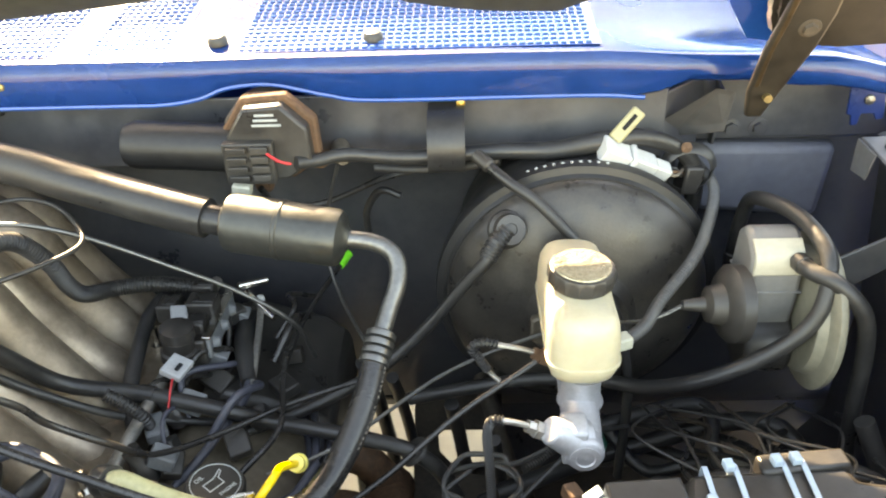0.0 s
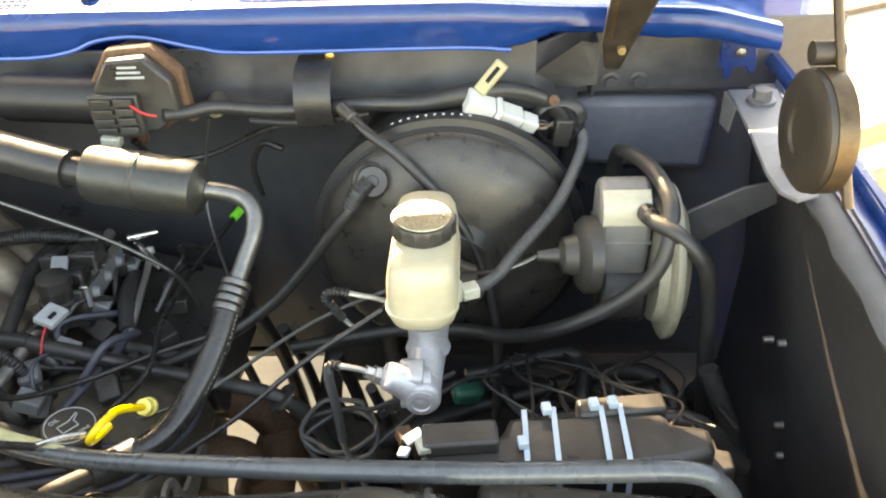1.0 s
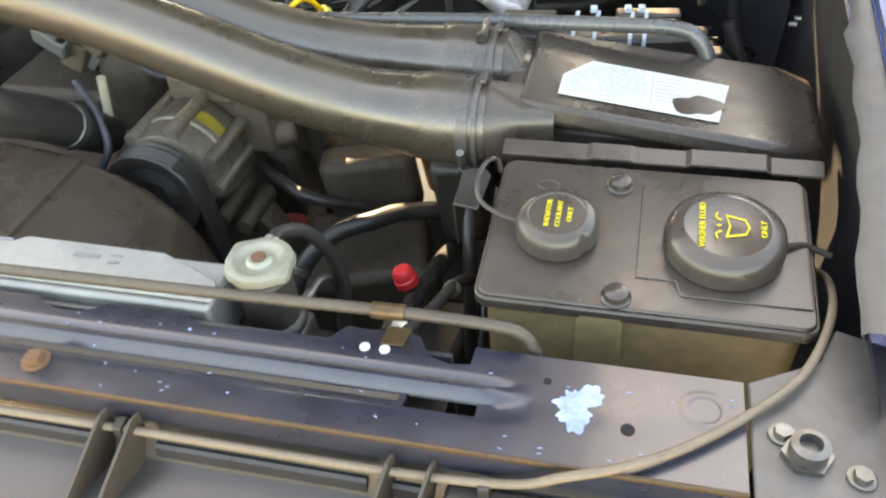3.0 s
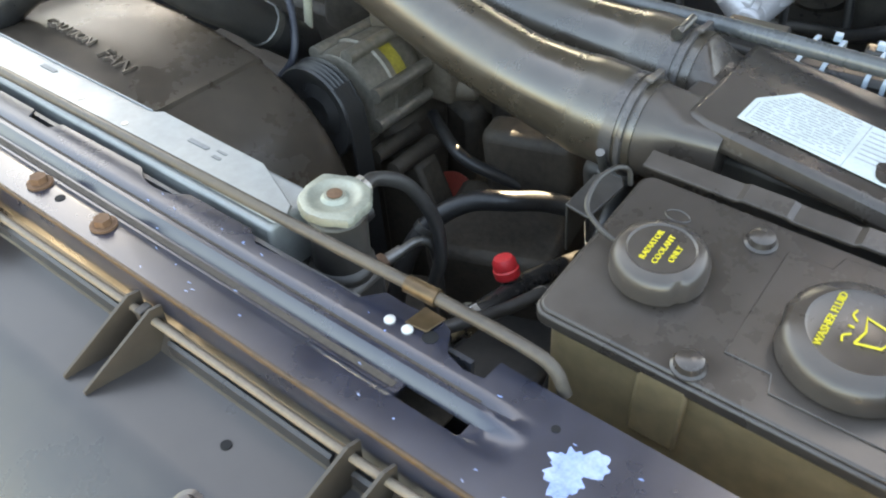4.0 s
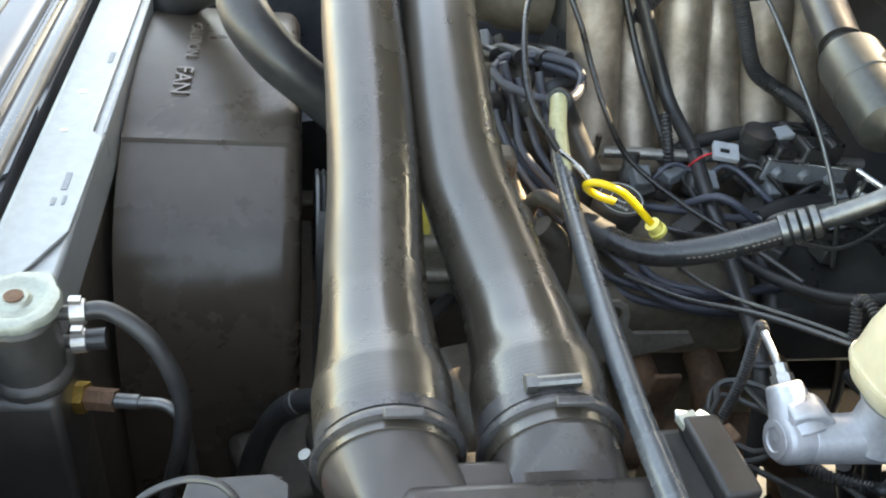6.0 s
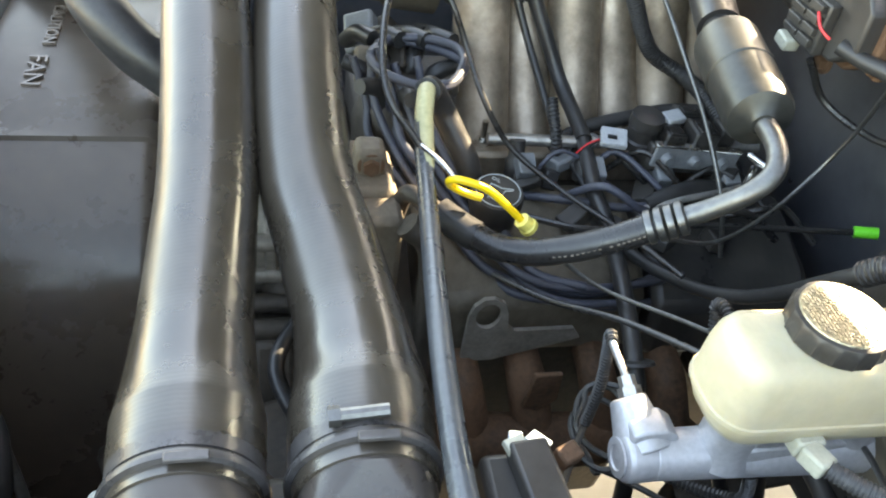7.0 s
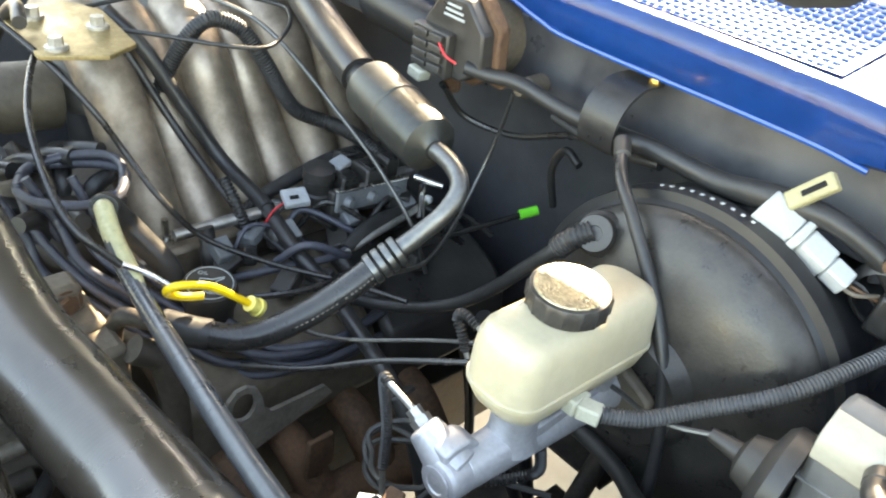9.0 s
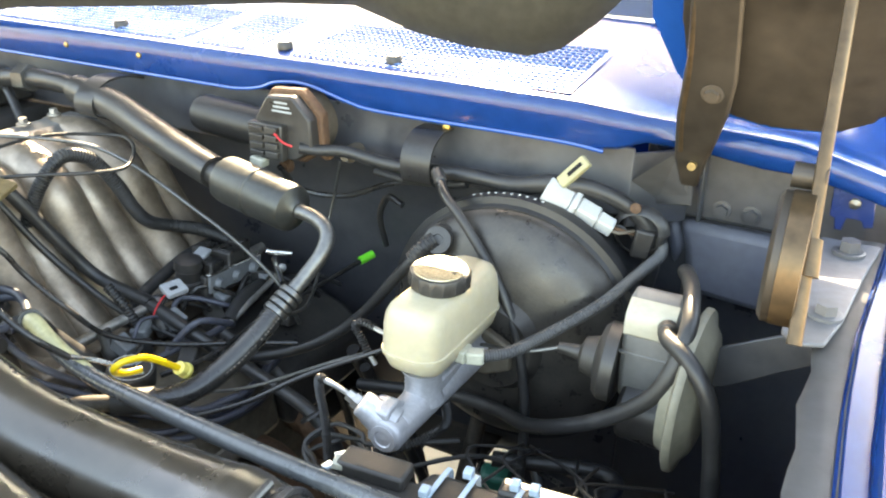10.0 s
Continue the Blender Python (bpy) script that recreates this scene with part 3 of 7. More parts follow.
slab(bm, [(-0.1372, 1.0602), (-0.1345, 1.0606), (-0.1345, 1.0555), (-0.1372, 1.0555)], "x", -0.95, 0.387)
part("support_front_edge", bm, WORN_EDGE, BODY, "brown worn front edge of the support panel", smooth=False, bevel=0.001)
for x, y in ((-0.237, -0.1145), (-0.144, -0.1155)):
    bolt(BODY, (x, y, 1.0595), (0, 0, 1), 0.0072, 0.008, RUST, "bolt", "rusty hexagon bolt")
bm = B()
slab(bm, [(-0.052, 1.055), (-0.048, 1.055), (-0.048, 0.50), (-0.052, 0.50)], "x", -0.95, 0.175)
slab(bm, [(-0.1325, 1.041), (-0.1285, 1.041), (-0.1285, 0.50), (-0.1325, 0.50)], "x", -0.95, 0.48)
part("support_web", bm, BAY, BODY, "dark upright web of the radiator support", smooth=False)
# added dark sheet hides the sunlit ground below the notched edge
bm = slab(B(), [(-0.1282, 1.012), (-0.036, 1.012), (-0.036, 1.015), (-0.1282, 1.015)], "x", -0.94, 0.172)
part("support_filler", bm, RUST_DARK, BODY, "dark filler sheet added inside the hollow support", smooth=False)
# corner panel between support and fender
bm = B()
slab(bm, [(0.3895, -0.20), (0.50, -0.22), (0.50, 0.005), (0.455, 0.02), (0.44, -0.015), (0.3895, -0.043)], "z", 1.0565, 1.0605)
part("corner_panel", bm, APRON, BODY, "dusty corner panel joining support and fender", smooth=False, bevel=0.0015)
bm = B()
lathe(bm, (0.423, -0.101, 1.061), (0, 0, 1), [(0.0165, 0), (0.0165, 0.004)], 6)
lathe(bm, (0.423, -0.101, 1.0645), (0, 0, 1), [(0.0125, 0), (0.0125, 0.010), (0.0075, 0.0115), (0.0075, 0.004)], 24)
part("threaded_bush", bm, DARK_STEEL, BODY, "hexagonal steel bush with a threaded hole", smooth=False)
for x, y in ((0.409, -0.086), (0.455, -0.112)):
    bolt(BODY, (x, y, 1.061), (0, 0, 1), 0.006, 0.006, DARK_STEEL)
# front header plastic with its upright ribs
bm = B()
HEAD = [(-0.139, 1.030), (-0.150, 1.006), (-0.160, 1.0025), (-0.205, 1.0010), (-0.216, 0.9985), (-0.226, 0.993), (-0.30, 0.945), (-0.36, 0.88)]
slab(bm, HEAD + [(y - 0.002, z - 0.004) for y, z in reversed(HEAD)], "x", -0.95, 0.385)
part("header_panel", bm, HEADER, BODY, "grey plastic header panel behind the grille")
for x0, x1 in ((-0.95, -0.085), (-0.036, 0.132), (0.140, 0.178)):
    bm = slab(B(), [(-0.1445, 1.002), (-0.1445, 1.021), (-0.1462, 1.022), (-0.149, 1.020), (-0.149, 1.002)], "x", x0, x1)
    part("header_lip", bm, HEADER, BODY, "thin upright lip along the header panel", smooth=False)
for x in (-0.44, -0.40, -0.072, -0.046, 0.152, 0.182, 0.40):
    bm = slab(B(), [(-0.139, 1.048), (-0.139, 1.004), (-0.150, 1.000), (-0.209, 1.000), (-0.209, 1.004), (-0.148, 1.048)], "x", x - 0.0013, x + 0.0013)
    for v in bm.verts:
        v.co.x += 0.22 * (v.co.y + 0.139)
    part("header_rib", bm, RIB, BODY, "thin brown dusty upright rib", smooth=False)
for x, y in ((0.057, -0.176), (0.21, -0.19)):
    part("hole", lathe(B(), (x, y, 1.0022), (0, 0, 1), [(0.0042, 0), (0.0042, 0.0008)], 14), HOLE, BODY, "drilled hole")
part("header_screw", lathe(B(), (0.070, -0.2225, 0.9945), (0, -0.35, 1), [(0.013, 0), (0.013, 0.002), (0.009, 0.004), (0.008, 0.008), (0.004, 0.010), (0, 0.010)], 20), HEADER, BODY, "round dark screw head on the header")
bm = B()
slab(bm, [(0.19, -0.142), (0.345, -0.140), (0.35, -0.148), (0.35, -0.185), (0.19, -0.20)], "z", 1.012, 1.03)
part("header_cover", bm, BLACK_PLASTIC, BODY, "dark plastic cover on the header panel", bevel=0.004)

# hood, open, with its hinge
def hood_edge(x):
    """Height of the hood's arched rear edge."""
    return float(np.interp(x, [-1.1, -0.82, -0.74, -0.6, -0.4, -0.22, -0.10, -0.05, 0.03, 0.135, 0.18, 0.21, 0.27], [1.318, 1.324, 1.340, 1.352, 1.370, 1.388, 1.395, 1.375, 1.362, 1.358, 1.385, 1.421, 1.48]))


for name, mat, off, label in (("hood_panel", BLUE, 0.012, "open blue hood panel"), ("hood_liner", LINER, 0.0, "dark olive-brown underside of the open hood")):
    bm = B()
    grid = []
    for i in range(37):
        x = -1.1 + 1.37 * i / 36
        z = hood_edge(x)
        row = []
        for u in (0.0, 0.01, 0.035, 0.08, 0.3, 0.7, 1.1):
            bow = 0.012 * math.sin(min(1, u / 0.08) * math.pi) if off == 0 else 0
            # far edge is stretched outwards, unseen, to keep sun off the header
            row.append(bm.verts.new((x - (0.22 if i < 2 and u > 0.2 else 0), 0.852 - 0.36 * u + off * 0.93 - bow, z + 0.93 * u + off * 0.3)))
        grid.append(row)
    for p0, p1 in zip(grid[:-1], grid[1:]):
        for j in range(6):
            bm.faces.new((p0[j], p0[j + 1], p1[j + 1], p1[j]))
    bmesh.ops.solidify(bm, geom=bm.faces[:], thickness=0.004)
    part(name, bm, mat, BODY, label)
bm = B()
slab(bm, [(0.312, 1.70), (0.303, 1.43), (0.308, 1.372), (0.320, 1.345), (0.38, 1.330), (0.44, 1.333), (0.475, 1.352), (0.50, 1.40), (0.53, 1.50), (0.55, 1.70)], "y", 0.79, 0.815)
bmesh.ops.bevel(bm, geom=bm.edges[:], offset=0.006, segments=2, affect="EDGES")
for v in bm.verts:
    v.co.y -= 0.55 * (v.co.z - 1.345)
part("hood_corner", bm, UNDERHOOD, BODY, "dark brown underside corner of the open hood")
# slab added behind the corner, cut low to block sun on the apron
bm = B()
slab(bm, [(0.262, 1.72), (0.262, 1.42), (0.285, 1.368), (0.312, 1.328), (0.38, 1.316), (0.44, 1.320), (0.475, 1.345), (0.50, 1.40), (0.53, 1.50), (0.55, 1.72)], "y", 0.838, 0.846)
for v in bm.verts:
    v.co.y -= 0.45 * (v.co.z - 1.345)
part("hood_outer_corner", bm, BLUE, BODY, "blue outer skin of the open hood's corner")
bm = B()
slab(bm, [(-0.79, 1.70), (-0.80, 1.43), (-0.82, 1.36), (-0.86, 1.335), (-1.02, 1.30), (-1.10, 1.30), (-1.12, 1.70)], "y", 0.79, 0.815)
for v in bm.verts:
    v.co.y -= 0.45 * (v.co.z - 1.30)
part("hood_corner", bm, UNDERHOOD, BODY, "dark underside corner of the open hood on the far side", bevel=0.004)
bm = B()
slab(bm, [(0.310, 1.258), (0.326, 1.258), (0.333, 1.285), (0.351, 1.345), (0.356, 1.38), (0.356, 1.60), (0.318, 1.60), (0.312, 1.40), (0.304, 1.34), (0.303, 1.29)], "y", 0.789, 0.799)
for v in bm.verts:
    v.co.y -= 0.47 * (v.co.z - 1.29)
hinge = part("hood_hinge", bm, UNDERHOOD, BODY, "brown-black steel hood hinge arm", bevel=0.003)
bm = hose(B(), [(0.309, 0.786, 1.30), (0.310, 0.768, 1.34), (0.316, 0.735, 1.41), (0.320, 0.66, 1.58)], 0.0032, 5, 10)
part("rolled_edge", bm, BROWN_STEEL, hinge, "worn bronze edge of the arm")
bolt(hinge, (0.336, 0.754, 1.366), (0, -0.9, -0.42), 0.0066, 0.006, RUST_DARK, "hinge_bolt")
rod(bm := B(), (0.322, 0.795, 1.286), (0.322, 0.783, 1.286), 0.0042)
part("hinge_pin", bm, GOLD, hinge, "yellow passivated hinge pin")
# bracket on the fender, with its big bolt
brk = part("hinge_bracket", slab(slab(B(), [(0.448, 0.834), (0.448, 0.805), (0.443, 0.725), (0.436, 0.652), (0.438, 0.618), (0.449, 0.603), (0.470, 0.612), (0.480, 0.66), (0.490, 0.752), (0.502, 0.834)], "z", 1.2165, 1.2205), [(0.79, 1.2185), (0.835, 1.2185), (0.835, 1.18), (0.80, 1.185)], "x", 0.445, 0.448), BRACKET, BODY, "pale grey steel hinge bracket on the fender", bevel=0.002)
bolt(brk, (0.466, 0.660, 1.2205), (0, 0, 1), 0.009, 0.012, BRACKET, "bracket_bolt", "grey hexagon flange bolt")
bolt(brk, (0.4745, 0.801, 1.2205), (0, 0, 1), 0.0095, 0.014, BAY, "bracket_bolt", "dark hexagon flange bolt")
bm = slab(B(), [(0.448, 1.268), (0.487, 1.268), (0.492, 1.220), (0.484, 1.218), (0.480, 1.226), (0.466, 1.226), (0.464, 1.212), (0.457, 1.212), (0.455, 1.224), (0.450, 1.226)], "y", 0.882, 0.886)
tab = part("bracket_tab", bm, NAVY, BODY, "dark blue notched tab under the cowl end", bevel=0.001)
part("tab_bolt", lathe(B(), (0.471, 0.882, 1.243), (0, -1, 0), [(0.006, 0), (0.0055, 0.003), (0, 0.0045)], 14), DARK_STEEL, tab, "small dull bolt")
# counterbalance spring housing and rod
AXD = Vector((1.0, 0.04, 0.0)).normalized()
DC = Vector((0.421, 0.566, 1.304))
part("spring_disc", lathe(B(), DC, AXD, [(0.0, 0.002), (0.020, 0.002), (0.022, 0.0), (0.042, 0.0), (0.0465, 0.003), (0.0465, 0.008), (0.0, 0.008)], 44), UNDERHOOD, BODY, "black disc of the hood counterbalance spring")
part("spring_band", lathe(B(), DC + AXD * 0.0075, AXD, [(0.0445, 0.0), (0.0475, 0.0006), (0.0475, 0.0150), (0.0445, 0.0156), (0.0, 0.0156)], 44), BROWN_STEEL, BODY, "bronze-brown steel band")
part("spring_roller", rod(B(), DC + Vector((0.004, 0.02, 0.054)), DC + Vector((0.026, 0.02, 0.054)), 0.009), UNDERHOOD, BODY, "dark hinge roller")
hose(bm := B(), [(0.4505, 0.522, 1.262), (0.449, 0.533, 1.280), (0.4465, 0.551, 1.312), (0.441, 0.598, 1.391), (0.434, 0.66, 1.50), (0.428, 0.72, 1.60)], [0.0062, 0.0062, 0.0060, 0.0056, 0.0056, 0.0056], 6, 12, squash=0.6)
part("spring_link", bm, BROWN_STEEL, BODY, "bronze-brown hinge link strap")
part("link_collar", rod(B(), (0.4475, 0.545, 1.302), (0.4455, 0.558, 1.324), 0.0085, 0.008, 12), BROWN_STEEL, BODY, "worn collar on the link strap")
part("link_pivot", rod(B(), DC + AXD * 0.022, DC + AXD * 0.030, 0.012), DARK_STEEL, BODY, "dark steel pivot")
bm = B()
slab(bm, [(1.14, 1.36), (1.80, 1.98), (1.80, 1.985), (1.14, 1.365)], "x", -0.98, 0.48)
ws = part("windscreen", bm, GLASS, BODY, "sloping windscreen glass", smooth=False)
ws.visible_shadow = False
bm = B()
slab(bm, [(1.10, 0.62), (1.02, 0.72), (1.02, 0.9), (1.08, 1.33), (1.30, 1.39), (3.2, 1.39), (5.2, 1.39), (5.2, 0.55), (4.4, 0.62), (3.4, 0.60)], "x", -1.13, 0.62)
part("cab_shell", bm, BLUE, BODY, "plain blue lower body behind the cowl", bevel=0.02)
part("dashboard", slab(B(), [(1.22, 1.394), (2.75, 1.394), (2.75, 1.42), (1.30, 1.42)], "x", -1.02, 0.52), BLACK_PLASTIC, BODY, "dark dashboard and seats behind the windscreen", bevel=0.01)
bm = slab(B(), [(1.79, 1.985), (1.86, 2.005), (2.60, 2.005), (2.78, 1.96), (2.78, 1.93), (1.82, 1.95)], "x", -0.76, 0.28)
part("cab_roof", bm, BLUE, BODY, "plain blue roof of the cab", bevel=0.01)
part("cab_rear_panel", slab(B(), [(2.76, 1.394), (2.79, 1.394), (2.79, 1.955), (2.76, 1.955)], "x", -1.02, 0.52), BLACK_PLASTIC, BODY, "dark rear wall of the cab", bevel=0.005)
for x in (-1.03, 0.50):
    lean = 0.36 if x < 0 else -0.30
    bm = slab(B(), [(1.10, 1.36), (1.17, 1.36), (1.86, 1.985), (1.79, 1.985)], "x", x, x + 0.05)
    for v in bm.verts:
        v.co.x += lean * (v.co.z - 1.36)
    part("windscreen_pillar", bm, BLUE, BODY, "blue pillar beside the windscreen", bevel=0.008)
    bm = slab(B(), [(2.70, 1.394), (2.79, 1.394), (2.79, 1.975), (2.72, 1.975)], "x", x, x + 0.05)
    for v in bm.verts:
        v.co.x += lean * (v.co.z - 1.36)
    part("door_pillar", bm, BLUE, BODY, "blue rear pillar of the cab", bevel=0.008)
for x in (-1.0, 0.50):
    for y in (0.28, 3.9):
        bm = lathe(B(), (x - 0.11, y, 0.37), (1, 0, 0), [(0.20, 0), (0.35, 0.0), (0.37, 0.03), (0.37, 0.19), (0.35, 0.22), (0.20, 0.22)], 40)
        part("wheel", bm, RUBBER, BODY, "black road wheel")

# ---- radiator and shroud ----
RAD = thing("radiator", (-0.4, 0.0, 0.5), "aluminium radiator with pale dusty top tank and filler cap", "radiator")
bm = B()
box(bm, (-0.9, -0.038, 1.0), (-0.035, 0.020, 1.058))
part("top_tank", bm, TANK, RAD, "pale dusty aluminium top tank", bevel=0.004)
bm = B()
slab(bm, [(-0.86, -0.032), (-0.034, -0.032), (-0.030, -0.024), (-0.040, -0.008), (-0.058, 0.000), (-0.102, 0.019), (-0.243, 0.021), (-0.256, 0.010), (-0.86, 0.012)], "z", 1.0595, 1.0625)
box(bm, (-0.86, 0.018, 1.03), (-0.26, 0.0205, 1.0585))
for x0, x1, y0, y1 in ((-0.184, -0.158, 0.0015, 0.0065), (-0.149, -0.137, 0.0060, 0.0085), (-0.146, -0.136, -0.0025, 0.0010), (-0.42, -0.395, 0.000, 0.005)):
    hb = box(B(), (x0, y0, 1.0627), (x1, y1, 1.0632))
    part("flange_slot", hb, GREY_CON, RAD, "grey slot in the flange", smooth=False)
for x, y, r in ((-0.33, -0.012, 0.0045), (-0.255, -0.015, 0.0035), (-0.52, -0.010, 0.004)):
    part("stamp", lathe(B(), (x, y, 1.0624), (0, 0, 1), [(r, 0), (r, 0.0006), (r * 0.6, 0.0003), (0, 0.0003)], 14), STEEL, RAD, "small stamped mark")
part("tank_flange", bm, TANK, RAD, "folded alloy mounting flange", bevel=0.001)
bm = B()
slab(bm, [(-0.9, 1.03), (-0.9, 1.0), (-0.3, 1.0), (-0.27, 0.985), (-0.24, 0.985), (-0.22, 1.0), (-0.06, 1.0), (-0.045, 0.99), (-0.036, 0.993), (-0.036, 1.03)], "y", -0.0425, -0.0395)
part("front_lip", bm, TANK, RAD, "wavy folded lip of the tank", bevel=0.001)
bm = B()
box(bm, (-0.9, -0.03, 0.5), (-0.05, 0.012, 1.0))
part("core", bm, RUST_DARK, RAD, "dark finned radiator core")
bm = B()
box(bm, (-0.048, -0.036, 0.5), (0.028, 0.028, 1.004))
rod(bm, (-0.002, 0.006, 1.0), (-0.002, 0.006, 1.068), 0.0245)
rod(bm, (-0.002, 0.006, 1.0), (-0.002, 0.006, 1.016), 0.029)
part("side_tank", bm, BLACK_PLASTIC, RAD, "black plastic side tank and filler neck", bevel=0.006)
cap = lathe(B(), (-0.002, 0.006, 1.071), (0, 0, 1), [(0.027, 0), (0.0302, 0.002), (0.0302, 0.006), (0.0286, 0.0088), (0.0246, 0.0098), (0.0205, 0.0098), (0.0178, 0.0078), (0.0115, 0.0078), (0.0088, 0.0105), (0.004, 0.011), (0.0, 0.011)], 48)
for v in cap.verts:
    a = math.atan2(v.co.y - 0.006, v.co.x + 0.002)
    r = math.hypot(v.co.y - 0.006, v.co.x + 0.002)
    if r > 0.026:
        k = 1 + 0.15 * max(0, math.cos(2 * (a + 0.5))) ** 8 - 0.035 * max(0, math.cos(9 * a)) ** 2
        v.co.x, v.co.y = -0.002 + (v.co.x + 0.002) * k, 0.006 + (v.co.y - 0.006) * k
rc = part("filler_cap", cap, CAPMETAL, RAD, "dull zinc pressure cap with rusty centre")
part("cap_rivet", lathe(B(), (-0.002, 0.006, 1.0815), (0, 0, 1), [(0.0062, 0), (0.0065, 0.0017), (0.004, 0.0023), (0, 0.0023)], 20), RUST, rc, "rusty cap rivet")
for i, (c, dr) in enumerate((((-0.010, 0.042, 1.060), (-0.1, 1, 0)), ((-0.017, 0.037, 1.024), (-0.05, 1, 0.05)))):
    c, dr = Vector(c), Vector(dr).normalized()
    part("overflow_nipple", rod(B(), c - dr * 0.02, c + dr * 0.02, 0.0055), BLACK_PLASTIC, RAD)
    bm = B()
    rod(bm, c - dr * 0.004, c + dr * 0.006, 0.0095, seg=20)
    box(bm, c + Vector((-0.003, -0.004, 0.008)), c + Vector((0.003, 0.004, 0.013)))
    part("hose_clamp", bm, STEEL, RAD, "small dull worm-drive hose clamp", smooth=False)
rod(bm := B(), (-0.0172, 0.042, 1.0245), (-0.018, 0.057, 1.0255), 0.0085)
part("drain_cap", bm, RUBBER, RAD, "black rubber blanking cap")
bm = B()
rod(bm, (-0.012, 0.026, 0.967), (-0.010, 0.037, 0.968), 0.013, seg=6)
part("brass_nut", bm, BRASS, RAD, "brass adapter nut", smooth=False)
bm = B()
rod(bm, (-0.010, 0.036, 0.968), (-0.004, 0.060, 0.971), 0.0092, seg=6)
part("cooler_fitting", bm, RUST, RAD, "brown steel cooler line fitting", smooth=False)
bm = B()
rod(bm, (-0.004, 0.059, 0.971), (0.000, 0.078, 0.973), 0.0062)
hose(bm, [(0.000, 0.076, 0.973), (0.004, 0.096, 0.974), (0.010, 0.108, 0.966), (0.014, 0.113, 0.94), (0.02, 0.118, 0.85), (0.03, 0.13, 0.7)], 0.0046)
part("cooler_line", bm, DARK_STEEL, RAD, "dull steel transmission cooler line")
solo("overflow_hose", hose(B(), [(-0.010, 0.044, 1.060), (-0.011, 0.064, 1.059), (0.000, 0.092, 1.040), (0.013, 0.111, 0.996), (0.021, 0.110, 0.954), (0.016, 0.100, 0.905), (0.03, 0.090, 0.87), (0.095, 0.055, 0.80), (0.10, 0.04, 0.65)], 0.0068), RUBBER, "thin black rubber overflow hose from the radiator neck", "hose")
vh0 = solo("vacuum_hose", hose(B(), [(0.07, -0.045, 1.01), (0.10, -0.015, 1.005), (0.125, 0.06, 0.985), (0.14, 0.12, 0.97), (0.15, 0.2, 0.9)], 0.0058), RUBBER, "black hose end lying beside the reservoir", "hose")
part("hose_clamp", lathe(B(), (0.135, 0.10, 0.975), (0.3, 1, -0.2), [(0.006, 0), (0.0085, 0.001), (0.0085, 0.008), (0.006, 0.009)], 16), STEEL, vh0, "small steel clamp")

SHROUD = thing("fan_shroud", (-0.45, 0.12, 0.45), "glossy brown-black plastic radiator fan shroud with raised warning letters", "fan shroud")
bm = B()
rows_s = []
for y, inset in ((0.0225, 0), (0.09, 0), (0.14, 0), (0.184, 0), (0.1905, 0.0008), (0.1960, 0.0032), (0.2000, 0.0068), (0.2030, 0.0115), (0.2048, 0.017), (0.205, 0.024), (0.205, 0.06), (0.15, 0.065)):
    w = 0.002 + 0.017 * (0.205 - y) / 0.169
    side = [(-0.308, 1.0245), (-0.3065, 1.0195), (-0.290, 1.0135), (-0.268, 1.0045), (-0.245, 0.991), (-0.222, 0.973), (-0.202, 0.949), (-0.186, 0.920), (-0.173, 0.884), (-0.163, 0.840), (-0.156, 0.78), (-0.152, 0.70), (-0.150, 0.45)]
    over = [(-0.82, 0.45), (-0.80, 0.90), (-0.72, 0.99), (-0.62, 1.035), (-0.56, 1.043), (-0.50, 1.045), (-0.44, 1.0435), (-0.38, 1.037), (-0.34, 1.0305), (-0.311 - w, 1.0258)]
    ring = []
    for x, z in over + side:
        d = Vector((-0.485 - x, 0, 0.70 - z)).normalized()
        ring.append(bm.verts.new((x + d.x * inset, y, z + d.z * inset)))
    rows_s.append(ring)
for a, b in zip(rows_s[:-1], rows_s[1:]):
    for i in range(len(a) - 1):
        bm.faces.new((a[i], a[i + 1], b[i + 1], b[i]))
bmesh.ops.solidify(bm, geom=bm.faces[:], thickness=0.003)
shell = part("shroud_shell", bm, SHROUD_PLASTIC, SHROUD)
text_mesh("FAN", 0.027, pose(-0.403, 0.074, 1.0410, 0, 9, 0) @ pose(0, 0, 0, 0, 0, -2), SHROUD_PLASTIC, SHROUD, "lettering", depth=0.0022)
text_mesh("CAUTION", 0.0195, pose(-0.497, 0.080, 1.0464, 0, 2, 0), SHROUD_PLASTIC, SHROUD, "lettering", depth=0.0022)


# ---- coolant and washer reservoir ----
RES = thing("coolant_and_washer_reservoir", (0.31, 0.105, 0.75), "dark grey twin reservoir top on an aged amber plastic body", "reservoir")
TILT_RES = math.degrees(math.atan2(0.020, 0.172))
top_m = Matrix.Translation((0.312, 0.105, 1.062)) @ pose(0, 0, 0, TILT_RES, 0, 0)


def rounded(w, h, r, n=5):
    pts = []
    for cx, cy, a0 in ((w / 2 - r, h / 2 - r, 0), (-w / 2 + r, h / 2 - r, 90), (-w / 2 + r, -h / 2 + r, 180), (w / 2 - r, -h / 2 + r, 270)):
        for i in range(n + 1):
            a = radians(a0 + 90 * i / n)
            pts.append((cx + r * math.cos(a), cy + r * math.sin(a)))
    return pts


bm = slab(B(), rounded(0.272, 0.174, 0.012), "z", -0.012, 0.0)
slab(bm, rounded(0.266, 0.168, 0.010), "z", -0.001, 0.003)
bmesh.ops.transform(bm, matrix=top_m, verts=bm.verts)
part("top_cover", bm, GREY_PLASTIC, RES, "dusty dark grey plastic top cover", bevel=0.002)
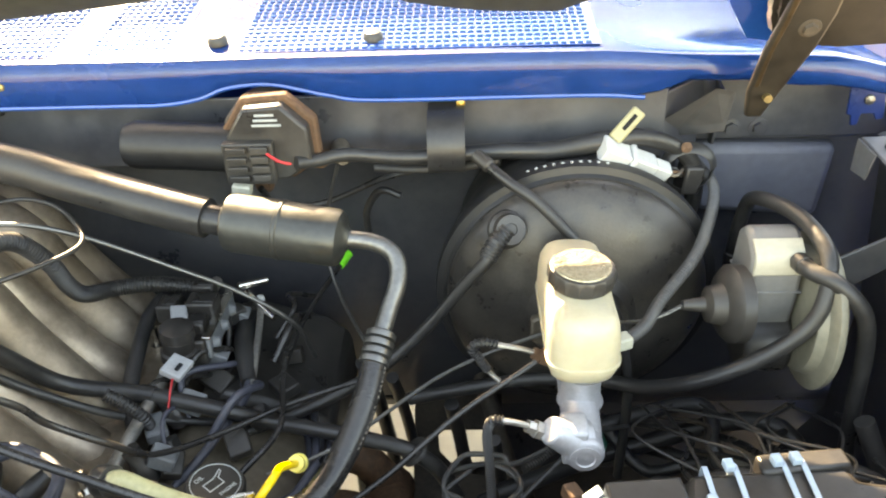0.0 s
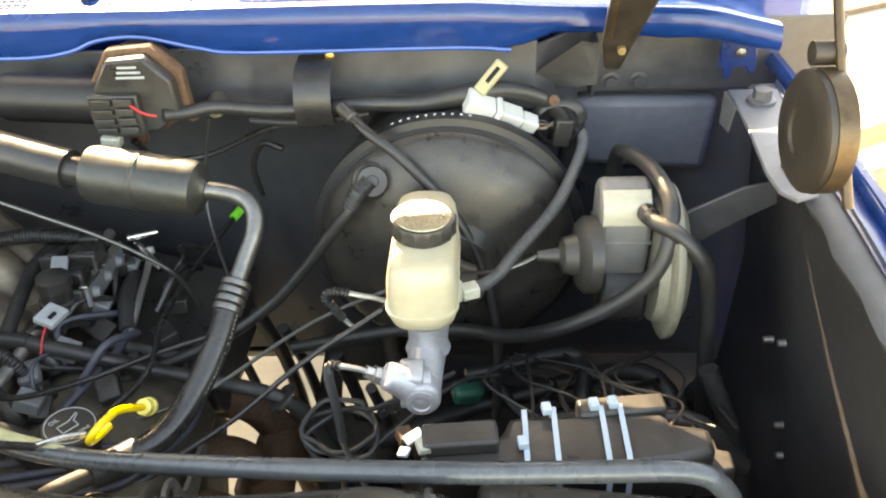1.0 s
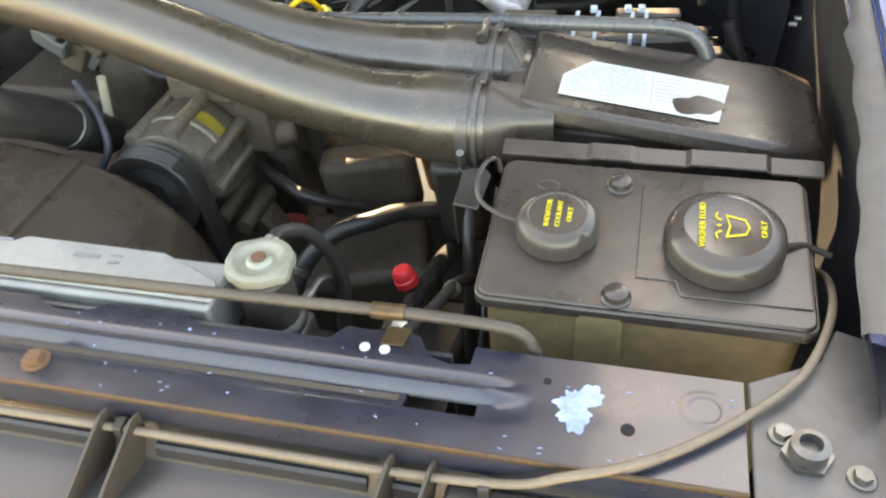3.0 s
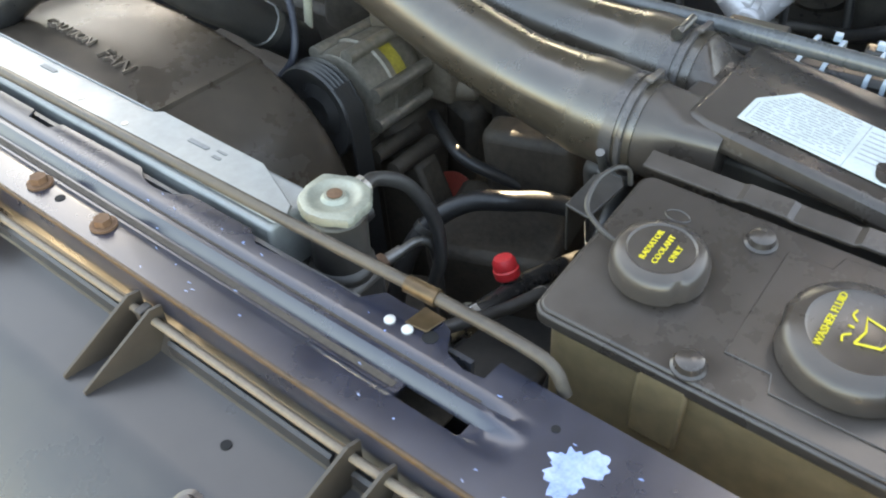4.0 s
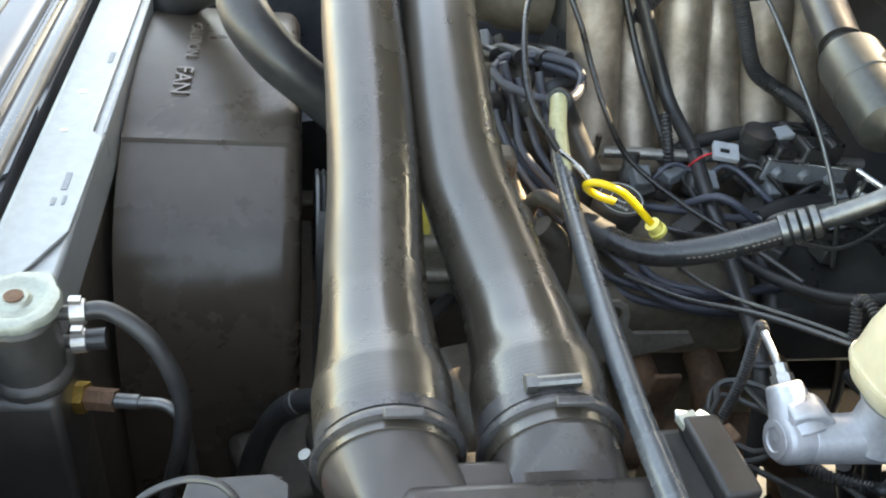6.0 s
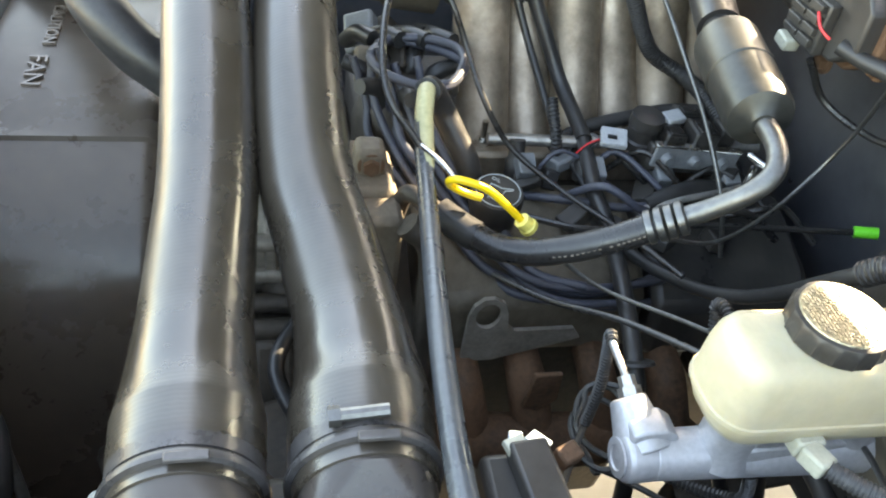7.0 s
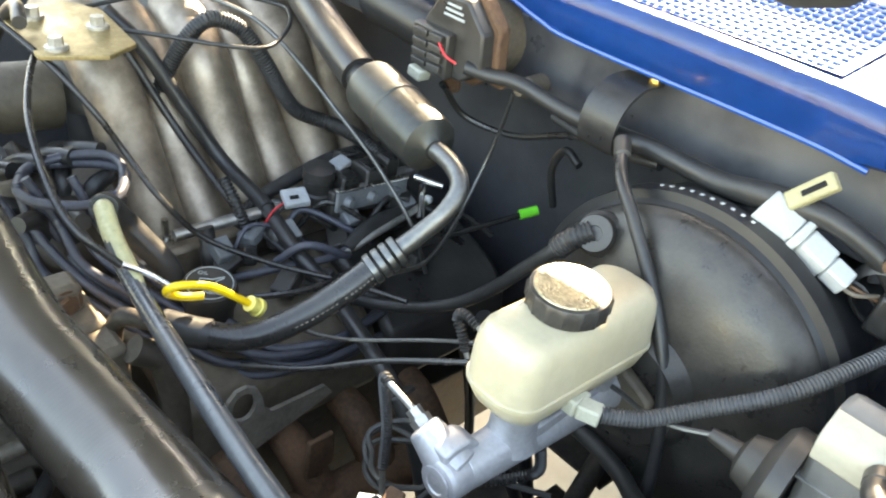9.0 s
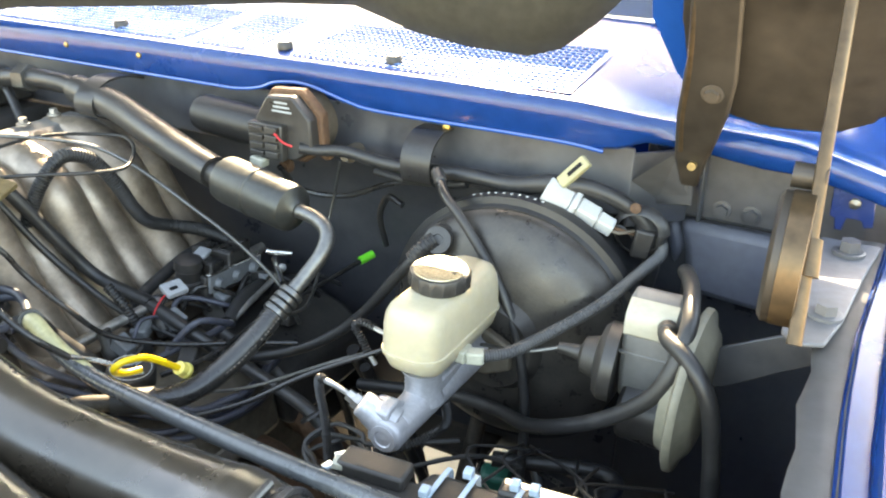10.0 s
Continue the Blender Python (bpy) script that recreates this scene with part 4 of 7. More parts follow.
bm = slab(B(), [(-0.016, -0.05), (0.016, -0.05), (0.02, -0.065), (0.12, -0.065), (0.12, 0.075), (0.02, 0.075), (0.016, 0.06), (-0.016, 0.06)], "z", 0.003, 0.0045)
bmesh.ops.transform(bm, matrix=top_m @ Matrix.Translation((0.01, 0, 0)), verts=bm.verts)
part("raised_field", bm, GREY_PLASTIC, RES, bevel=0.001)
bm = slab(B(), rounded(0.258, 0.160, 0.02), "z", 0.80, 1.054)
for v in bm.verts:
    v.co.x += 0.312
    v.co.y += 0.105
    if v.co.z > 1:
        v.co.z += (v.co.y - 0.105) * 0.116
    else:
        v.co.x = 0.312 + (v.co.x - 0.312) * 0.93
part("tank_body", bm, AMBER, RES, "aged translucent amber tank body", bevel=0.004)
bm = B()
box(bm, (0.262, 0.0195, 0.98), (0.30, 0.027, 1.047))
part("tank_divider", bm, AMBER, RES, "moulded step between the two tanks", bevel=0.003)


def res_cap(x, y, r, h, notch):
    bm = lathe(B(), (0, 0, 0), (0, 0, 1), [(r * 0.90, 0), (r, 0.004), (r, h * 0.55), (r * 0.96, h * 0.78), (r * 0.86, h * 0.93), (r * 0.70, h), (r * 0.66, h - 0.0012), (0, h - 0.0008)], 56)
    for v in bm.verts:
        a = math.degrees(math.atan2(v.co.y, v.co.x)) % 360
        if abs(a - notch) < 9 and v.co.xy.length > r * 0.85 and v.co.z < h * 0.9:
            v.co.x, v.co.y = v.co.x * 0.95, v.co.y * 0.95
    bmesh.ops.transform(bm, matrix=top_m @ Matrix.Translation((x, y, 0.003)), verts=bm.verts)
    return part("cap", bm, GREY_PLASTIC, RES, "dusty dark grey snap cap")


CAPA, CAPB = (-0.0755, -0.009), (0.0625, -0.008)
ca = res_cap(*CAPA, 0.0360, 0.026, 318)
cb = res_cap(*CAPB, 0.0490, 0.028, 185)


def cap_text(words, size, u, v, h, parent, turn=-90):
    text_mesh(words, size, top_m @ Matrix.Translation((u, v, h)) @ pose(0, 0, 0, 0, 0, turn), YELLOW_INK, parent, "lettering", "raised yellow lettering", 0.0006)


for i, w in enumerate(("RADIATOR", "COOLANT", "ONLY")):
    cap_text(w, 0.0064, CAPA[0] - 0.0075 + 0.0092 * i, CAPA[1], 0.0285, ca, 90)
cap_text("WASHER FLUID", 0.0074, CAPB[0] - 0.0195, CAPB[1], 0.0305, cb, 90)
cap_text("ONLY", 0.0068, CAPB[0] + 0.0285, CAPB[1], 0.0305, cb, 90)
# windscreen symbol on the washer cap
fan = [(-0.009, -0.012), (0.006, -0.008), (0.009, 0.0), (0.006, 0.008), (-0.009, 0.012), (-0.006, 0.0)]
SYM = top_m @ Matrix.Translation((CAPB[0] + 0.008, CAPB[1], 0.0308))
bm = hose(B(), [Vector((*fan[k % len(fan)], 0)) for k in range(len(fan) + 1)], 0.0009, 2, 5, smooth_path=False)
bmesh.ops.transform(bm, matrix=SYM, verts=bm.verts)
part("washer_symbol", bm, YELLOW_INK, cb, "raised yellow windscreen symbol")
for s in (-0.006, 0.0, 0.006):
    bm = hose(B(), [(-0.013, s, 0), (-0.017, s * 1.6, 0), (-0.016, s * 2.4, 0)], 0.0008, 3, 5)
    bmesh.ops.transform(bm, matrix=SYM, verts=bm.verts)
    part("spray_mark", bm, YELLOW_INK, cb, "raised yellow spray line")
for x, y in ((-0.026, 0.058), (-0.020, -0.073)):
    bm = B()
    lathe(bm, (0, 0, 0), (0, 0, 1), [(0.0125, 0), (0.0125, 0.0015), (0.0105, 0.003), (0.0095, 0.008), (0.006, 0.010), (0, 0.0105)], 20)
    bmesh.ops.transform(bm, matrix=top_m @ Matrix.Translation((x, y, 0.003)), verts=bm.verts)
    part("push_fastener", bm, GREY_PLASTIC, RES, "round plastic push fastener")
hose(bm := B(), [top_m @ Vector(p) for p in ((-0.108, -0.005, 0.010), (-0.128, -0.002, 0.014), (-0.146, 0.008, 0.020), (-0.151, 0.030, 0.026), (-0.146, 0.050, 0.028), (-0.139, 0.060, 0.022), (-0.136, 0.060, 0.008))], 0.0022, 8, 8)
part("cap_tether", bm, BLACK_PLASTIC, RES, "thin black plastic cap tether")
hose(bm := B(), [top_m @ Vector(p) for p in ((CAPB[0] + 0.05, CAPB[1] + 0.005, 0.008), (0.128, 0.004, 0.004), (0.15, 0.003, -0.004))], 0.0028, 6, 8)
part("cap_tether", bm, BLACK_PLASTIC, RES, "thin black plastic cap tether")
bm = hose(B(), [(-0.090 + 0.010 * math.cos(a), 0.052 + 0.006 * math.sin(a), 0.0032) for a in (2 * math.pi * k / 14 for k in range(15))], 0.0010, 1, 6, smooth_path=False)
bmesh.ops.transform(bm, matrix=top_m, verts=bm.verts)
part("moulded_mark", bm, GREY_PLASTIC, RES, "small raised oval mark")
# steel hold-down strip along the rear edge, with its bracket
bm = B()
zs = [0.0, 0.0, 0.0022, 0.0022, 0.0005, 0.0005, 0.003, 0.003, 0.0, 0.0]
xs = [-0.14, -0.06, -0.055, -0.02, -0.015, 0.03, 0.035, 0.10, 0.105, 0.15]
pts = [(x, 0.010 + z) for x, z in zip(xs, zs)] + [(x, 0.007 + z) for x, z in reversed(list(zip(xs, zs)))]
slab(bm, pts, "y", 0.088, 0.106)
for v in bm.verts:
    v.co.z += 0.2 * (v.co.y - 0.096) - 0.002
bmesh.ops.transform(bm, matrix=top_m, verts=bm.verts)
part("hold_down_strip", bm, GREY_PLASTIC, RES, "worn dark steel hold-down strip", smooth=False, bevel=0.0008)
bm = B()
slab(bm, [(0.136, 0.132), (0.160, 0.128), (0.163, 0.182), (0.156, 0.192), (0.142, 0.192), (0.134, 0.182)], "z", 1.055, 1.058)
slab(bm, [(0.134, 1.056), (0.188, 1.056), (0.182, 1.02), (0.142, 1.0)], "x", 0.1345, 0.1370)
part("tether_bracket", bm, BLACK_PLASTIC, RES, "small black steel bracket", bevel=0.001)

# ---- air filter box and intake tubes ----
AIR = thing("air_filter_box", (0.3, 0.33, 0.8), "dark grey plastic air filter box with a weathered label", "air filter box")
sl = -0.10   # fall of the lid towards the fender


def lid_z(x):
    return 1.100 + sl * (x - 0.21) if x > 0.19 else 1.102


bm = B()
lid_out = [(0.172, 0.252), (0.192, 0.246), (0.44, 0.232), (0.475, 0.25), (0.475, 0.38), (0.44, 0.402), (0.172, 0.412)]
lo = [bm.verts.new((x, y, lid_z(x) - 0.022)) for x, y in lid_out]
hi = [bm.verts.new((x + (0.3 - x) * 0.04, y + (0.33 - y) * 0.05, lid_z(x))) for x, y in lid_out]
bm.faces.new(hi), bm.faces.new(lo)
for i in range(len(lo)):
    j = (i + 1) % len(lo)
    bm.faces.new((lo[i], lo[j], hi[j], hi[i]))
part("lid", bm, GREY_PLASTIC, AIR, "dusty dark grey plastic lid", bevel=0.006)
bm = B()
slab(bm, [(0.19, 0.268), (0.435, 0.256), (0.46, 0.27), (0.46, 0.375), (0.43, 0.39), (0.19, 0.398)], "z", 0.80, 1.062)
part("lower_box", bm, BLACK_PLASTIC, AIR, "black lower half of the filter box", bevel=0.006)
bm = B()
box(bm, (0.158, 0.285, 1.035), (0.205, 0.322, 1.096))
part("duct_web", bm, GREY_PLASTIC, AIR, "flat web between the two inlet ducts", bevel=0.004)
T1C, T2C = (0.140, 0.252, 1.074), (0.138, 0.355, 1.078)
for (cx, cy, cz), ends in ((T1C, ((0.182, 0.264, 1.064, 0.072, 0.068), (0.215, 0.270, 1.058, 0.060, 0.072))), (T2C, ((0.170, 0.354, 1.066, 0.084, 0.064), (0.200, 0.350, 1.060, 0.086, 0.070)))):
    bm = B()
    rings = []
    for x in (cx - 0.015, cx + 0.014):
        rings.append([bm.verts.new((x, cy + 0.0415 * math.cos(a), cz + 0.0415 * math.sin(a))) for a in (2 * math.pi * (k + 0.5) / 32 for k in range(32))])
    for x, y, z, w, h in ends:
        rings.append([bm.verts.new((x, y + u, z + v)) for u, v in rounded(w, h, 0.016, 7)])
    for p, q in zip(rings[:-1], rings[1:]):
        for i in range(32):
            bm.faces.new((p[i], p[(i + 1) % 32], q[(i + 1) % 32], q[i]))
    bm.faces.new(rings[0]), bm.faces.new(rings[-1])
    part("inlet_duct", bm, GREY_PLASTIC, AIR, "plastic inlet duct, round to square")
# label with plain bars for its small print
LAB = [(0.215, 0.272), (0.216, 0.311), (0.243, 0.347), (0.384, 0.336), (0.372, 0.262)]
bm = B()
lo = [bm.verts.new((x, y, lid_z(x) + 0.0003)) for x, y in LAB]
hi = [bm.verts.new((x, y, lid_z(x) + 0.0009)) for x, y in LAB]
bm.faces.new(lo), bm.faces.new(hi)
for i in range(5):
    bm.faces.new((lo[i], lo[(i + 1) % 5], hi[(i + 1) % 5], hi[i]))
lab = part("label", bm, PAPER, AIR, "weathered pale label with unreadable small print", smooth=False)
bm = B()
random.seed(9)
for r in range(15):
    y = 0.2785 + r * 0.0043
    x = 0.224 + max(0, (y - 0.311)) * 0.75
    while x < 0.30:
        w = random.uniform(0.004, 0.016)
        e = min(x + w, 0.301)
        q = [bm.verts.new((px, py, lid_z(px) + 0.0011)) for px, py in ((x, y), (e, y), (e, y + 0.0016), (x, y + 0.0016))]
        bm.faces.new(q)
        x = e + random.uniform(0.0015, 0.004)
for r in range(7):
    y = 0.285 + r * 0.0075
    q = [bm.verts.new((px, py, lid_z(px) + 0.0011)) for px, py in ((0.31, y), (0.31 + random.uniform(0.02, 0.045), y), (0.33, y + 0.002), (0.31, y + 0.002))]
    bm.faces.new(q)
for a, b in (((0.305, 0.266), (0.308, 0.341)), ((0.220, 0.276), (0.221, 0.308)), ((0.221, 0.2745), (0.30, 0.271))):
    a, b = Vector((*a, lid_z(a[0]) + 0.0011)), Vector((*b, lid_z(b[0]) + 0.0011))
    n = (b - a).cross(Vector((0, 0, 1))).normalized() * 0.0005
    bm.faces.new([bm.verts.new(p) for p in (a - n, b - n, b + n, a + n)])
part("small_print", bm, INK, lab, "grey bars of small print", smooth=False, kind="stuff")
bm = B()
blob = []
for i in range(26):
    a = 2 * math.pi * i / 26
    r = 0.021 * (1 + 0.22 * math.sin(2 * a + 0.6) + 0.10 * math.sin(5 * a))
    x, y = 0.352 + r * 1.05 * math.cos(a), 0.287 + r * 0.95 * math.sin(a)
    blob.append(bm.verts.new((x, y, lid_z(x) + 0.0014)))
bm.faces.new(blob)
part("torn_patch", bm, GREY_PLASTIC, lab, "torn-off patch showing the grey lid", smooth=False)

TUBE1 = [(0.150, 0.252, 1.074), (0.135, 0.252, 1.074), (0.115, 0.252, 1.0745), (0.090, 0.252, 1.0755), (0.058, 0.252, 1.078), (0.01, 0.253, 1.084), (-0.05, 0.256, 1.096), (-0.11, 0.259, 1.113), (-0.19, 0.259, 1.142), (-0.30, 0.256, 1.180), (-0.41, 0.262, 1.196), (-0.50, 0.29, 1.180), (-0.56, 0.36, 1.14)]
TUBE2 = [(0.150, 0.355, 1.078), (0.135, 0.355, 1.078), (0.115, 0.356, 1.079), (0.090, 0.3575, 1.0795), (0.058, 0.3585, 1.0805), (0.005, 0.356, 1.084), (-0.06, 0.346, 1.095), (-0.12, 0.334, 1.114), (-0.22, 0.331, 1.148), (-0.32, 0.334, 1.173), (-0.40, 0.340, 1.178), (-0.47, 0.355, 1.155), (-0.53, 0.38, 1.11)]
R1 = [0.0438, 0.0440, 0.0462, 0.0468, 0.0425, 0.0388, 0.0385, 0.038, 0.038, 0.037, 0.037, 0.037, 0.037]
for pts, c, spin in ((TUBE1, T1C, 205), (TUBE2, T2C, 95)):
    t = thing("intake_tube", (pts[4][0], pts[4][1], 1.0), "bent glossy black rubber air intake tube with a dark clamp", "air hose", "intake tubes")
    part("tube", hose(B(), pts, R1, 12, 48), TUBE, t)
    part("tube_lip", lathe(B(), (c[0] - 0.003, c[1], c[2]), (1, 0, 0), [(0.0435, 0), (0.0478, 0.0006), (0.0486, 0.003), (0.0478, 0.0056), (0.0435, 0.006)], 56), CLAMP, t, "raised lip at the tube's mouth")
    cl = part("clamp_band", lathe(B(), (c[0] - 0.019, c[1], c[2]), (1, 0, 0), [(0.0440, 0), (0.0456, 0.0003), (0.0456, 0.0125), (0.0440, 0.0128)], 56), CLAMP, t, "dark satin steel clamp band")
    a = radians(spin)
    out, along = Vector((0, math.cos(a), math.sin(a))), Vector((0, -math.sin(a), math.cos(a)))
    s = Vector(c) + Vector((-0.012, 0, 0)) + out * 0.049
    part("clamp_screw", rod(rod(B(), s - along * 0.016, s + along * 0.012, 0.0042, seg=10), s + along * 0.012, s + along * 0.019, 0.0062, seg=6), DARK_STEEL, cl, "small worm screw of the clamp", smooth=False)
    part("lip_tab", obox(B(), Vector(c) + Vector((0.004, 0.004, 0.0488)), (0.006, 0.024, 0.004)), CLAMP, cl, "small moulded tab on the lip", bevel=0.001)

# ---- long black pipe across the bay ----
PIPE = thing("crossover_pipe", (0.0, 0.42, 1.0), "long thin black painted pipe with a rubber elbow", "pipe")
part("pipe", hose(B(), [(-0.262, 0.456, 1.112), (-0.246, 0.452, 1.117), (-0.222, 0.447, 1.108), (-0.19, 0.443, 1.094), (-0.142, 0.438, 1.088), (-0.063, 0.428, 1.093), (0.028, 0.416, 1.102), (0.10, 0.408, 1.108), (0.17, 0.403, 1.112), (0.26, 0.403, 1.113), (0.325, 0.405, 1.111), (0.352, 0.402, 1.100), (0.368, 0.395, 1.070), (0.375, 0.385, 1.02), (0.378, 0.38, 0.93)], 0.0085, 8, 14), PIPE_PAINT, PIPE)
# pale yellow sleeve paints sunlight onto the end of the grey pipe
part("sunlit_end", hose(B(), [(-0.258, 0.4555, 1.1135), (-0.246, 0.452, 1.117), (-0.222, 0.447, 1.108), (-0.200, 0.4455, 1.0990), (-0.178, 0.4440, 1.0935), (-0.160, 0.4415, 1.0905)], [0.0088, 0.0088, 0.0088, 0.0082, 0.0074, 0.0062], 6, 14), SUNLIT_PIPE, PIPE, "pale yellow end of the pipe, coloured as if sunlit")
part("elbow", hose(B(), [(-0.256, 0.455, 1.114), (-0.268, 0.462, 1.108), (-0.272, 0.476, 1.085), (-0.262, 0.490, 1.062), (-0.248, 0.505, 1.035), (-0.24, 0.515, 0.99)], 0.0128, 8, 14), RUBBER, PIPE, "black rubber elbow on the pipe end")

# ---- support brace rod and cables at the front ----
PROP = thing("hood_prop_rod", (-0.2, -0.04, 1.06), "thin dark hood prop rod lying clipped along the support", "prop rod")
part("rod", hose(B(), [(-0.80, -0.046, 1.076), (-0.40, -0.044, 1.080), (0.0, -0.042, 1.084), (0.124, -0.040, 1.085), (0.205, -0.036, 1.079), (0.228, -0.034, 1.070), (0.238, -0.034, 1.052)], 0.0048, 6, 12), ROD_PAINT, PROP)
part("sleeve", rod(B(), (0.112, -0.0405, 1.085), (0.138, -0.0395, 1.0845), 0.0066), BROWN_STEEL, PROP, "brown sleeve on the rod")
bm = B()
slab(bm, [(0.119, -0.0535), (0.137, -0.052), (0.140, -0.034), (0.121, -0.033)], "z", 1.0605, 1.062)
clip = part("rod_clip", bm, BROWN_STEEL, PROP, "brown steel rod clip", bevel=0.0005)
for x in (0.108, 0.124):
    part("rivet", lathe(B(), (x, -0.057, 1.0597), (0, 0, 1), [(0.0042, 0), (0.0042, 0.0014), (0.0025, 0.0022), (0, 0.0022)], 14), WHITE, clip, "bright aluminium rivet")
CAB = thing("hood_release_cable", (0.1, -0.145, 1.03), "brown sheathed hood release cable along the support", "cable")
part("cable", hose(B(), [(-0.6, -0.150, 1.035), (-0.25, -0.149, 1.036), (-0.05, -0.147, 1.036), (0.15, -0.146, 1.036), (0.235, -0.146, 1.044), (0.271, -0.1445, 1.060), (0.306, -0.135, 1.0665), (0.343, -0.114, 1.0665), (0.387, -0.078, 1.067), (0.426, -0.036, 1.070), (0.452, 0.030, 1.066), (0.462, 0.10, 1.04), (0.464, 0.17, 0.99)], 0.0034, 8, 10), CABLE_TAN, CAB)
for x in (-0.06, 0.218):
    bm = B()
    box(bm, (x - 0.004, -0.152, 1.030), (x + 0.004, -0.140, 1.042))
    part("cable_clip", bm, BLACK_PLASTIC, CAB, bevel=0.001)
LATCH = thing("hood_latch", (-0.35, -0.14, 1.0), "rusty brown hood latch in front of the support panel", "latch")
bm = B()
slab(bm, [(-0.43, 1.06), (-0.34, 1.065), (-0.29, 1.05), (-0.285, 1.0), (-0.43, 0.99)], "y", -0.150, -0.1395)
part("latch_plate", bm, RUST, LATCH, bevel=0.002)
bm = slab(B(), [(-0.54, -0.192), (-0.44, -0.178), (-0.355, -0.167), (-0.318, -0.158), (-0.296, -0.148), (-0.279, -0.139), (-0.279, -0.129), (-0.300, -0.1345), (-0.355, -0.1455), (-0.44, -0.157), (-0.54, -0.163)], "z", 0.0, 0.003)
for v in bm.verts:
    v.co.z += float(np.interp(v.co.x, [-0.54, -0.44, -0.355, -0.318, -0.296, -0.279], [1.052, 1.058, 1.060, 1.056, 1.044, 1.040]))
for y0, y1 in ((-0.185, -0.181), (-0.168, -0.164)):
    slab(bm, [(-0.53, 1.054), (-0.46, 1.060), (-0.38, 1.066), (-0.36, 1.060), (-0.53, 1.050)], "y", y0 + 0.008, y1 + 0.008)
part("latch_lever", bm, GOLD, LATCH, "bronze-brown latch lever")
hose(bm := B(), [(-0.32, -0.158, 1.04), (-0.29, -0.156, 1.036), (-0.255, -0.152, 1.036)], 0.005, 4, 8)
part("cable_end", bm, CABLE_TAN, LATCH)
bm = slab(B(), [(-0.42, 1.075), (-0.35, 1.078), (-0.315, 1.05), (-0.30, 1.012), (-0.312, 1.010), (-0.33, 1.04), (-0.36, 1.055), (-0.42, 1.055)], "y", -0.172, -0.166)
part("latch_hook", bm, BROWN_STEEL, LATCH, "brown steel hook plate", bevel=0.001)
bm = slab(B(), [(-0.175, 1.052), (-0.140, 1.055), (-0.140, 1.012), (-0.165, 1.005)], "x", -0.300, -0.296)
part("latch_cheek", bm, RUST, LATCH, "rusty side plate", bevel=0.001)
part("latch_spring", hose(B(), [(-0.40, -0.160, 1.03), (-0.36, -0.160, 1.028), (-0.325, -0.160, 1.026)], 0.005, 5, 8, ribs=0.002, pitch=0.004), DARK_STEEL, LATCH, "dark coil spring")

# ---- brake booster and master cylinder ----
BOOST = thing("brake_booster", (0.13, 0.80, 0.9), "large round black brake booster on the firewall", "brake booster")
BC = Vector((0.143, 0.868, 1.062))
bm = lathe(B(), BC, (0, -1, 0), [(0.12, -0.082), (0.13, -0.06), (0.135, 0), (0.143, 0.015), (0.149, 0.06), (0.1495, 0.068), (0.1565, 0.070), (0.1575, 0.078), (0.1565, 0.088), (0.149, 0.090), (0.146, 0.094)], 96)
part("rear_shell", bm, BOOSTER, BOOST, "black rear shell with crimped rim")
bm = lathe(B(), BC, (0, -1, 0), [(0.145, 0.088), (0.144, 0.098), (0.139, 0.106), (0.120, 0.120), (0.085, 0.132), (0.06, 0.136), (0.05, 0.150), (0.0, 0.150)], 96)
part("front_shell", bm, BOOSTER_FRONT, BOOST, "dusty satin black domed front shell")
bm = B()
for i in range(10):
    a = radians(80 + i * 3.4)
    c = BC + Vector((0.1578 * math.cos(a), -0.079, 0.1578 * math.sin(a)))
    obox(bm, c, (0.0028, 0.0032, 0.0006), 0, 90 - math.degrees(a), 0)
part("rim_crimps", bm, WHITE, BOOST, "bright edges of the crimped rim", smooth=False, kind="stuff")
vp = lathe(B(), (0.064, 0.754, 1.160), (0.2, -0.85, 0.45), [(0.021, 0), (0.020, 0.006), (0.0165, 0.009), (0.0165, 0.017), (0.0155, 0.0195), (0.0068, 0.0195), (0.0062, 0.018), (0, 0.018)], 32)
part("check_valve", vp, BLACK_PLASTIC, BOOST, "black vacuum check valve")
part("valve_sleeve", hose(B(), [(0.063, 0.741, 1.167), (0.052, 0.730, 1.157), (0.043, 0.724, 1.143)], 0.0098, 6, 14, ribs=0.0012, pitch=0.004), RUBBER, BOOST, "ribbed rubber sleeve on the check valve")
VAC = [(0.060, 0.738, 1.164), (0.045, 0.722, 1.145), (0.017, 0.722, 1.110), (-0.015, 0.720, 1.068), (-0.056, 0.714, 1.026), (-0.11, 0.70, 0.992), (-0.18, 0.675, 0.972), (-0.27, 0.635, 0.968), (-0.36, 0.60, 0.975), (-0.45, 0.57, 0.99)]
solo("vacuum_hose", hose(B(), VAC, 0.0066, 8, 12), RUBBER, "black rubber vacuum hose looping from the brake booster", "hose")

MC = thing("brake_master_cylinder", (0.125, 0.64, 1.0), "cast alloy brake master cylinder with a cream fluid reservoir", "master cylinder")
bm = B()
rod(bm, (0.124, 0.55, 1.058), (0.132, 0.735, 1.064), 0.0172, 0.0215, 28)
lathe(bm, (0.1235, 0.552, 1.058), (0, -1, 0), [(0.0170, 0), (0.0178, 0.004), (0.0178, 0.020), (0.0150, 0.023), (0, 0.0235)], 28)
slab(bm, [(0.531, 1.048), (0.533, 1.082), (0.540, 1.0855), (0.556, 1.0855), (0.566, 1.078), (0.578, 1.052), (0.560, 1.046)], "x", 0.104, 0.126)
rod(bm, (0.122, 0.548, 1.060), (0.092, 0.540, 1.0815), 0.0205, 0.0125, 20)
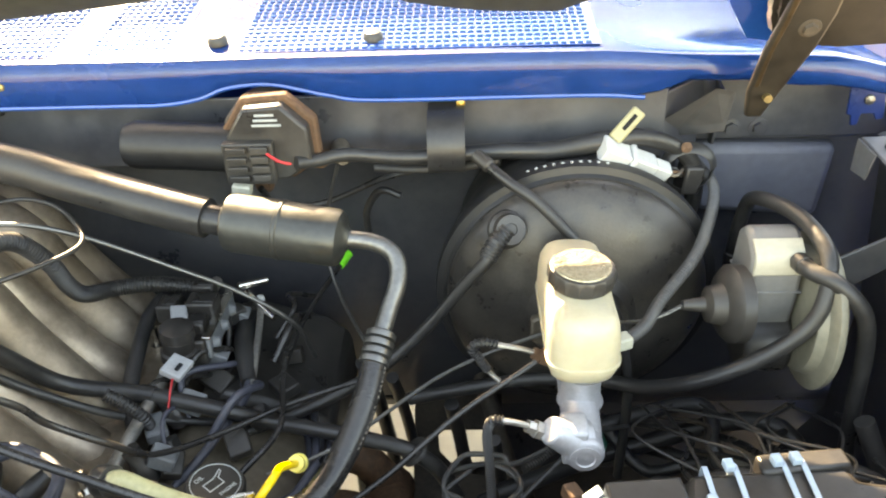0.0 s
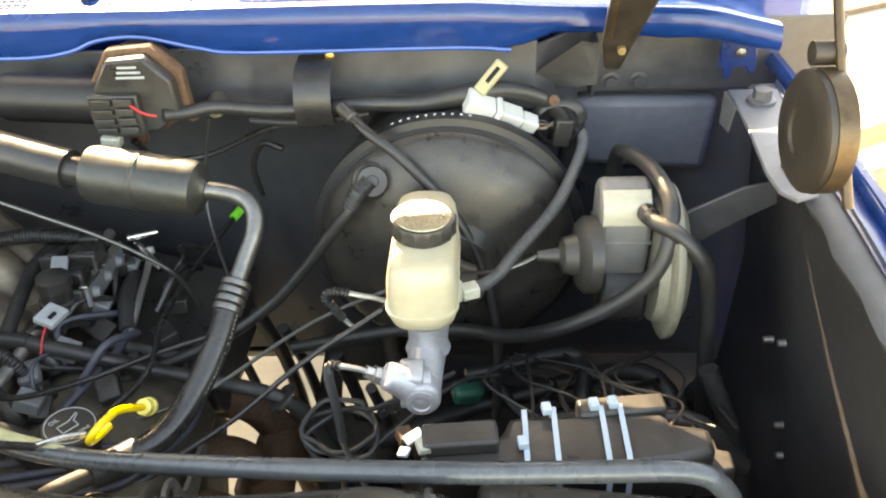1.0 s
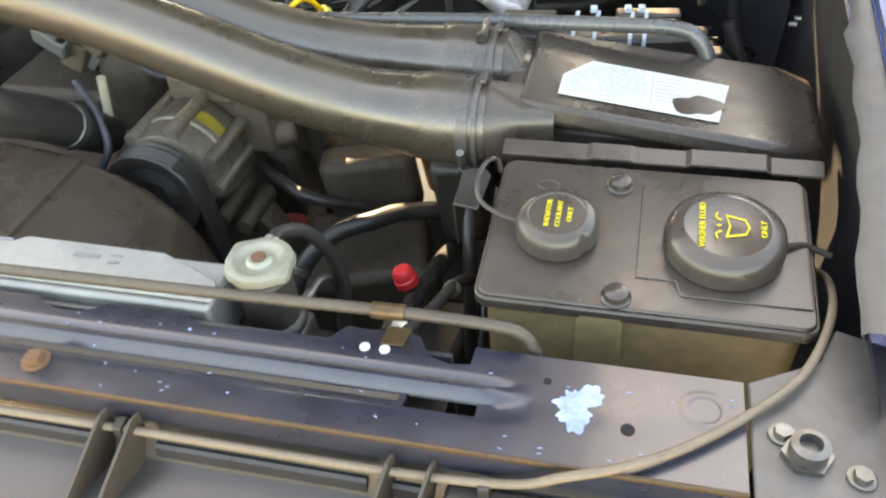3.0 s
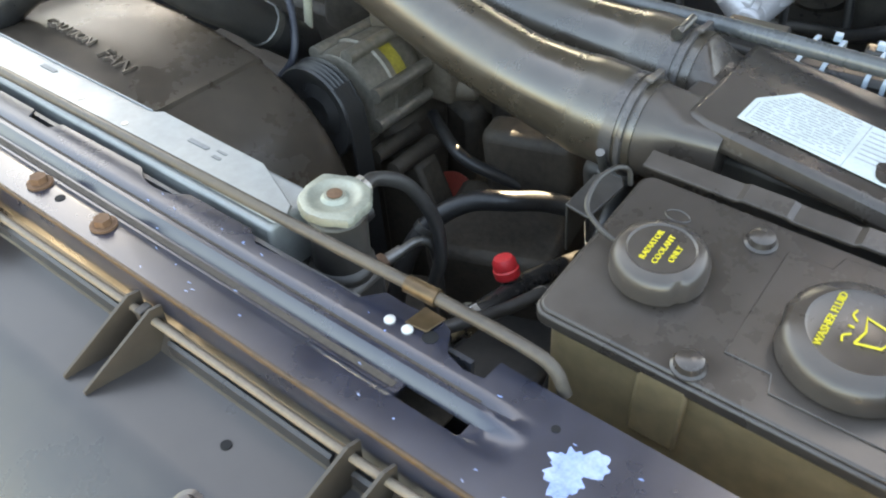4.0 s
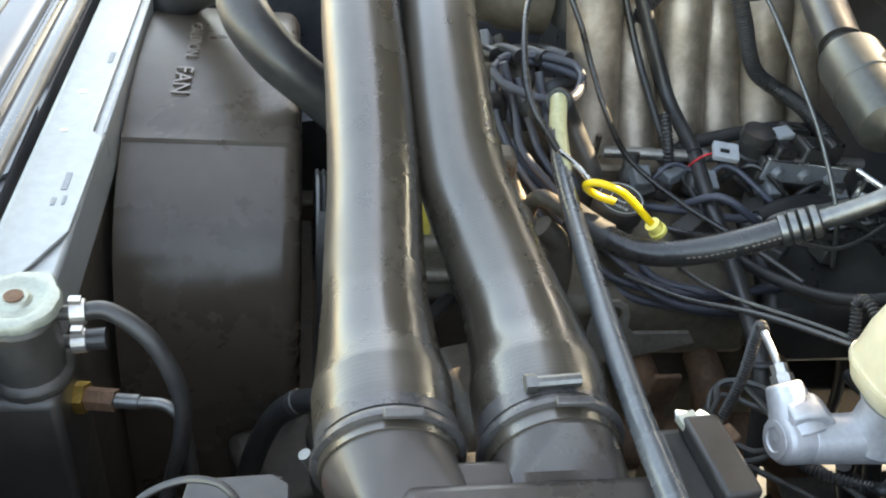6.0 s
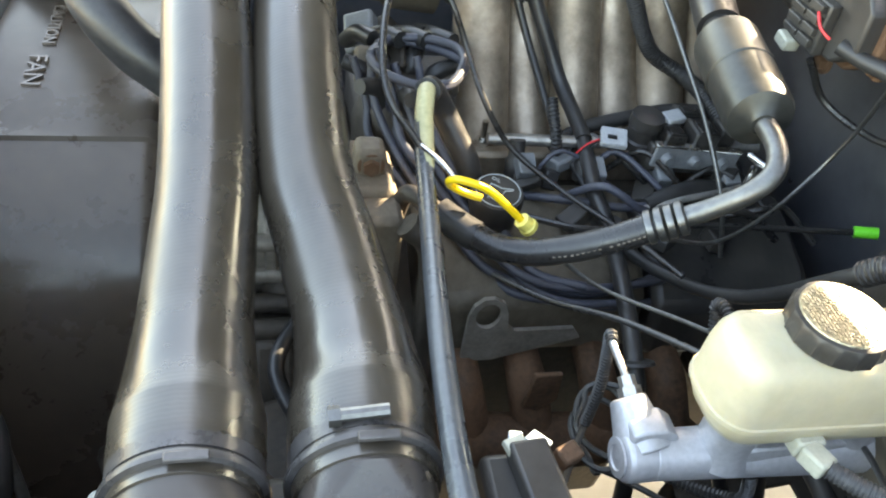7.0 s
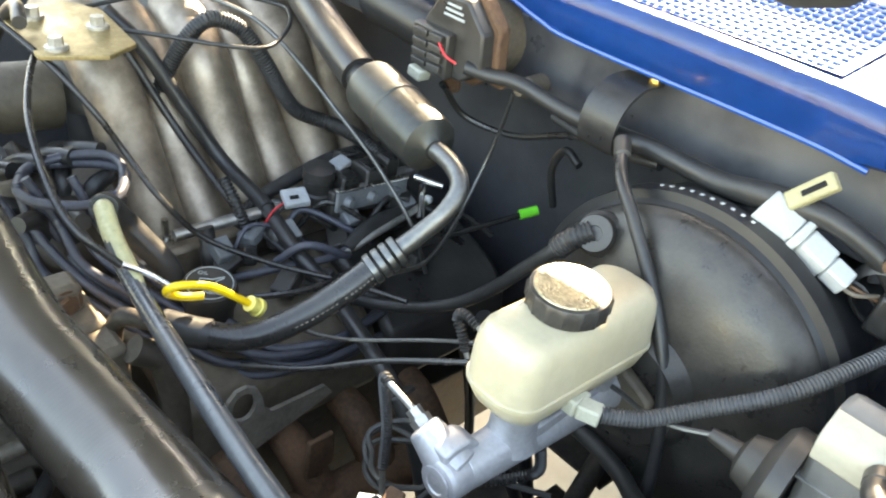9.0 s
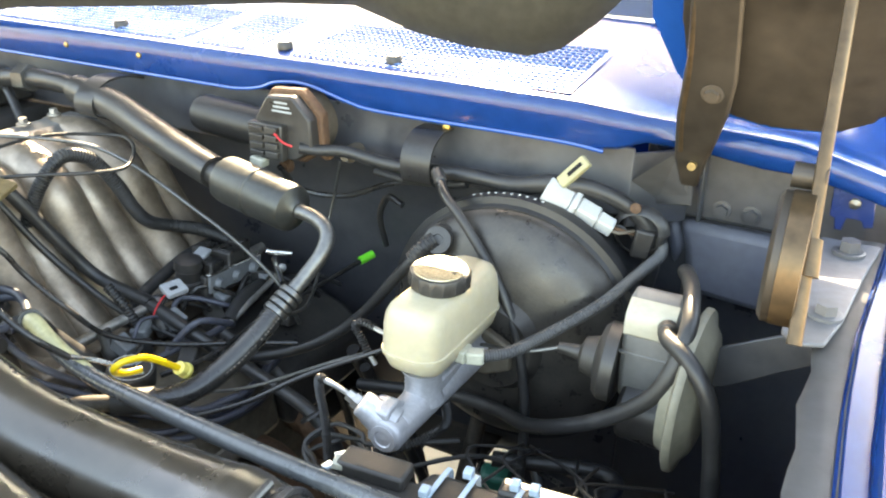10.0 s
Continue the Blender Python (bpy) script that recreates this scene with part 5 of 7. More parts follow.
box(bm, (0.114, 0.59, 1.068), (0.143, 0.72, 1.082))

part("cylinder_body", bm, MC_ALU, MC, "cast grey alloy cylinder body", bevel=0.005)
bm = lathe(B(), (0.1235, 0.5285, 1.058), (0, -1, 0), [(0.0138, 0), (0.0138, 0.0015), (0.009, 0.002), (0.008, 0.0008), (0.003, 0.0008), (0, 0.002)], 24)
part("end_plug", bm, MC_ALU, MC, "round end plug")
bm = B()
slab(bm, [(0.088, 1.048), (0.118, 1.034), (0.147, 1.034), (0.176, 1.048), (0.176, 1.076), (0.147, 1.090), (0.118, 1.090), (0.088, 1.076)], "y", 0.705, 0.7165)
part("mount_flange", bm, COVER, MC, "mounting flange", bevel=0.003)
# reservoir: long rounded box, pinched under a seam
bm = B()
secs = [(1.0975, 0.018, 0.060, 0), (1.1005, 0.0250, 0.073, 0), (1.107, 0.0290, 0.083, 0), (1.116, 0.0312, 0.0875, 0), (1.1215, 0.0318, 0.0888, 0), (1.1222, 0.0336, 0.0910, 0), (1.1252, 0.0336, 0.0910, 0), (1.1259, 0.0324, 0.0896, 0), (1.150, 0.0315, 0.0884, 0), (1.1620, 0.0298, 0.0864, 0), (1.1700, 0.0260, 0.0824, 0), (1.1742, 0.019, 0.075, 0)]
rings = []
for z, hw, hl, _ in secs:
    pr = rounded(hw * 2, hl * 2, min(hw, hl) * 0.74, 7)
    rings.append([bm.verts.new((0.125 + u, 0.646 + v * 0.91, z - 0.0015 - v * 0.03)) for u, v in pr])
for p, q in zip(rings[:-1], rings[1:]):
    for i in range(len(p)):
        bm.faces.new((p[i], p[(i + 1) % len(p)], q[(i + 1) % len(p)], q[i]))
bm.faces.new(rings[0]), bm.faces.new(rings[-1])
for y in (0.60, 0.692):
    part("reservoir_neck", lathe(B(), (0.127, y, 1.062), (0, 0, 1), [(0.022, 0), (0.0185, 0.010), (0.0185, 0.028), (0.0235, 0.038)], 24), MC_ALU, MC)
rs = part("fluid_reservoir", bm, RESERVOIR, MC, "cream translucent brake fluid reservoir")
bm = B()
rod(bm, (0.125, 0.635, 1.166), (0.125, 0.635, 1.179), 0.024)
part("filler_neck", bm, RESERVOIR, rs)
bm = lathe(B(), (0.126, 0.634, 1.1750), (0.03, -0.02, 1), [(0.0290, 0), (0.0300, 0.002), (0.0300, 0.0135), (0.0292, 0.0160), (0.0265, 0.0170)], 64)
for i, v in enumerate(bm.verts):
    if 64 <= i < 192 and (i % 64) % 4 == 0:
        v.co.x = 0.126 + (v.co.x - 0.126) * 1.045
        v.co.y = 0.634 + (v.co.y - 0.634) * 1.045
cp = part("cap", bm, BLACK_PLASTIC, MC, "black ribbed filler cap")
bm = lathe(B(), (0.1265, 0.6335, 1.1917), (0.03, -0.02, 1), [(0.0268, 0), (0.0262, 0.0012), (0, 0.0014)], 40)
ct = part("cap_top", bm, FOIL, cp, "crinkled silvery cap face")
bm = B()
random.seed(12)
for i in range(-6, 7):
    for j in range(-11, 12):
        x, y = 0.0042 * i + (0.0021 if j % 2 else 0) + random.uniform(-0.0004, 0.0004), 0.0023 * j
        if math.hypot(x, y) < 0.0238:
            obox(bm, (0.1265 + x, 0.6335 + y, 1.1932 - 0.03 * x + 0.02 * y), (0.0037, 0.0019, 0.0006), random.uniform(-6, 6), random.uniform(-6, 6), random.uniform(-3, 3))
part("crinkle", bm, FOIL, ct, "rows of small raised crinkles", smooth=False, kind="stuff")
bm = B()
box(bm, (0.146, 0.622, 1.098), (0.161, 0.642, 1.112))
obox(bm, (0.168, 0.632, 1.1055), (0.018, 0.015, 0.013), 0, 0, 20)
part("level_sensor", bm, SENSOR, MC, "pale grey fluid level plug", bevel=0.002)
solo("sensor_wire_loom", hose(B(), [(0.175, 0.636, 1.1055), (0.196, 0.658, 1.1055), (0.216, 0.689, 1.112), (0.258, 0.732, 1.138), (0.285, 0.786, 1.160), (0.296, 0.83, 1.168), (0.285, 0.85, 1.18), (0.265, 0.845, 1.20)], 0.0062, 8, 10, ribs=0.0009, pitch=0.0030), LOOM, "corrugated dark grey wire loom to the fluid level plug", "cable")
# brake lines with nuts and spring guards
def brake_line(pts, nut_at, nut_d, guard, nut_mat=STEEL):
    t = thing("brake_line", pts[1], "bent steel brake line with a spring guard", "pipe", "brake lines")
    part("line", hose(B(), pts, 0.0028, 8, 8), STEEL, t)
    part("nut", rod(rod(B(), nut_at, Vector(nut_at) + Vector(nut_d) * 0.012, 0.0085, seg=6), Vector(nut_at) + Vector(nut_d) * 0.011, Vector(nut_at) + Vector(nut_d) * 0.020, 0.0062, seg=6), nut_mat, t, "hexagonal line nut", smooth=False)
    part("spring_guard", hose(B(), guard, 0.0042, 8, 8, ribs=0.0014, pitch=0.0032), RUBBER, t, "black coiled spring guard")


brake_line([(0.092, 0.548, 1.070), (0.074, 0.545, 1.082), (0.056, 0.540, 1.092), (0.042, 0.543, 1.090), (0.038, 0.548, 1.07), (0.040, 0.552, 1.03), (0.042, 0.55, 0.98), (0.06, 0.54, 0.93)], (0.090, 0.548, 1.071), (-0.85, -0.1, 0.5), [(0.052, 0.540, 1.093), (0.042, 0.543, 1.090), (0.038, 0.548, 1.07), (0.040, 0.552, 1.03), (0.042, 0.55, 0.985)])
brake_line([(0.104, 0.632, 1.084), (0.080, 0.632, 1.096), (0.058, 0.632, 1.102), (0.036, 0.632, 1.107), (0.028, 0.632, 1.104), (0.026, 0.632, 1.097), (0.031, 0.632, 1.090), (0.041, 0.632, 1.072), (0.052, 0.630, 1.060)], (0.102, 0.632, 1.085), (-0.88, 0.0, 0.42), [(0.050, 0.632, 1.104), (0.037, 0.632, 1.107), (0.028, 0.632, 1.104), (0.026, 0.632, 1.097), (0.031, 0.632, 1.090), (0.041, 0.632, 1.072)], RUST)
coil = B()
pts = [(0.150, 0.640, 0.990)]
for i in range(33):
    a = 0.5 + 2 * math.pi * i / 11
    k = i / 32
    pts.append((0.036 + (0.038 + 0.003 * math.sin(1.7 * i)) * math.cos(a), 0.577 + 0.024 * math.sin(a) + 0.004 * math.cos(2.1 * i), 0.982 + 0.009 * math.sin(a) - 0.026 * k + 0.003 * math.sin(0.9 * i)))
pts += [(0.15, 0.66, 0.955), (0.20, 0.70, 0.93)]
hose(coil, pts, 0.0027, 4, 8)
solo("coiled_brake_line", coil, COIL_PIPE, "brake line coiled in loops below the master cylinder", "pipe")

solo("spring_guard_line", hose(B(), [(0.075, 0.585, 0.985), (0.100, 0.605, 0.985), (0.126, 0.632, 0.998), (0.137, 0.634, 1.015), (0.138, 0.627, 1.045)], 0.0046, 8, 8, ribs=0.0014, pitch=0.0032), RUBBER, "brake line in a black coiled guard below the cylinder", "pipe")

# ---- cruise control servo ----
CRU = thing("cruise_control_servo", (0.34, 0.70, 0.95), "grey round cruise control servo with black hoses", "servo")
bm = lathe(B(), (0.364, 0.692, 1.097), (-1, 0.03, 0.02), [(0.05, -0.020), (0.060, -0.017), (0.068, -0.011), (0.079, -0.008), (0.081, -0.005), (0.081, -0.001), (0.077, 0.001), (0.066, 0.003), (0.062, 0.012), (0.0, 0.012)], 56)
part("flange_disc", bm, CREAM, CRU, "dusty cream servo diaphragm disc")
bm = B()
slab(bm, [(0.684, 1.108), (0.682, 1.152), (0.684, 1.162), (0.690, 1.168), (0.706, 1.179), (0.722, 1.180), (0.738, 1.166), (0.745, 1.12), (0.738, 1.07), (0.690, 1.066)], "x", 0.298, 0.350)
part("servo_body", bm, SERVO_DARK, CRU, "grey servo body with a rounded top", bevel=0.006)
# thin cream shell paints the sun patch on the grey servo's shoulder
bm = slab(B(), [(0.6835, 1.143), (0.6805, 1.146), (0.6805, 1.160), (0.684, 1.1685), (0.698, 1.1775), (0.700, 1.1755), (0.687, 1.166), (0.6845, 1.158)], "x", 0.300, 0.347)
part("servo_sun_patch", bm, SERVO_SUNLIT, CRU, "cream patch painted as sun on the servo's shoulder", bevel=0.0005)
part("servo_lower_body", rod(B(), (0.352, 0.704, 1.052), (0.304, 0.706, 1.053), 0.036, seg=36), BLACK_PLASTIC, CRU, "black round lower half of the servo", bevel=0.005)
part("body_seam", box(B(), (0.2972, 0.682, 1.122), (0.351, 0.744, 1.125)), SERVO_DARK, CRU, bevel=0.001)
lathe(bm := B(), (0.296, 0.690, 1.106), (-1, -0.1, 0.06), [(0.040, 0), (0.040, 0.012), (0.034, 0.018), (0.022, 0.021), (0.018, 0.034), (0.008, 0.038), (0.005, 0.06)], 32)
part("servo_nose", bm, BLACK_PLASTIC, CRU, "black cable boot on the servo")
part("hose_port", rod(B(), (0.337, 0.696, 1.163), (0.342, 0.672, 1.160), 0.0072), BLACK_PLASTIC, CRU, "short hose port")
solo("throttle_cable", hose(B(), [(0.25, 0.690, 1.112), (0.20, 0.675, 1.098), (0.12, 0.70, 1.07), (0.0, 0.68, 1.03), (-0.12, 0.62, 0.98), (-0.22, 0.60, 0.95)], 0.0022, 8, 8), DARK_STEEL, "thin servo cable running towards the engine", "cable")
ph = solo("servo_hose", hose(B(), [(0.340, 0.684, 1.1615), (0.346, 0.662, 1.162), (0.366, 0.644, 1.158), (0.391, 0.634, 1.130), (0.402, 0.634, 1.08), (0.408, 0.638, 1.02), (0.418, 0.64, 0.93), (0.44, 0.645, 0.80)], 0.0082, 8, 14), RUBBER, "black hose from the servo port down to the apron", "hose")
part("hose_cuff", lathe(B(), (0.3405, 0.682, 1.1615), (0.25, -0.95, 0.03), [(0.0082, 0), (0.0096, 0.001), (0.0096, 0.010), (0.0082, 0.011)], 18), BLACK_PLASTIC, ph, "raised cuff of the hose")
wh = solo("servo_hose", hose(B(), [(0.330, 0.83, 1.06), (0.331, 0.826, 1.11), (0.332, 0.812, 1.155), (0.333, 0.776, 1.178), (0.345, 0.740, 1.186), (0.354, 0.705, 1.187), (0.361, 0.668, 1.176), (0.357, 0.646, 1.145), (0.342, 0.638, 1.112), (0.305, 0.640, 1.075), (0.255, 0.650, 1.04), (0.21, 0.675, 1.01), (0.16, 0.71, 0.99), (0.08, 0.74, 0.965), (-0.05, 0.75, 0.93)], 0.0080, 8, 14), RUBBER, "black hose looping round the servo", "hose")
part("hose_cuff", lathe(B(), (0.3305, 0.829, 1.07), (0.02, -0.1, 1), [(0.0080, 0), (0.0094, 0.001), (0.0094, 0.010), (0.0080, 0.011)], 18), BLACK_PLASTIC, wh, "raised cuff of the hose")
dh = solo("drain_hose", hose(B(), [(0.041, 0.79, 1.222), (0.065, 0.762, 1.212), (0.097, 0.744, 1.194), (0.141, 0.731, 1.147), (0.172, 0.722, 1.094), (0.191, 0.713, 1.027), (0.198, 0.705, 0.96), (0.195, 0.70, 0.85)], 0.0056, 8, 12), RUBBER, "black rubber hose hanging in front of the booster", "hose")
part("hose_end", lathe(B(), (0.041, 0.79, 1.222), (0.6, -0.7, -0.25), [(0.0058, -0.012), (0.0076, -0.010), (0.0076, 0.010), (0.0058, 0.012)], 18), BLACK_PLASTIC, dh, "black plastic elbow end")
bm = B()
slab(bm, [(0.290, 1.170), (0.302, 1.135), (0.310, 1.078), (0.466, 1.066), (0.474, 1.166)], "y", 0.928, 0.960)
slab(bm, [(0.270, 1.164), (0.291, 1.169), (0.303, 1.135), (0.290, 1.10)], "y", 0.938, 0.960)
cm = solo("control_module", bm, MODULE, "blue-grey box mounted low on the firewall", "control box", bevel=0.012)
part("connector_clip", obox(B(), (0.272, 0.842, 1.172), (0.022, 0.026, 0.034), 0, 8, 10), BLACK_PLASTIC, cm, "black clip holding the loom", bevel=0.003)

bm = B()
slab(bm, [(0.372, 1.128), (0.392, 1.142), (0.440, 1.168), (0.472, 1.176), (0.478, 1.150), (0.446, 1.131), (0.396, 1.097), (0.372, 1.090)], "y", 0.712, 0.716)
part("apron_brace", bm, BAY, BODY, "dusty steel brace between servo and apron", bevel=0.001)


# ---- engine ----
def band(bm, yz, x0, x1, thick=0.0015):
    """A flat strip that follows (y, z) pairs."""
    p = spline([(0, *q) for q in yz], 6)
    out = []
    for i, c in enumerate(p):
        t = (p[min(i + 1, len(p) - 1)] - p[max(i - 1, 0)]).normalized()
        out.append((c, Vector((0, -t.z, t.y)) * thick))
    slab(bm, [((c + n).y, (c + n).z) for c, n in out] + [((c - n).y, (c - n).z) for c, n in reversed(out)], "x", x0, x1)
    return bm


ENG = thing("engine", (-0.35, 0.6, 0.45), "dirty V8 engine with cast aluminium intake manifold", "engine")
bm = B()
slab(bm, [(-0.62, 0.45), (-0.22, 0.45), (-0.195, 0.62), (-0.165, 0.80), (-0.17, 0.88), (-0.34, 0.965), (-0.62, 0.965)], "y", 0.42, 0.79)
part("cylinder_block", bm, RUST_DARK, ENG, "dark oily cylinder block", bevel=0.012)
bm = B()
slab(bm, [(-0.335, 0.88), (-0.300, 0.972), (-0.275, 0.985), (-0.185, 0.960), (-0.150, 0.935), (-0.140, 0.865)], "y", 0.455, 0.70)
part("valve_cover", bm, COVER, ENG, "brown-stained alloy valve cover", bevel=0.012)
bm = B()
slab(bm, [(-0.30, 0.88), (-0.285, 0.975), (-0.255, 0.985), (-0.165, 0.955), (-0.135, 0.93), (-0.13, 0.86)], "y", 0.703, 0.89)
part("valve_cover_rear", bm, BLACK_PLASTIC, ENG, "black rear half of the valve cover", bevel=0.010)
bm = B()
box(bm, (-0.625, 0.525, 1.06), (-0.525, 0.835, 1.206))
part("plenum", bm, PLENUM, ENG, "cast aluminium intake plenum", bevel=0.03)
for i in range(6):
    y = 0.548 + 0.056 * i
    s, g = (-0.014, -0.003) if i % 2 else (0.0, 0.0)
    bm = hose(B(), [(-0.60, y, 1.174 + s * 0.2), (-0.548, y, 1.179 + s * 0.3), (-0.505 + s * 0.5, y + 0.002, 1.170 + s * 0.6), (-0.470 + s, y + 0.004, 1.138 + s * 0.5), (-0.444 + s, y + 0.006, 1.088), (-0.408 + s * 0.6, y + 0.008, 1.03), (-0.370, y + 0.010, 0.978)], [0.032 + g, 0.0335 + g, 0.0345 + g, 0.0345 + g, 0.033 + g, 0.032 + g, 0.030], 8, 24)
    part("runner", bm, ALU, ENG, "curved cast aluminium intake runner")
bm = B()
box(bm, (-0.43, 0.50, 0.955), (-0.325, 0.87, 0.995))
part("manifold_flange", bm, ALU, ENG, "dirty alloy manifold flange", bevel=0.006)
for y in (0.548, 0.66, 0.77):
    part("stud", rod(rod(B(), (-0.345, y, 0.99), (-0.345, y, 1.002), 0.009, seg=6), (-0.345, y, 1.0), (-0.345, y, 1.026), 0.004), BRIGHT, ENG, "bright manifold stud", smooth=False)
bm = B()
rod(bm, (-0.318, 0.545, 1.020), (-0.292, 0.86, 1.030), 0.0068)
rail = part("fuel_rail", bm, STEEL, ENG, "steel fuel rail")
for i in range(4):
    y = 0.575 + 0.078 * i
    x = -0.3155 + 0.0825 * (y - 0.545)
    part("injector", lathe(B(), (x + 0.022, y, 0.985), (-0.35, 0, 1), [(0.007, 0), (0.012, 0.004), (0.012, 0.022), (0.009, 0.026), (0.009, 0.045)], 14), BLACK_PLASTIC, rail, "black fuel injector")
    obox(bm := B(), (x + 0.036, y + 0.004, 1.012), (0.026, 0.020, 0.018), 0, 25, 0)
    part("injector_plug", bm, GREY_CON, rail, "grey injector plug", bevel=0.002)
# front alloy bracket with its bolt head
bm = B()
box(bm, (-0.285, 0.368, 0.925), (-0.165, 0.430, 1.030))
box(bm, (-0.290, 0.360, 1.000), (-0.200, 0.425, 1.038))
box(bm, (-0.258, 0.388, 1.030), (-0.225, 0.418, 1.064))
rod(bm, (-0.18, 0.39, 0.94), (-0.15, 0.41, 0.94), 0.018)
fb = part("front_bracket", bm, TANCAST, ENG, "tan-stained cast alloy front bracket", bevel=0.007)
bolt(fb, (-0.228, 0.403, 1.048), (1, 0, 0), 0.0085, 0.008, RUST)
part("front_cover", box(B(), (-0.60, 0.30, 0.50), (-0.20, 0.42, 0.92)), RUST_DARK, ENG, "dark front cover of the engine", bevel=0.02)
bm = hose(B(), [(-0.16, 0.43, 1.03), (-0.155, 0.455, 1.00), (-0.15, 0.46, 0.9), (-0.13, 0.45, 0.75)], 0.013, 6, 12)
part("water_pipe", bm, RUST_DARK, ENG)
# oil filler cap
oc = part("oil_cap", lathe(B(), (-0.216, 0.530, 0.990), (0.16, -0.02, 1), [(0.024, 0), (0.024, 0.018), (0.027, 0.020), (0.0275, 0.036), (0.0255, 0.040), (0, 0.041)], 40), BLACK_PLASTIC, ENG, "black oil filler cap with a printed can symbol")
OM = Matrix.Translation((-0.216, 0.530, 0.990)) @ frame_to((0.16, -0.02, 1)) @ pose(0, 0, 0.0415, 0, 0, 0)
OM = Matrix.Translation(OM.translation) @ Matrix.Rotation(radians(9), 4, "Y") @ pose(0, 0, 0, 0, 0, 55)
bm = B()
ringp = [(0.0225 * math.cos(a), 0.0225 * math.sin(a), 0) for a in (2 * math.pi * i / 36 for i in range(37))]
hose(bm, ringp, 0.0005, 1, 5, smooth_path=False)
can = [(-0.010, -0.005, 0), (0.006, -0.005, 0), (0.006, 0.003, 0), (0.013, 0.008, 0), (0.013, 0.010, 0), (0.002, 0.005, 0), (-0.010, 0.005, 0), (-0.010, -0.005, 0)]
hose(bm, can, 0.0006, 1, 5, smooth_path=False)
bmesh.ops.transform(bm, matrix=OM, verts=bm.verts)
part("can_symbol", bm, PAPER, oc, "pale printed oil can symbol")
text_mesh("OIL", 0.0065, OM @ pose(-0.008, 0.013, 0), PAPER, oc, "lettering", depth=0.0002)
text_mesh("ENGINE", 0.0052, OM @ pose(0.003, -0.0135, 0), PAPER, oc, "lettering", depth=0.0002)
# lifting eye
bm = B()
yz = [(0.497, 0.872), (0.497, 0.935), (0.501, 0.950), (0.510, 0.959), (0.521, 0.960), (0.532, 0.953), (0.537, 0.940), (0.540, 0.922), (0.548, 0.914), (0.612, 0.914), (0.622, 0.900), (0.60, 0.893), (0.53, 0.872)]
hole = [(0.517 + 0.0128 * math.cos(a), 0.936 + 0.0170 * math.sin(a)) for a in (2 * math.pi * i / 20 for i in range(20))]
fr = [bm.verts.new((-0.128, y, z)) for y, z in yz]
hr = [bm.verts.new((-0.128, y, z)) for y, z in hole]
edges = [bm.edges.new((fr[i], fr[(i + 1) % len(fr)])) for i in range(len(fr))] + [bm.edges.new((hr[i], hr[(i + 1) % len(hr)])) for i in range(len(hr))]
bmesh.ops.triangle_fill(bm, edges=edges, use_beauty=True)
bmesh.ops.solidify(bm, geom=bm.faces[:], thickness=0.005)
part("lifting_eye", bm, EYE_STEEL, ENG, "brown steel engine lifting eye", smooth=False)
# exhaust manifold
bm = B()
hose(bm, [(-0.105, 0.46, 0.80), (-0.085, 0.52, 0.795), (-0.08, 0.62, 0.79), (-0.085, 0.74, 0.78), (-0.08, 0.80, 0.70), (-0.07, 0.84, 0.55)], 0.030, 6, 16)
exm = part("exhaust_manifold", bm, RUST, ENG, "rusty cast iron exhaust manifold")
for y in (0.50, 0.57, 0.65, 0.73):
    part("port_pipe", hose(B(), [(-0.15, y, 0.86), (-0.11, y, 0.85), (-0.085, y + 0.01, 0.80)], [0.019, 0.021, 0.023], 5, 14), RUST, exm)
bm = B()
slab(bm, [(0.56, 0.90), (0.59, 0.90), (0.592, 0.86), (0.575, 0.845), (0.556, 0.85)], "x", -0.085, -0.079)
part("heat_tab", bm, RUST, ENG, "rust-red bracket tab", bevel=0.002)

# ---- dipstick ----
DIP = thing("dipstick", (-0.14, 0.47, 1.05), "yellow plastic dipstick loop handle on a steel stem", "dipstick")
c0, u, v = Vector((-0.143, 0.478, 1.0835)), Vector((0.12, 0.93, -0.30)).normalized(), Vector((0.55, 0.15, 0.80)).normalized()
loop = [c0 + u * 0.016 - v * 0.011, c0 - v * 0.0125, c0 - u * 0.015 - v * 0.008, c0 - u * 0.0205, c0 - u * 0.015 + v * 0.009, c0 + v * 0.0115, c0 + u * 0.016 + v * 0.008, Vector((-0.1350, 0.510, 1.072)), Vector((-0.1327, 0.530, 1.0535))]
part("loop_handle", hose(B(), loop, 0.0036, 8, 12), YELLOW, DIP)
lathe(bm := B(), (-0.1328, 0.5275, 1.0560), (0.02, 0.72, -0.70), [(0.0055, 0), (0.0075, 0.001), (0.0075, 0.010), (0.0088, 0.011), (0.0088, 0.015), (0.006, 0.016)], 20)
part("stopper", bm, YELLOW_PALE, DIP, "paler yellow stopper")
part("stem", hose(B(), [(-0.1520, 0.464, 1.0890), (-0.165, 0.452, 1.098), (-0.178, 0.436, 1.106)], 0.0026, 4, 8), BRIGHT, DIP, "bright steel stem")

# ---- hoses, cables and wires over the engine ----
def cable(name, pts, r, mat, label, cat="cable", **k):
    return solo(name, hose(B(), pts, r, 8, 10, **k), mat, label, cat)


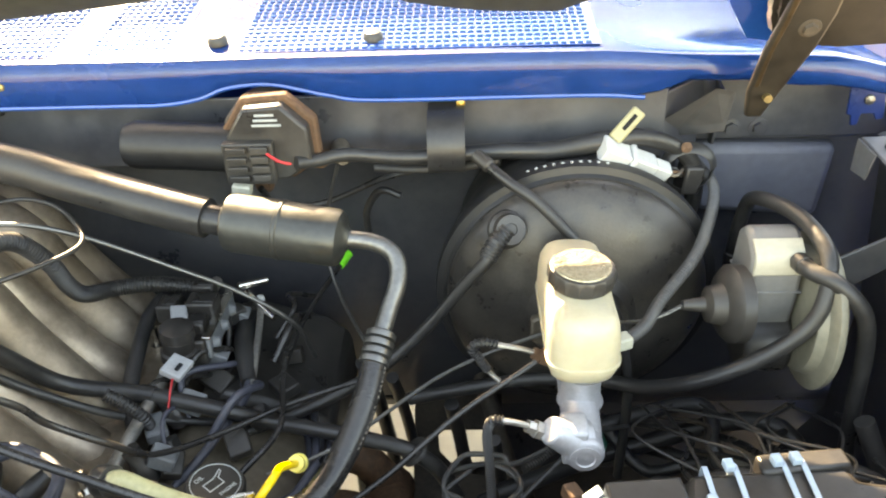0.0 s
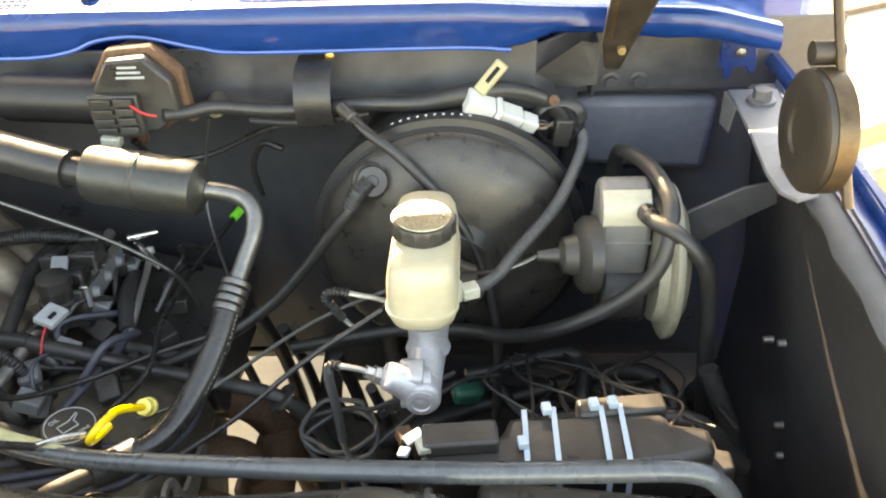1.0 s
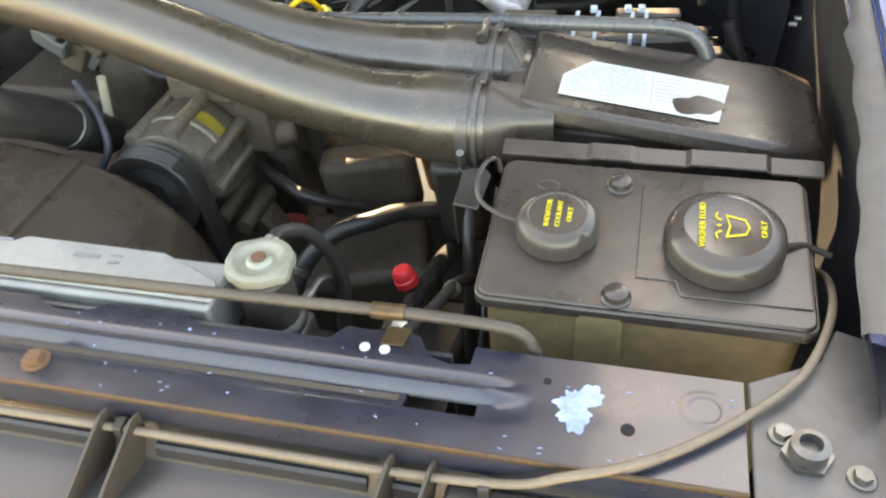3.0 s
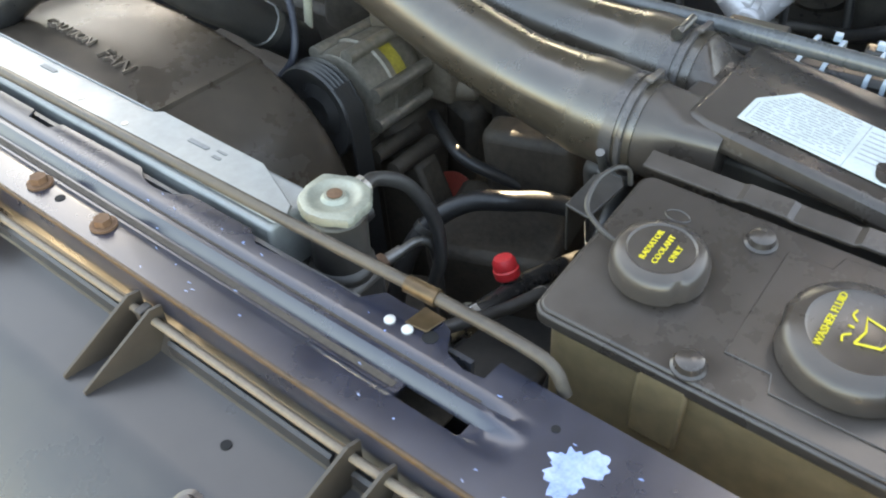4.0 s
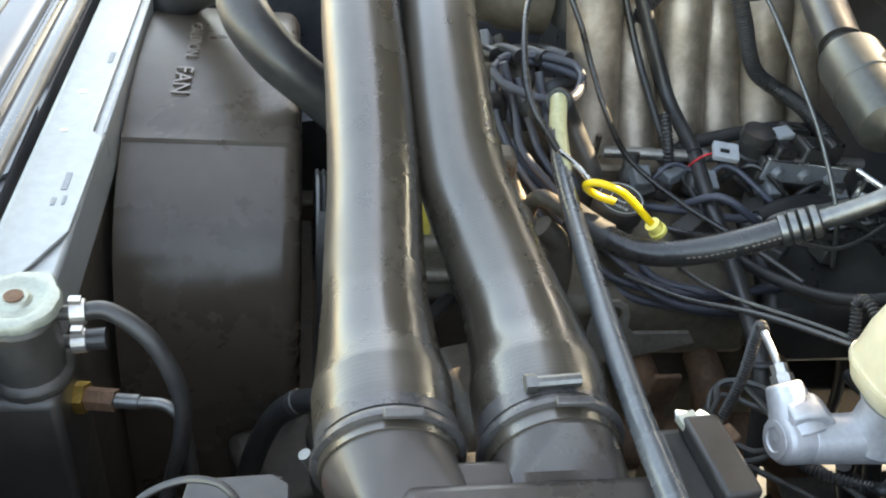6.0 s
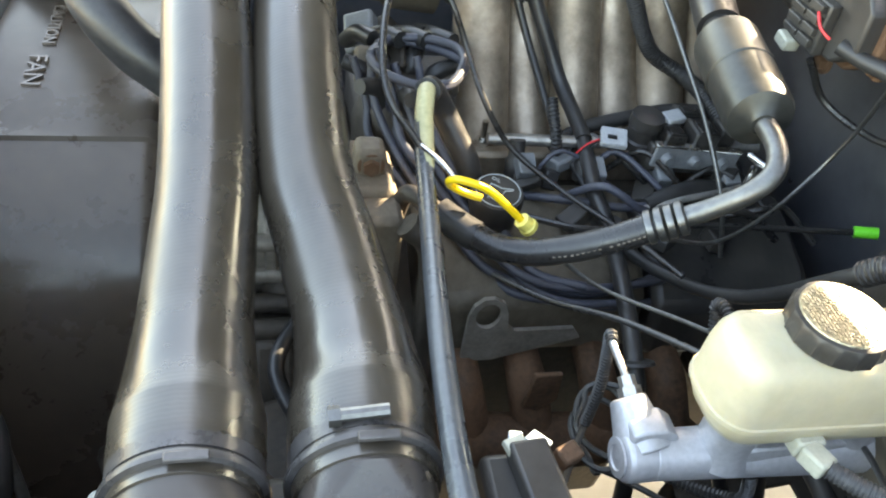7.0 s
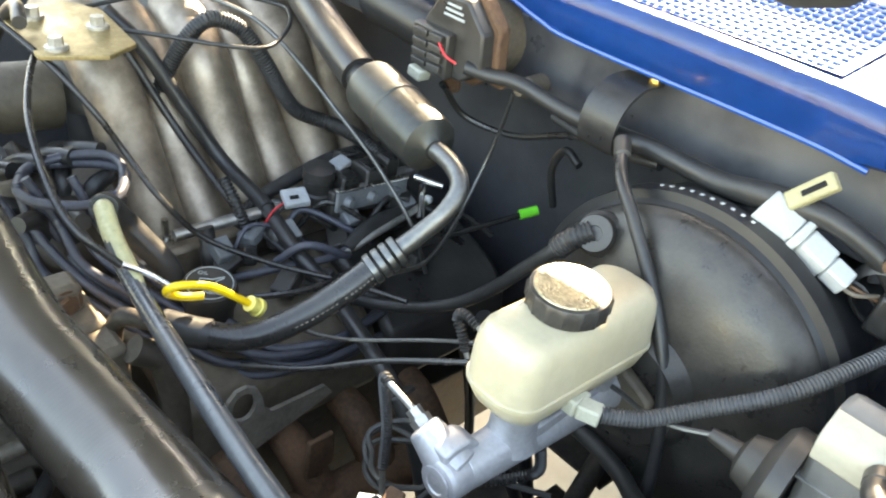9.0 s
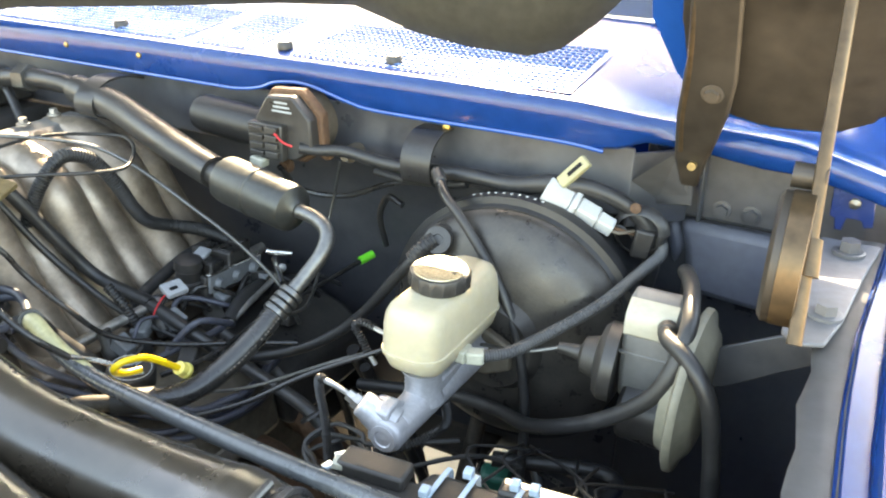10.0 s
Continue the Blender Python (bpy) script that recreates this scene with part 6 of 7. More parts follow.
cable("kickdown_cable", [(-0.178, 0.436, 1.105), (-0.195, 0.408, 1.142), (-0.241, 0.406, 1.169), (-0.32, 0.424, 1.190), (-0.40, 0.46, 1.205), (-0.46, 0.50, 1.20)], 0.0034, RUBBER_GLOSS, "thin black control cable arching past the dipstick")
cable("throttle_cable", [(-0.43, 0.44, 1.235), (-0.37, 0.465, 1.205), (-0.335, 0.488, 1.165), (-0.325, 0.505, 1.128), (-0.290, 0.522, 1.088), (-0.272, 0.556, 1.040), (-0.23, 0.61, 1.012), (-0.17, 0.66, 1.005), (-0.10, 0.69, 1.01)], 0.0032, RUBBER_GLOSS, "thin black throttle cable crossing the manifold")
hh = cable("heater_hose", [(-0.478, 0.560, 1.214), (-0.452, 0.585, 1.180), (-0.425, 0.618, 1.110), (-0.392, 0.645, 1.050), (-0.32, 0.652, 1.030), (-0.235, 0.645, 1.012), (-0.188, 0.655, 0.985), (-0.10, 0.642, 0.975), (-0.035, 0.630, 0.962), (0.00, 0.632, 0.91), (0.02, 0.64, 0.80), (0.02, 0.66, 0.6)], 0.0088, RUBBER, "black hose draped over the manifold", "hose")
part("sleeve", hose(B(), [(-0.320, 0.652, 1.030), (-0.305, 0.651, 1.0275)], 0.0099, 3, 12), RUBBER, hh, "short black sleeve")
bm = lathe(B(), (-0.038, 0.631, 0.966), (0.6, 0.0, -0.75), [(0.009, 0), (0.017, 0.001), (0.018, 0.004), (0.009, 0.005)], 24)
solo("hose_grommet", bm, RUBBER, "round black rubber grommet on the hose", "grommet")
cable("vent_hose", [(-0.482, 0.550, 1.212), (-0.458, 0.572, 1.170), (-0.430, 0.598, 1.105), (-0.392, 0.615, 1.060), (-0.33, 0.632, 1.016), (-0.24, 0.66, 0.98)], 0.0045, RUBBER, "thin black hose beside the manifold runners", "hose")
gc = thing("green_tipped_cable", (-0.15, 0.75, 1.0), "thin black cable with a bright green end", "cable")
part("cable", hose(B(), [(-0.20, 0.56, 1.005), (-0.17, 0.62, 1.012), (-0.185, 0.72, 1.004), (-0.175, 0.82, 1.006), (-0.142, 0.898, 1.026)], 0.0034, 8, 8), RUBBER_GLOSS, gc)
part("cable_tip", rod(B(), (-0.143, 0.897, 1.026), (-0.133, 0.917, 1.0315), 0.0062, seg=10), GREEN, gc, "bright green plastic tip")
cable("ground_wire", [(-0.118, 0.822, 1.205), (-0.135, 0.828, 1.15), (-0.14, 0.812, 1.10), (-0.12, 0.765, 1.068), (-0.09, 0.70, 1.062), (-0.068, 0.635, 1.085)], 0.0020, DARK_STEEL, "thin bare ground wire from the firewall")
cable("vacuum_line", [(-0.10, 0.50, 1.02), (-0.05, 0.535, 1.035), (0.01, 0.57, 1.07), (0.085, 0.605, 1.105)], 0.0027, RUBBER_GLOSS, "thin black line to the master cylinder")
cable("corrugated_loom", [(-0.455, 0.600, 1.120), (-0.440, 0.622, 1.172), (-0.430, 0.645, 1.202), (-0.426, 0.665, 1.206), (-0.417, 0.690, 1.192), (-0.406, 0.712, 1.154), (-0.409, 0.737, 1.110), (-0.405, 0.758, 1.083), (-0.385, 0.790, 1.069), (-0.345, 0.802, 1.066), (-0.29, 0.815, 1.05)], 0.0092, RUBBER, "corrugated black loom arching over the manifold", ribs=0.0013, pitch=0.0036)
cable("cable_loop", [(-0.490, 0.530, 1.214), (-0.498, 0.610, 1.217), (-0.494, 0.690, 1.215), (-0.456, 0.758, 1.203), (-0.408, 0.746, 1.206), (-0.372, 0.718, 1.202), (-0.348, 0.678, 1.198), (-0.366, 0.635, 1.201), (-0.412, 0.580, 1.206), (-0.455, 0.540, 1.204)], 0.0024, RUBBER, "thin black cable looped over the plenum")
cable("steel_cable", [(-0.66, 0.52, 1.226), (-0.56, 0.60, 1.228), (-0.455, 0.685, 1.214), (-0.385, 0.715, 1.190), (-0.285, 0.735, 1.130), (-0.225, 0.745, 1.090), (-0.175, 0.755, 1.040), (-0.16, 0.77, 0.98)], 0.0026, DARK_STEEL, "thin steel cable over the manifold")
st = thing("steel_vacuum_tube", (-0.22, 0.8, 0.95), "short pale steel tube with a rounded tip", "pipe")
part("tube", hose(B(), [(-0.232, 0.828, 1.020), (-0.226, 0.79, 1.015), (-0.221, 0.74, 1.008), (-0.218, 0.693, 0.998)], 0.0042, 6, 10), STEEL, st)
part("tip", lathe(B(), (-0.2325, 0.829, 1.018), (-0.2, 0.3, 1), [(0.005, 0), (0.0065, 0.003), (0.0055, 0.008), (0, 0.010)], 14), WHITE, st, "white rounded tip")
random.seed(21)
WIRE = [(-0.375, 0.415, 1.09), (-0.355, 0.424, 1.045), (-0.325, 0.437, 1.015), (-0.275, 0.462, 0.998), (-0.215, 0.49, 0.982), (-0.172, 0.525, 0.962), (-0.155, 0.575, 0.950), (-0.15, 0.64, 0.945), (-0.17, 0.72, 0.94)]
for k, (dx, dy, dz, cut) in enumerate(((0, 0, 0, 9), (0.010, 0.012, 0.008, 9), (-0.012, -0.014, -0.012, 8), (0.016, 0.03, 0.0, 8), (0.006, 0.02, -0.018, 9), (0.018, 0.045, 0.010, 7))):
    pts = [(x + dx + random.uniform(-0.005, 0.005), y + dy + random.uniform(-0.006, 0.006), z + dz + random.uniform(-0.005, 0.005)) for x, y, z in WIRE[:cut]]
    w = solo("spark_plug_wire", hose(B(), pts, 0.0046, 8, 10), BLUE_WIRE, "blue-grey spark plug wire", "wire", "spark plug wires")
DIST = thing("distributor", (-0.39, 0.46, 0.9), "dark distributor with boots and looped blue-grey wires", "distributor")
part("distributor_cap", lathe(B(), (-0.395, 0.455, 0.95), (0.1, 0, 1), [(0.05, 0), (0.052, 0.05), (0.045, 0.08), (0.03, 0.095), (0, 0.097)], 28), RUST_DARK, DIST)
for k in range(7):
    a = 2 * math.pi * k / 7
    b0 = Vector((-0.385 + 0.032 * math.cos(a), 0.455 + 0.032 * math.sin(a), 1.03))
    part("boot", hose(B(), [b0, b0 + Vector((0.008 * math.cos(a), 0.008 * math.sin(a), 0.026)), b0 + Vector((0.034 * math.cos(a), 0.034 * math.sin(a), 0.036))], [0.010, 0.0105, 0.0085], 4, 12), RUBBER, DIST, "black rubber boot")
pts = [(-0.372 + (0.052 + 0.004 * math.sin(i)) * math.cos(2 * math.pi * i / 12), 0.468 + (0.050 + 0.003 * math.cos(i * 2)) * math.sin(2 * math.pi * i / 12), 1.078 + 0.0005 * i + 0.003 * math.sin(i * 0.9)) for i in range(21)]
part("wire_loop", hose(B(), pts, 0.0050, 4, 10), BLUE_WIRE, DIST, "looped blue-grey wire")
for k in range(4):
    y = 0.40 + 0.03 * k
    part("cable_boot", hose(B(), [(-0.46 - 0.01 * k, y, 1.06), (-0.44, y + 0.01, 1.08), (-0.415, y + 0.025, 1.085)], 0.010, 4, 10), RUBBER, DIST, "black rubber boot")
# throttle linkage plate
TH = thing("throttle_linkage", (-0.42, 0.5, 1.2), "brown and brass-coloured throttle linkage plate on the manifold", "linkage")
bm = slab(B(), [(-0.50, 0.46), (-0.37, 0.455), (-0.345, 0.51), (-0.365, 0.545), (-0.47, 0.555), (-0.52, 0.53)], "z", 1.212, 1.217)
part("plate", bm, GOLD, TH, "yellow passivated linkage plate", bevel=0.001)
for x, y in ((-0.38, 0.475), (-0.42, 0.53), (-0.47, 0.485)):
    bolt(TH, (x, y, 1.217), (0, 0, 1), 0.007, 0.012, STEEL)
bm = hose(B(), [(-0.52, 0.44, 1.15), (-0.49, 0.46, 1.21), (-0.45, 0.465, 1.238), (-0.41, 0.455, 1.235)], 0.007, 5, 10)
part("lever", bm, BLACK_PLASTIC, TH, "black cable end lever")
bm = lathe(B(), (-0.56, 0.46, 1.10), (0, -1, 0.1), [(0.040, -0.06), (0.040, 0.0), (0.034, 0.008), (0.034, 0.03), (0.028, 0.04), (0, 0.04)], 28)
part("throttle_body", bm, COVER, TH, "dirty cast throttle body")
for i in range(9):
    y = random.uniform(0.40, 0.50)
    x = random.uniform(-0.50, -0.38)
    part("cast_lump", obox(B(), (x, y, random.uniform(0.98, 1.08)), (random.uniform(0.02, 0.05), random.uniform(0.02, 0.04), random.uniform(0.02, 0.05)), random.uniform(0, 60), random.uniform(0, 60), 0), random.choice((RUST_DARK, TANCAST, GREY_CON)), TH, "dirty fitting", bevel=0.004)

# sensor and solenoid cluster behind the rail
SOL = thing("solenoid_cluster", (-0.27, 0.77, 0.98), "grey and black solenoid valves with coloured wires", "solenoid")
part("knob", lathe(B(), (-0.296, 0.712, 1.030), (0.1, 0, 1), [(0.020, 0), (0.020, 0.010), (0.017, 0.012), (0.017, 0.026), (0.019, 0.028), (0.018, 0.040), (0, 0.042)], 24), BLACK_PLASTIC, SOL, "round black sensor cap")
MODR = dict(rx=-5, ry=0, rz=0)
plate = part("valve_plate", obox(B(), (-0.264, 0.768, 1.032), (0.005, 0.104, 0.027), **MODR), GREY_CON, SOL, "grey steel plate in front of the valves", bevel=0.002)
part("plate_edge", obox(B(), (-0.2645, 0.768, 1.0465), (0.010, 0.106, 0.003), **MODR), BRIGHT, plate, "bright bent edge of the plate", bevel=0.0008)
for k in range(3):
    part("boss", rod(B(), (-0.262, 0.732 + 0.034 * k, 1.034 - 0.003 * k), (-0.255, 0.733 + 0.034 * k, 1.034 - 0.003 * k), 0.008, 0.005, 14), GREY_CON, plate)
part("valve_block", obox(B(), (-0.287, 0.765, 1.026), (0.040, 0.104, 0.034), **MODR), BLACK_PLASTIC, SOL, "black valve block", bevel=0.003)
for c, s in (((-0.286, 0.743, 1.050), (0.030, 0.026, 0.016)), ((-0.284, 0.777, 1.052), (0.034, 0.030, 0.020)), ((-0.290, 0.808, 1.050), (0.026, 0.020, 0.024)), ((-0.322, 0.775, 1.050), (0.024, 0.032, 0.022))):
    vb = part("valve_body", obox(B(), c, s, **MODR), BLACK_PLASTIC, SOL, bevel=0.003)
    part("cover_lip", obox(B(), (c[0] + 0.004, c[1], c[2] + s[2] * 0.5), (s[0] * 0.72, s[1] * 0.7, 0.004), **MODR), RUBBER_GLOSS, vb, bevel=0.001)
part("white_plug", obox(B(), (-0.301, 0.747, 1.062), (0.018, 0.026, 0.008), 0, 12, 20), WHITE_GREY, SOL, "pale grey plug", bevel=0.002)
part("flat_connector", obox(B(), (-0.286, 0.676, 1.044), (0.024, 0.029, 0.008), 0, 18, -15), WHITE_GREY, SOL, "pale grey flat connector", bevel=0.0015)
part("connector_slot", obox(B(), (-0.282, 0.672, 1.0482), (0.004, 0.010, 0.002), 0, 18, -15), HOLE, SOL, smooth=False)
part("boot", hose(B(), [(-0.222, 0.702, 1.000), (-0.232, 0.735, 1.006), (-0.240, 0.765, 1.006), (-0.246, 0.80, 1.000)], [0.0085, 0.0115, 0.0125, 0.0135], 5, 14), RUBBER, SOL, "black rubber spark plug boot")
part("plug_wire", hose(B(), [(-0.222, 0.704, 1.0), (-0.222, 0.675, 0.998), (-0.235, 0.635, 0.996), (-0.25, 0.60, 0.99), (-0.27, 0.57, 0.98)], 0.0048, 6, 10), BLUE_WIRE, SOL, "blue-grey plug wire")
part("loom_sleeve", hose(B(), [(-0.32, 0.62, 1.01), (-0.335, 0.66, 1.024), (-0.342, 0.71, 1.034), (-0.345, 0.77, 1.044), (-0.33, 0.83, 1.05)], 0.0085, 6, 12), RUBBER, SOL, "black taped loom")
for k, m in enumerate((RED, RUBBER, RUBBER, YELLOW, RUBBER)):
    x0, y0 = (-0.298, 0.660 + 0.006 * k) if k < 3 else (-0.318, 0.74 + 0.006 * k)
    part("wire", hose(B(), [(x0 + 0.012, y0, 1.042), (x0 + 0.012, y0 - 0.012, 1.036), (x0 + 0.010, y0 - 0.022, 1.022)], 0.0011, 5, 6), m, SOL)
for a, b in (((-0.255, 0.825, 1.045), (-0.225, 0.845, 1.040)), ((-0.250, 0.835, 1.030), (-0.21, 0.80, 1.015))):
    part("nipple", rod(B(), a, b, 0.0045), BRIGHT, SOL, "bright steel nipple")
part("loom", hose(B(), [(-0.335, 0.615, 1.062), (-0.322, 0.616, 1.05), (-0.308, 0.619, 1.03), (-0.305, 0.624, 1.010)], 0.0062, 6, 10, ribs=0.0014, pitch=0.004), RUBBER, SOL, "corrugated loom elbow")
part("plug_socket", obox(B(), (-0.303, 0.630, 1.002), (0.022, 0.030, 0.016), 8, 0, 25), GREY_CON, SOL, "blue-grey socket at the loom's end", bevel=0.003)
for k in range(11):
    x, y = random.uniform(-0.33, -0.17), random.uniform(0.56, 0.86)
    part("plug", obox(B(), (x, y, random.uniform(0.975, 1.015)), (random.uniform(0.012, 0.03), random.uniform(0.015, 0.04), random.uniform(0.012, 0.022)), random.uniform(-25, 25), random.uniform(-25, 25), random.uniform(0, 90)), random.choice((BLACK_PLASTIC, BLACK_PLASTIC, RUBBER)), SOL, "dark plug", bevel=0.002)
for k in range(12):
    x, y = random.uniform(-0.33, -0.2), random.uniform(0.58, 0.8)
    cable("engine_wire", [(x, y, 0.995), (x + random.uniform(-0.02, 0.03), y + 0.03, 1.02 + random.uniform(0, 0.015)), (x + random.uniform(-0.02, 0.05), y + 0.07, 1.01), (x + random.uniform(0, 0.06), y + 0.10, 0.985)], random.uniform(0.002, 0.0045), random.choice((RUBBER, RUBBER_GLOSS, BLUE_WIRE)), "short dark wire in the loom over the engine", "wire")

# ---- air conditioning line ----
AC = thing("air_conditioning_line", (-0.1, 0.65, 1.0), "black rubber refrigerant hose with metal muffler canister", "hose")
part("hose", hose(B(), [(-0.140, 0.474, 1.043), (-0.115, 0.500, 1.041), (-0.098, 0.530, 1.047), (-0.083, 0.560, 1.064), (-0.072, 0.590, 1.084), (-0.066, 0.618, 1.102)], 0.0125, 8, 18), RUBBER_GLOSS, AC)
bm = B()
HP = [Vector(p) for p in ((-0.098, 0.530, 1.047), (-0.083, 0.560, 1.064), (-0.072, 0.590, 1.084), (-0.066, 0.618, 1.102))]
for k in range(18):
    if k == 9:
        continue
    s = 0.62 + 2.2 * k / 17
    i = min(int(s), 2)
    d = (HP[i + 1] - HP[i]).normalized()
    n = Vector((0.75, -0.3, 0.1))
    n = (n - d * n.dot(d)).normalized()
    q = HP[i].lerp(HP[i + 1], s - i) + n * 0.0122
    rod(bm, q - d * 0.0012, q + d * 0.0012, 0.0011, seg=5)
part("print", bm, CABLE_TAN, AC, "faded pale print on the hose", kind="stuff")
part("end_sleeve", hose(B(), [(-0.158, 0.458, 1.046), (-0.140, 0.474, 1.043), (-0.128, 0.487, 1.041)], 0.0142, 4, 18), RUBBER, AC, "black sleeve")
part("metal_end", hose(B(), [(-0.205, 0.428, 1.00), (-0.200, 0.432, 1.03), (-0.185, 0.438, 1.045), (-0.155, 0.460, 1.045)], 0.0085, 6, 14), RUST_DARK, AC)
for k in range(4):
    c = Vector((-0.0685, 0.609, 1.0965)).lerp(Vector((-0.0585, 0.645, 1.120)), 0.06 + k * 0.195)
    d = Vector((0.010, 0.036, 0.0235)).normalized()
    part("crimp_ring", lathe(B(), c, d, [(0.0120, 0), (0.0146, 0.0012), (0.0148, 0.0035), (0.0146, 0.0066), (0.0122, 0.0082)], 28), DARK_STEEL, AC, "crimped steel ferrule ring")
part("metal_pipe", hose(B(), [(-0.062, 0.634, 1.113), (-0.054, 0.655, 1.130), (-0.045, 0.675, 1.152), (-0.049, 0.691, 1.170), (-0.070, 0.698, 1.181), (-0.105, 0.699, 1.186)], 0.0088, 8, 16), DARK_STEEL, AC, "dull metal pipe bend")
CA, CBv = Vector((-0.098, 0.698, 1.1855)), Vector((-0.218, 0.717, 1.197))
part("canister", lathe(B(), CA, CBv - CA, [(0.010, -0.006), (0.013, -0.003), (0.022, 0.0005), (0.0270, 0.003), (0.0288, 0.008), (0.0292, 0.060), (0.0305, 0.0612), (0.0305, 0.0645), (0.0296, 0.0655), (0.0296, 0.110), (0.0280, 0.117), (0.022, 0.1205), (0.013, 0.121)], 56), CANISTER, AC, "satin dark metal muffler canister")
part("neck", hose(B(), [(-0.214, 0.7165, 1.1965), (-0.24, 0.720, 1.2)], 0.0155, 3, 20), RUBBER, AC, "black neck of the canister")
part("large_hose", hose(B(), [(-0.236, 0.7195, 1.1995), (-0.30, 0.735, 1.210), (-0.38, 0.757, 1.223), (-0.46, 0.780, 1.236), (-0.56, 0.797, 1.246)], [0.0205, 0.021, 0.021, 0.021, 0.021], 8, 22), RUBBER, AC, "thick black hose")
part("far_pipe", hose(B(), [(-0.555, 0.796, 1.2455), (-0.60, 0.80, 1.25), (-0.68, 0.80, 1.248), (-0.78, 0.79, 1.235), (-0.90, 0.78, 1.21)], 0.0145, 6, 16), RUBBER, AC, "black end pipe")
part("far_fitting", rod(B(), (-0.66, 0.80, 1.249), (-0.685, 0.80, 1.247), 0.021, seg=6), DARK_STEEL, AC, "dull pipe union", smooth=False)
part("far_fitting", rod(B(), (-0.72, 0.797, 1.243), (-0.735, 0.795, 1.241), 0.019), DARK_STEEL, AC, "dull pipe union", smooth=False)
bm = band(B(), [(0.862, 1.258), (0.83, 1.266), (0.795, 1.265), (0.768, 1.248), (0.766, 1.225), (0.79, 1.212)], -0.528, -0.492)
solo("hose_strap", bm, RUBBER, "black strap holding the thick hose to the cowl", "strap")

# ---- wiper motor, harness and connectors on the firewall ----
WIP = thing("wiper_motor", (-0.2, 0.82, 1.2), "wiper motor with grey plastic cover and corroded housing", "wiper motor")
part("gear_housing", lathe(B(), (-0.196, 0.868, 1.236), (0, -1, 0.05), [(0.044, 0), (0.044, 0.040), (0.040, 0.050), (0, 0.052)], 36), TANCAST, WIP, "corroded cast gear housing")
part("motor_can", lathe(B(), (-0.225, 0.815, 1.232), (-1, 0, 0.06), [(0.026, 0), (0.026, 0.105), (0.022, 0.116), (0, 0.118)], 32), BOOSTER, WIP, "dull dark round motor can")
bm = slab(B(), [(-0.225, 1.205), (-0.225, 1.255), (-0.205, 1.285), (-0.165, 1.288), (-0.14, 1.262), (-0.138, 1.225), (-0.165, 1.205)], "y", 0.790, 0.815)
part("seal_ring", slab(B(), [(-0.232, 1.200), (-0.232, 1.258), (-0.209, 1.291), (-0.162, 1.294), (-0.133, 1.266), (-0.131, 1.222), (-0.163, 1.199)], "y", 0.806, 0.822), RUST, WIP, "rusty rim round the cover", bevel=0.003)
cov = part("cover", bm, BLACK_PLASTIC, WIP, "grey plastic cover with ribs", bevel=0.003)
part("connector_block", box(B(), (-0.229, 0.779, 1.205), (-0.176, 0.7905, 1.252)), BLACK_PLASTIC, cov, "dark connector block on the cover", bevel=0.002)
for k in range(4):
    part("cover_rib", box(B(), (-0.224, 0.774, 1.211 + k * 0.0105), (-0.203, 0.779, 1.217 + k * 0.0105)), BLACK_PLASTIC, cov, bevel=0.001)
    part("cover_rib", box(B(), (-0.199, 0.773, 1.211 + k * 0.0105), (-0.180, 0.779, 1.2185 + k * 0.0105)), BLACK_PLASTIC, cov, bevel=0.001)
for k in range(3):
    part("print_bar", box(B(), (-0.196 + 0.002 * k, 0.7885, 1.2665 + k * 0.0055), (-0.166 - 0.003 * k, 0.7895, 1.2690 + k * 0.0055)), INK, cov, "faded moulded lettering", smooth=False)
part("plug", obox(B(), (-0.214, 0.779, 1.201), (0.020, 0.016, 0.012), 0, 8, 0), SENSOR, WIP, "pale connector plug", bevel=0.002)
part("red_wire", hose(B(), [(-0.181, 0.772, 1.244), (-0.168, 0.770, 1.236), (-0.158, 0.776, 1.230)], 0.0014, 4, 6), RED, WIP, "short red wire")
for c in ((-0.237, 0.818, 1.245), (-0.136, 0.820, 1.215), (-0.20, 0.818, 1.187)):
    bolt(WIP, c, (0, -1, 0), 0.007, 0.010, RUST)
HAR = thing("firewall_harness", (0.05, 0.82, 1.2), "taped black wiring harness strapped along the firewall", "wiring harness")
part("taped_loom", hose(B(), [(-0.155, 0.786, 1.226), (-0.135, 0.80, 1.222), (-0.105, 0.813, 1.222), (-0.05, 0.82, 1.214), (0.0, 0.822, 1.214), (0.06, 0.822, 1.218), (0.12, 0.826, 1.216), (0.165, 0.822, 1.226), (0.21, 0.828, 1.228), (0.25, 0.838, 1.212), (0.275, 0.845, 1.185), (0.282, 0.85, 1.14), (0.27, 0.86, 1.08)], [0.007, 0.007, 0.0075, 0.008, 0.009, 0.009, 0.010, 0.012, 0.0095, 0.009, 0.010, 0.010, 0.010], 8, 14), RUBBER, HAR)
part("second_loom", hose(B(), [(-0.08, 0.845, 1.19), (-0.03, 0.838, 1.19), (0.02, 0.832, 1.196), (0.06, 0.826, 1.205)], 0.005, 6, 10), RUBBER, HAR)
part("wire_tail", hose(B(), [(-0.20, 0.80, 1.19), (-0.19, 0.83, 1.15), (-0.14, 0.86, 1.14), (-0.07, 0.86, 1.17), (0.0, 0.85, 1.19)], 0.0038, 6, 8), RUBBER_GLOSS, HAR)
bm = band(B(), [(0.862, 1.258), (0.835, 1.258), (0.812, 1.246), (0.803, 1.225), (0.808, 1.203), (0.83, 1.195)], -0.018, 0.022)
part("strap", bm, RUBBER, HAR, "wide black holding strap")
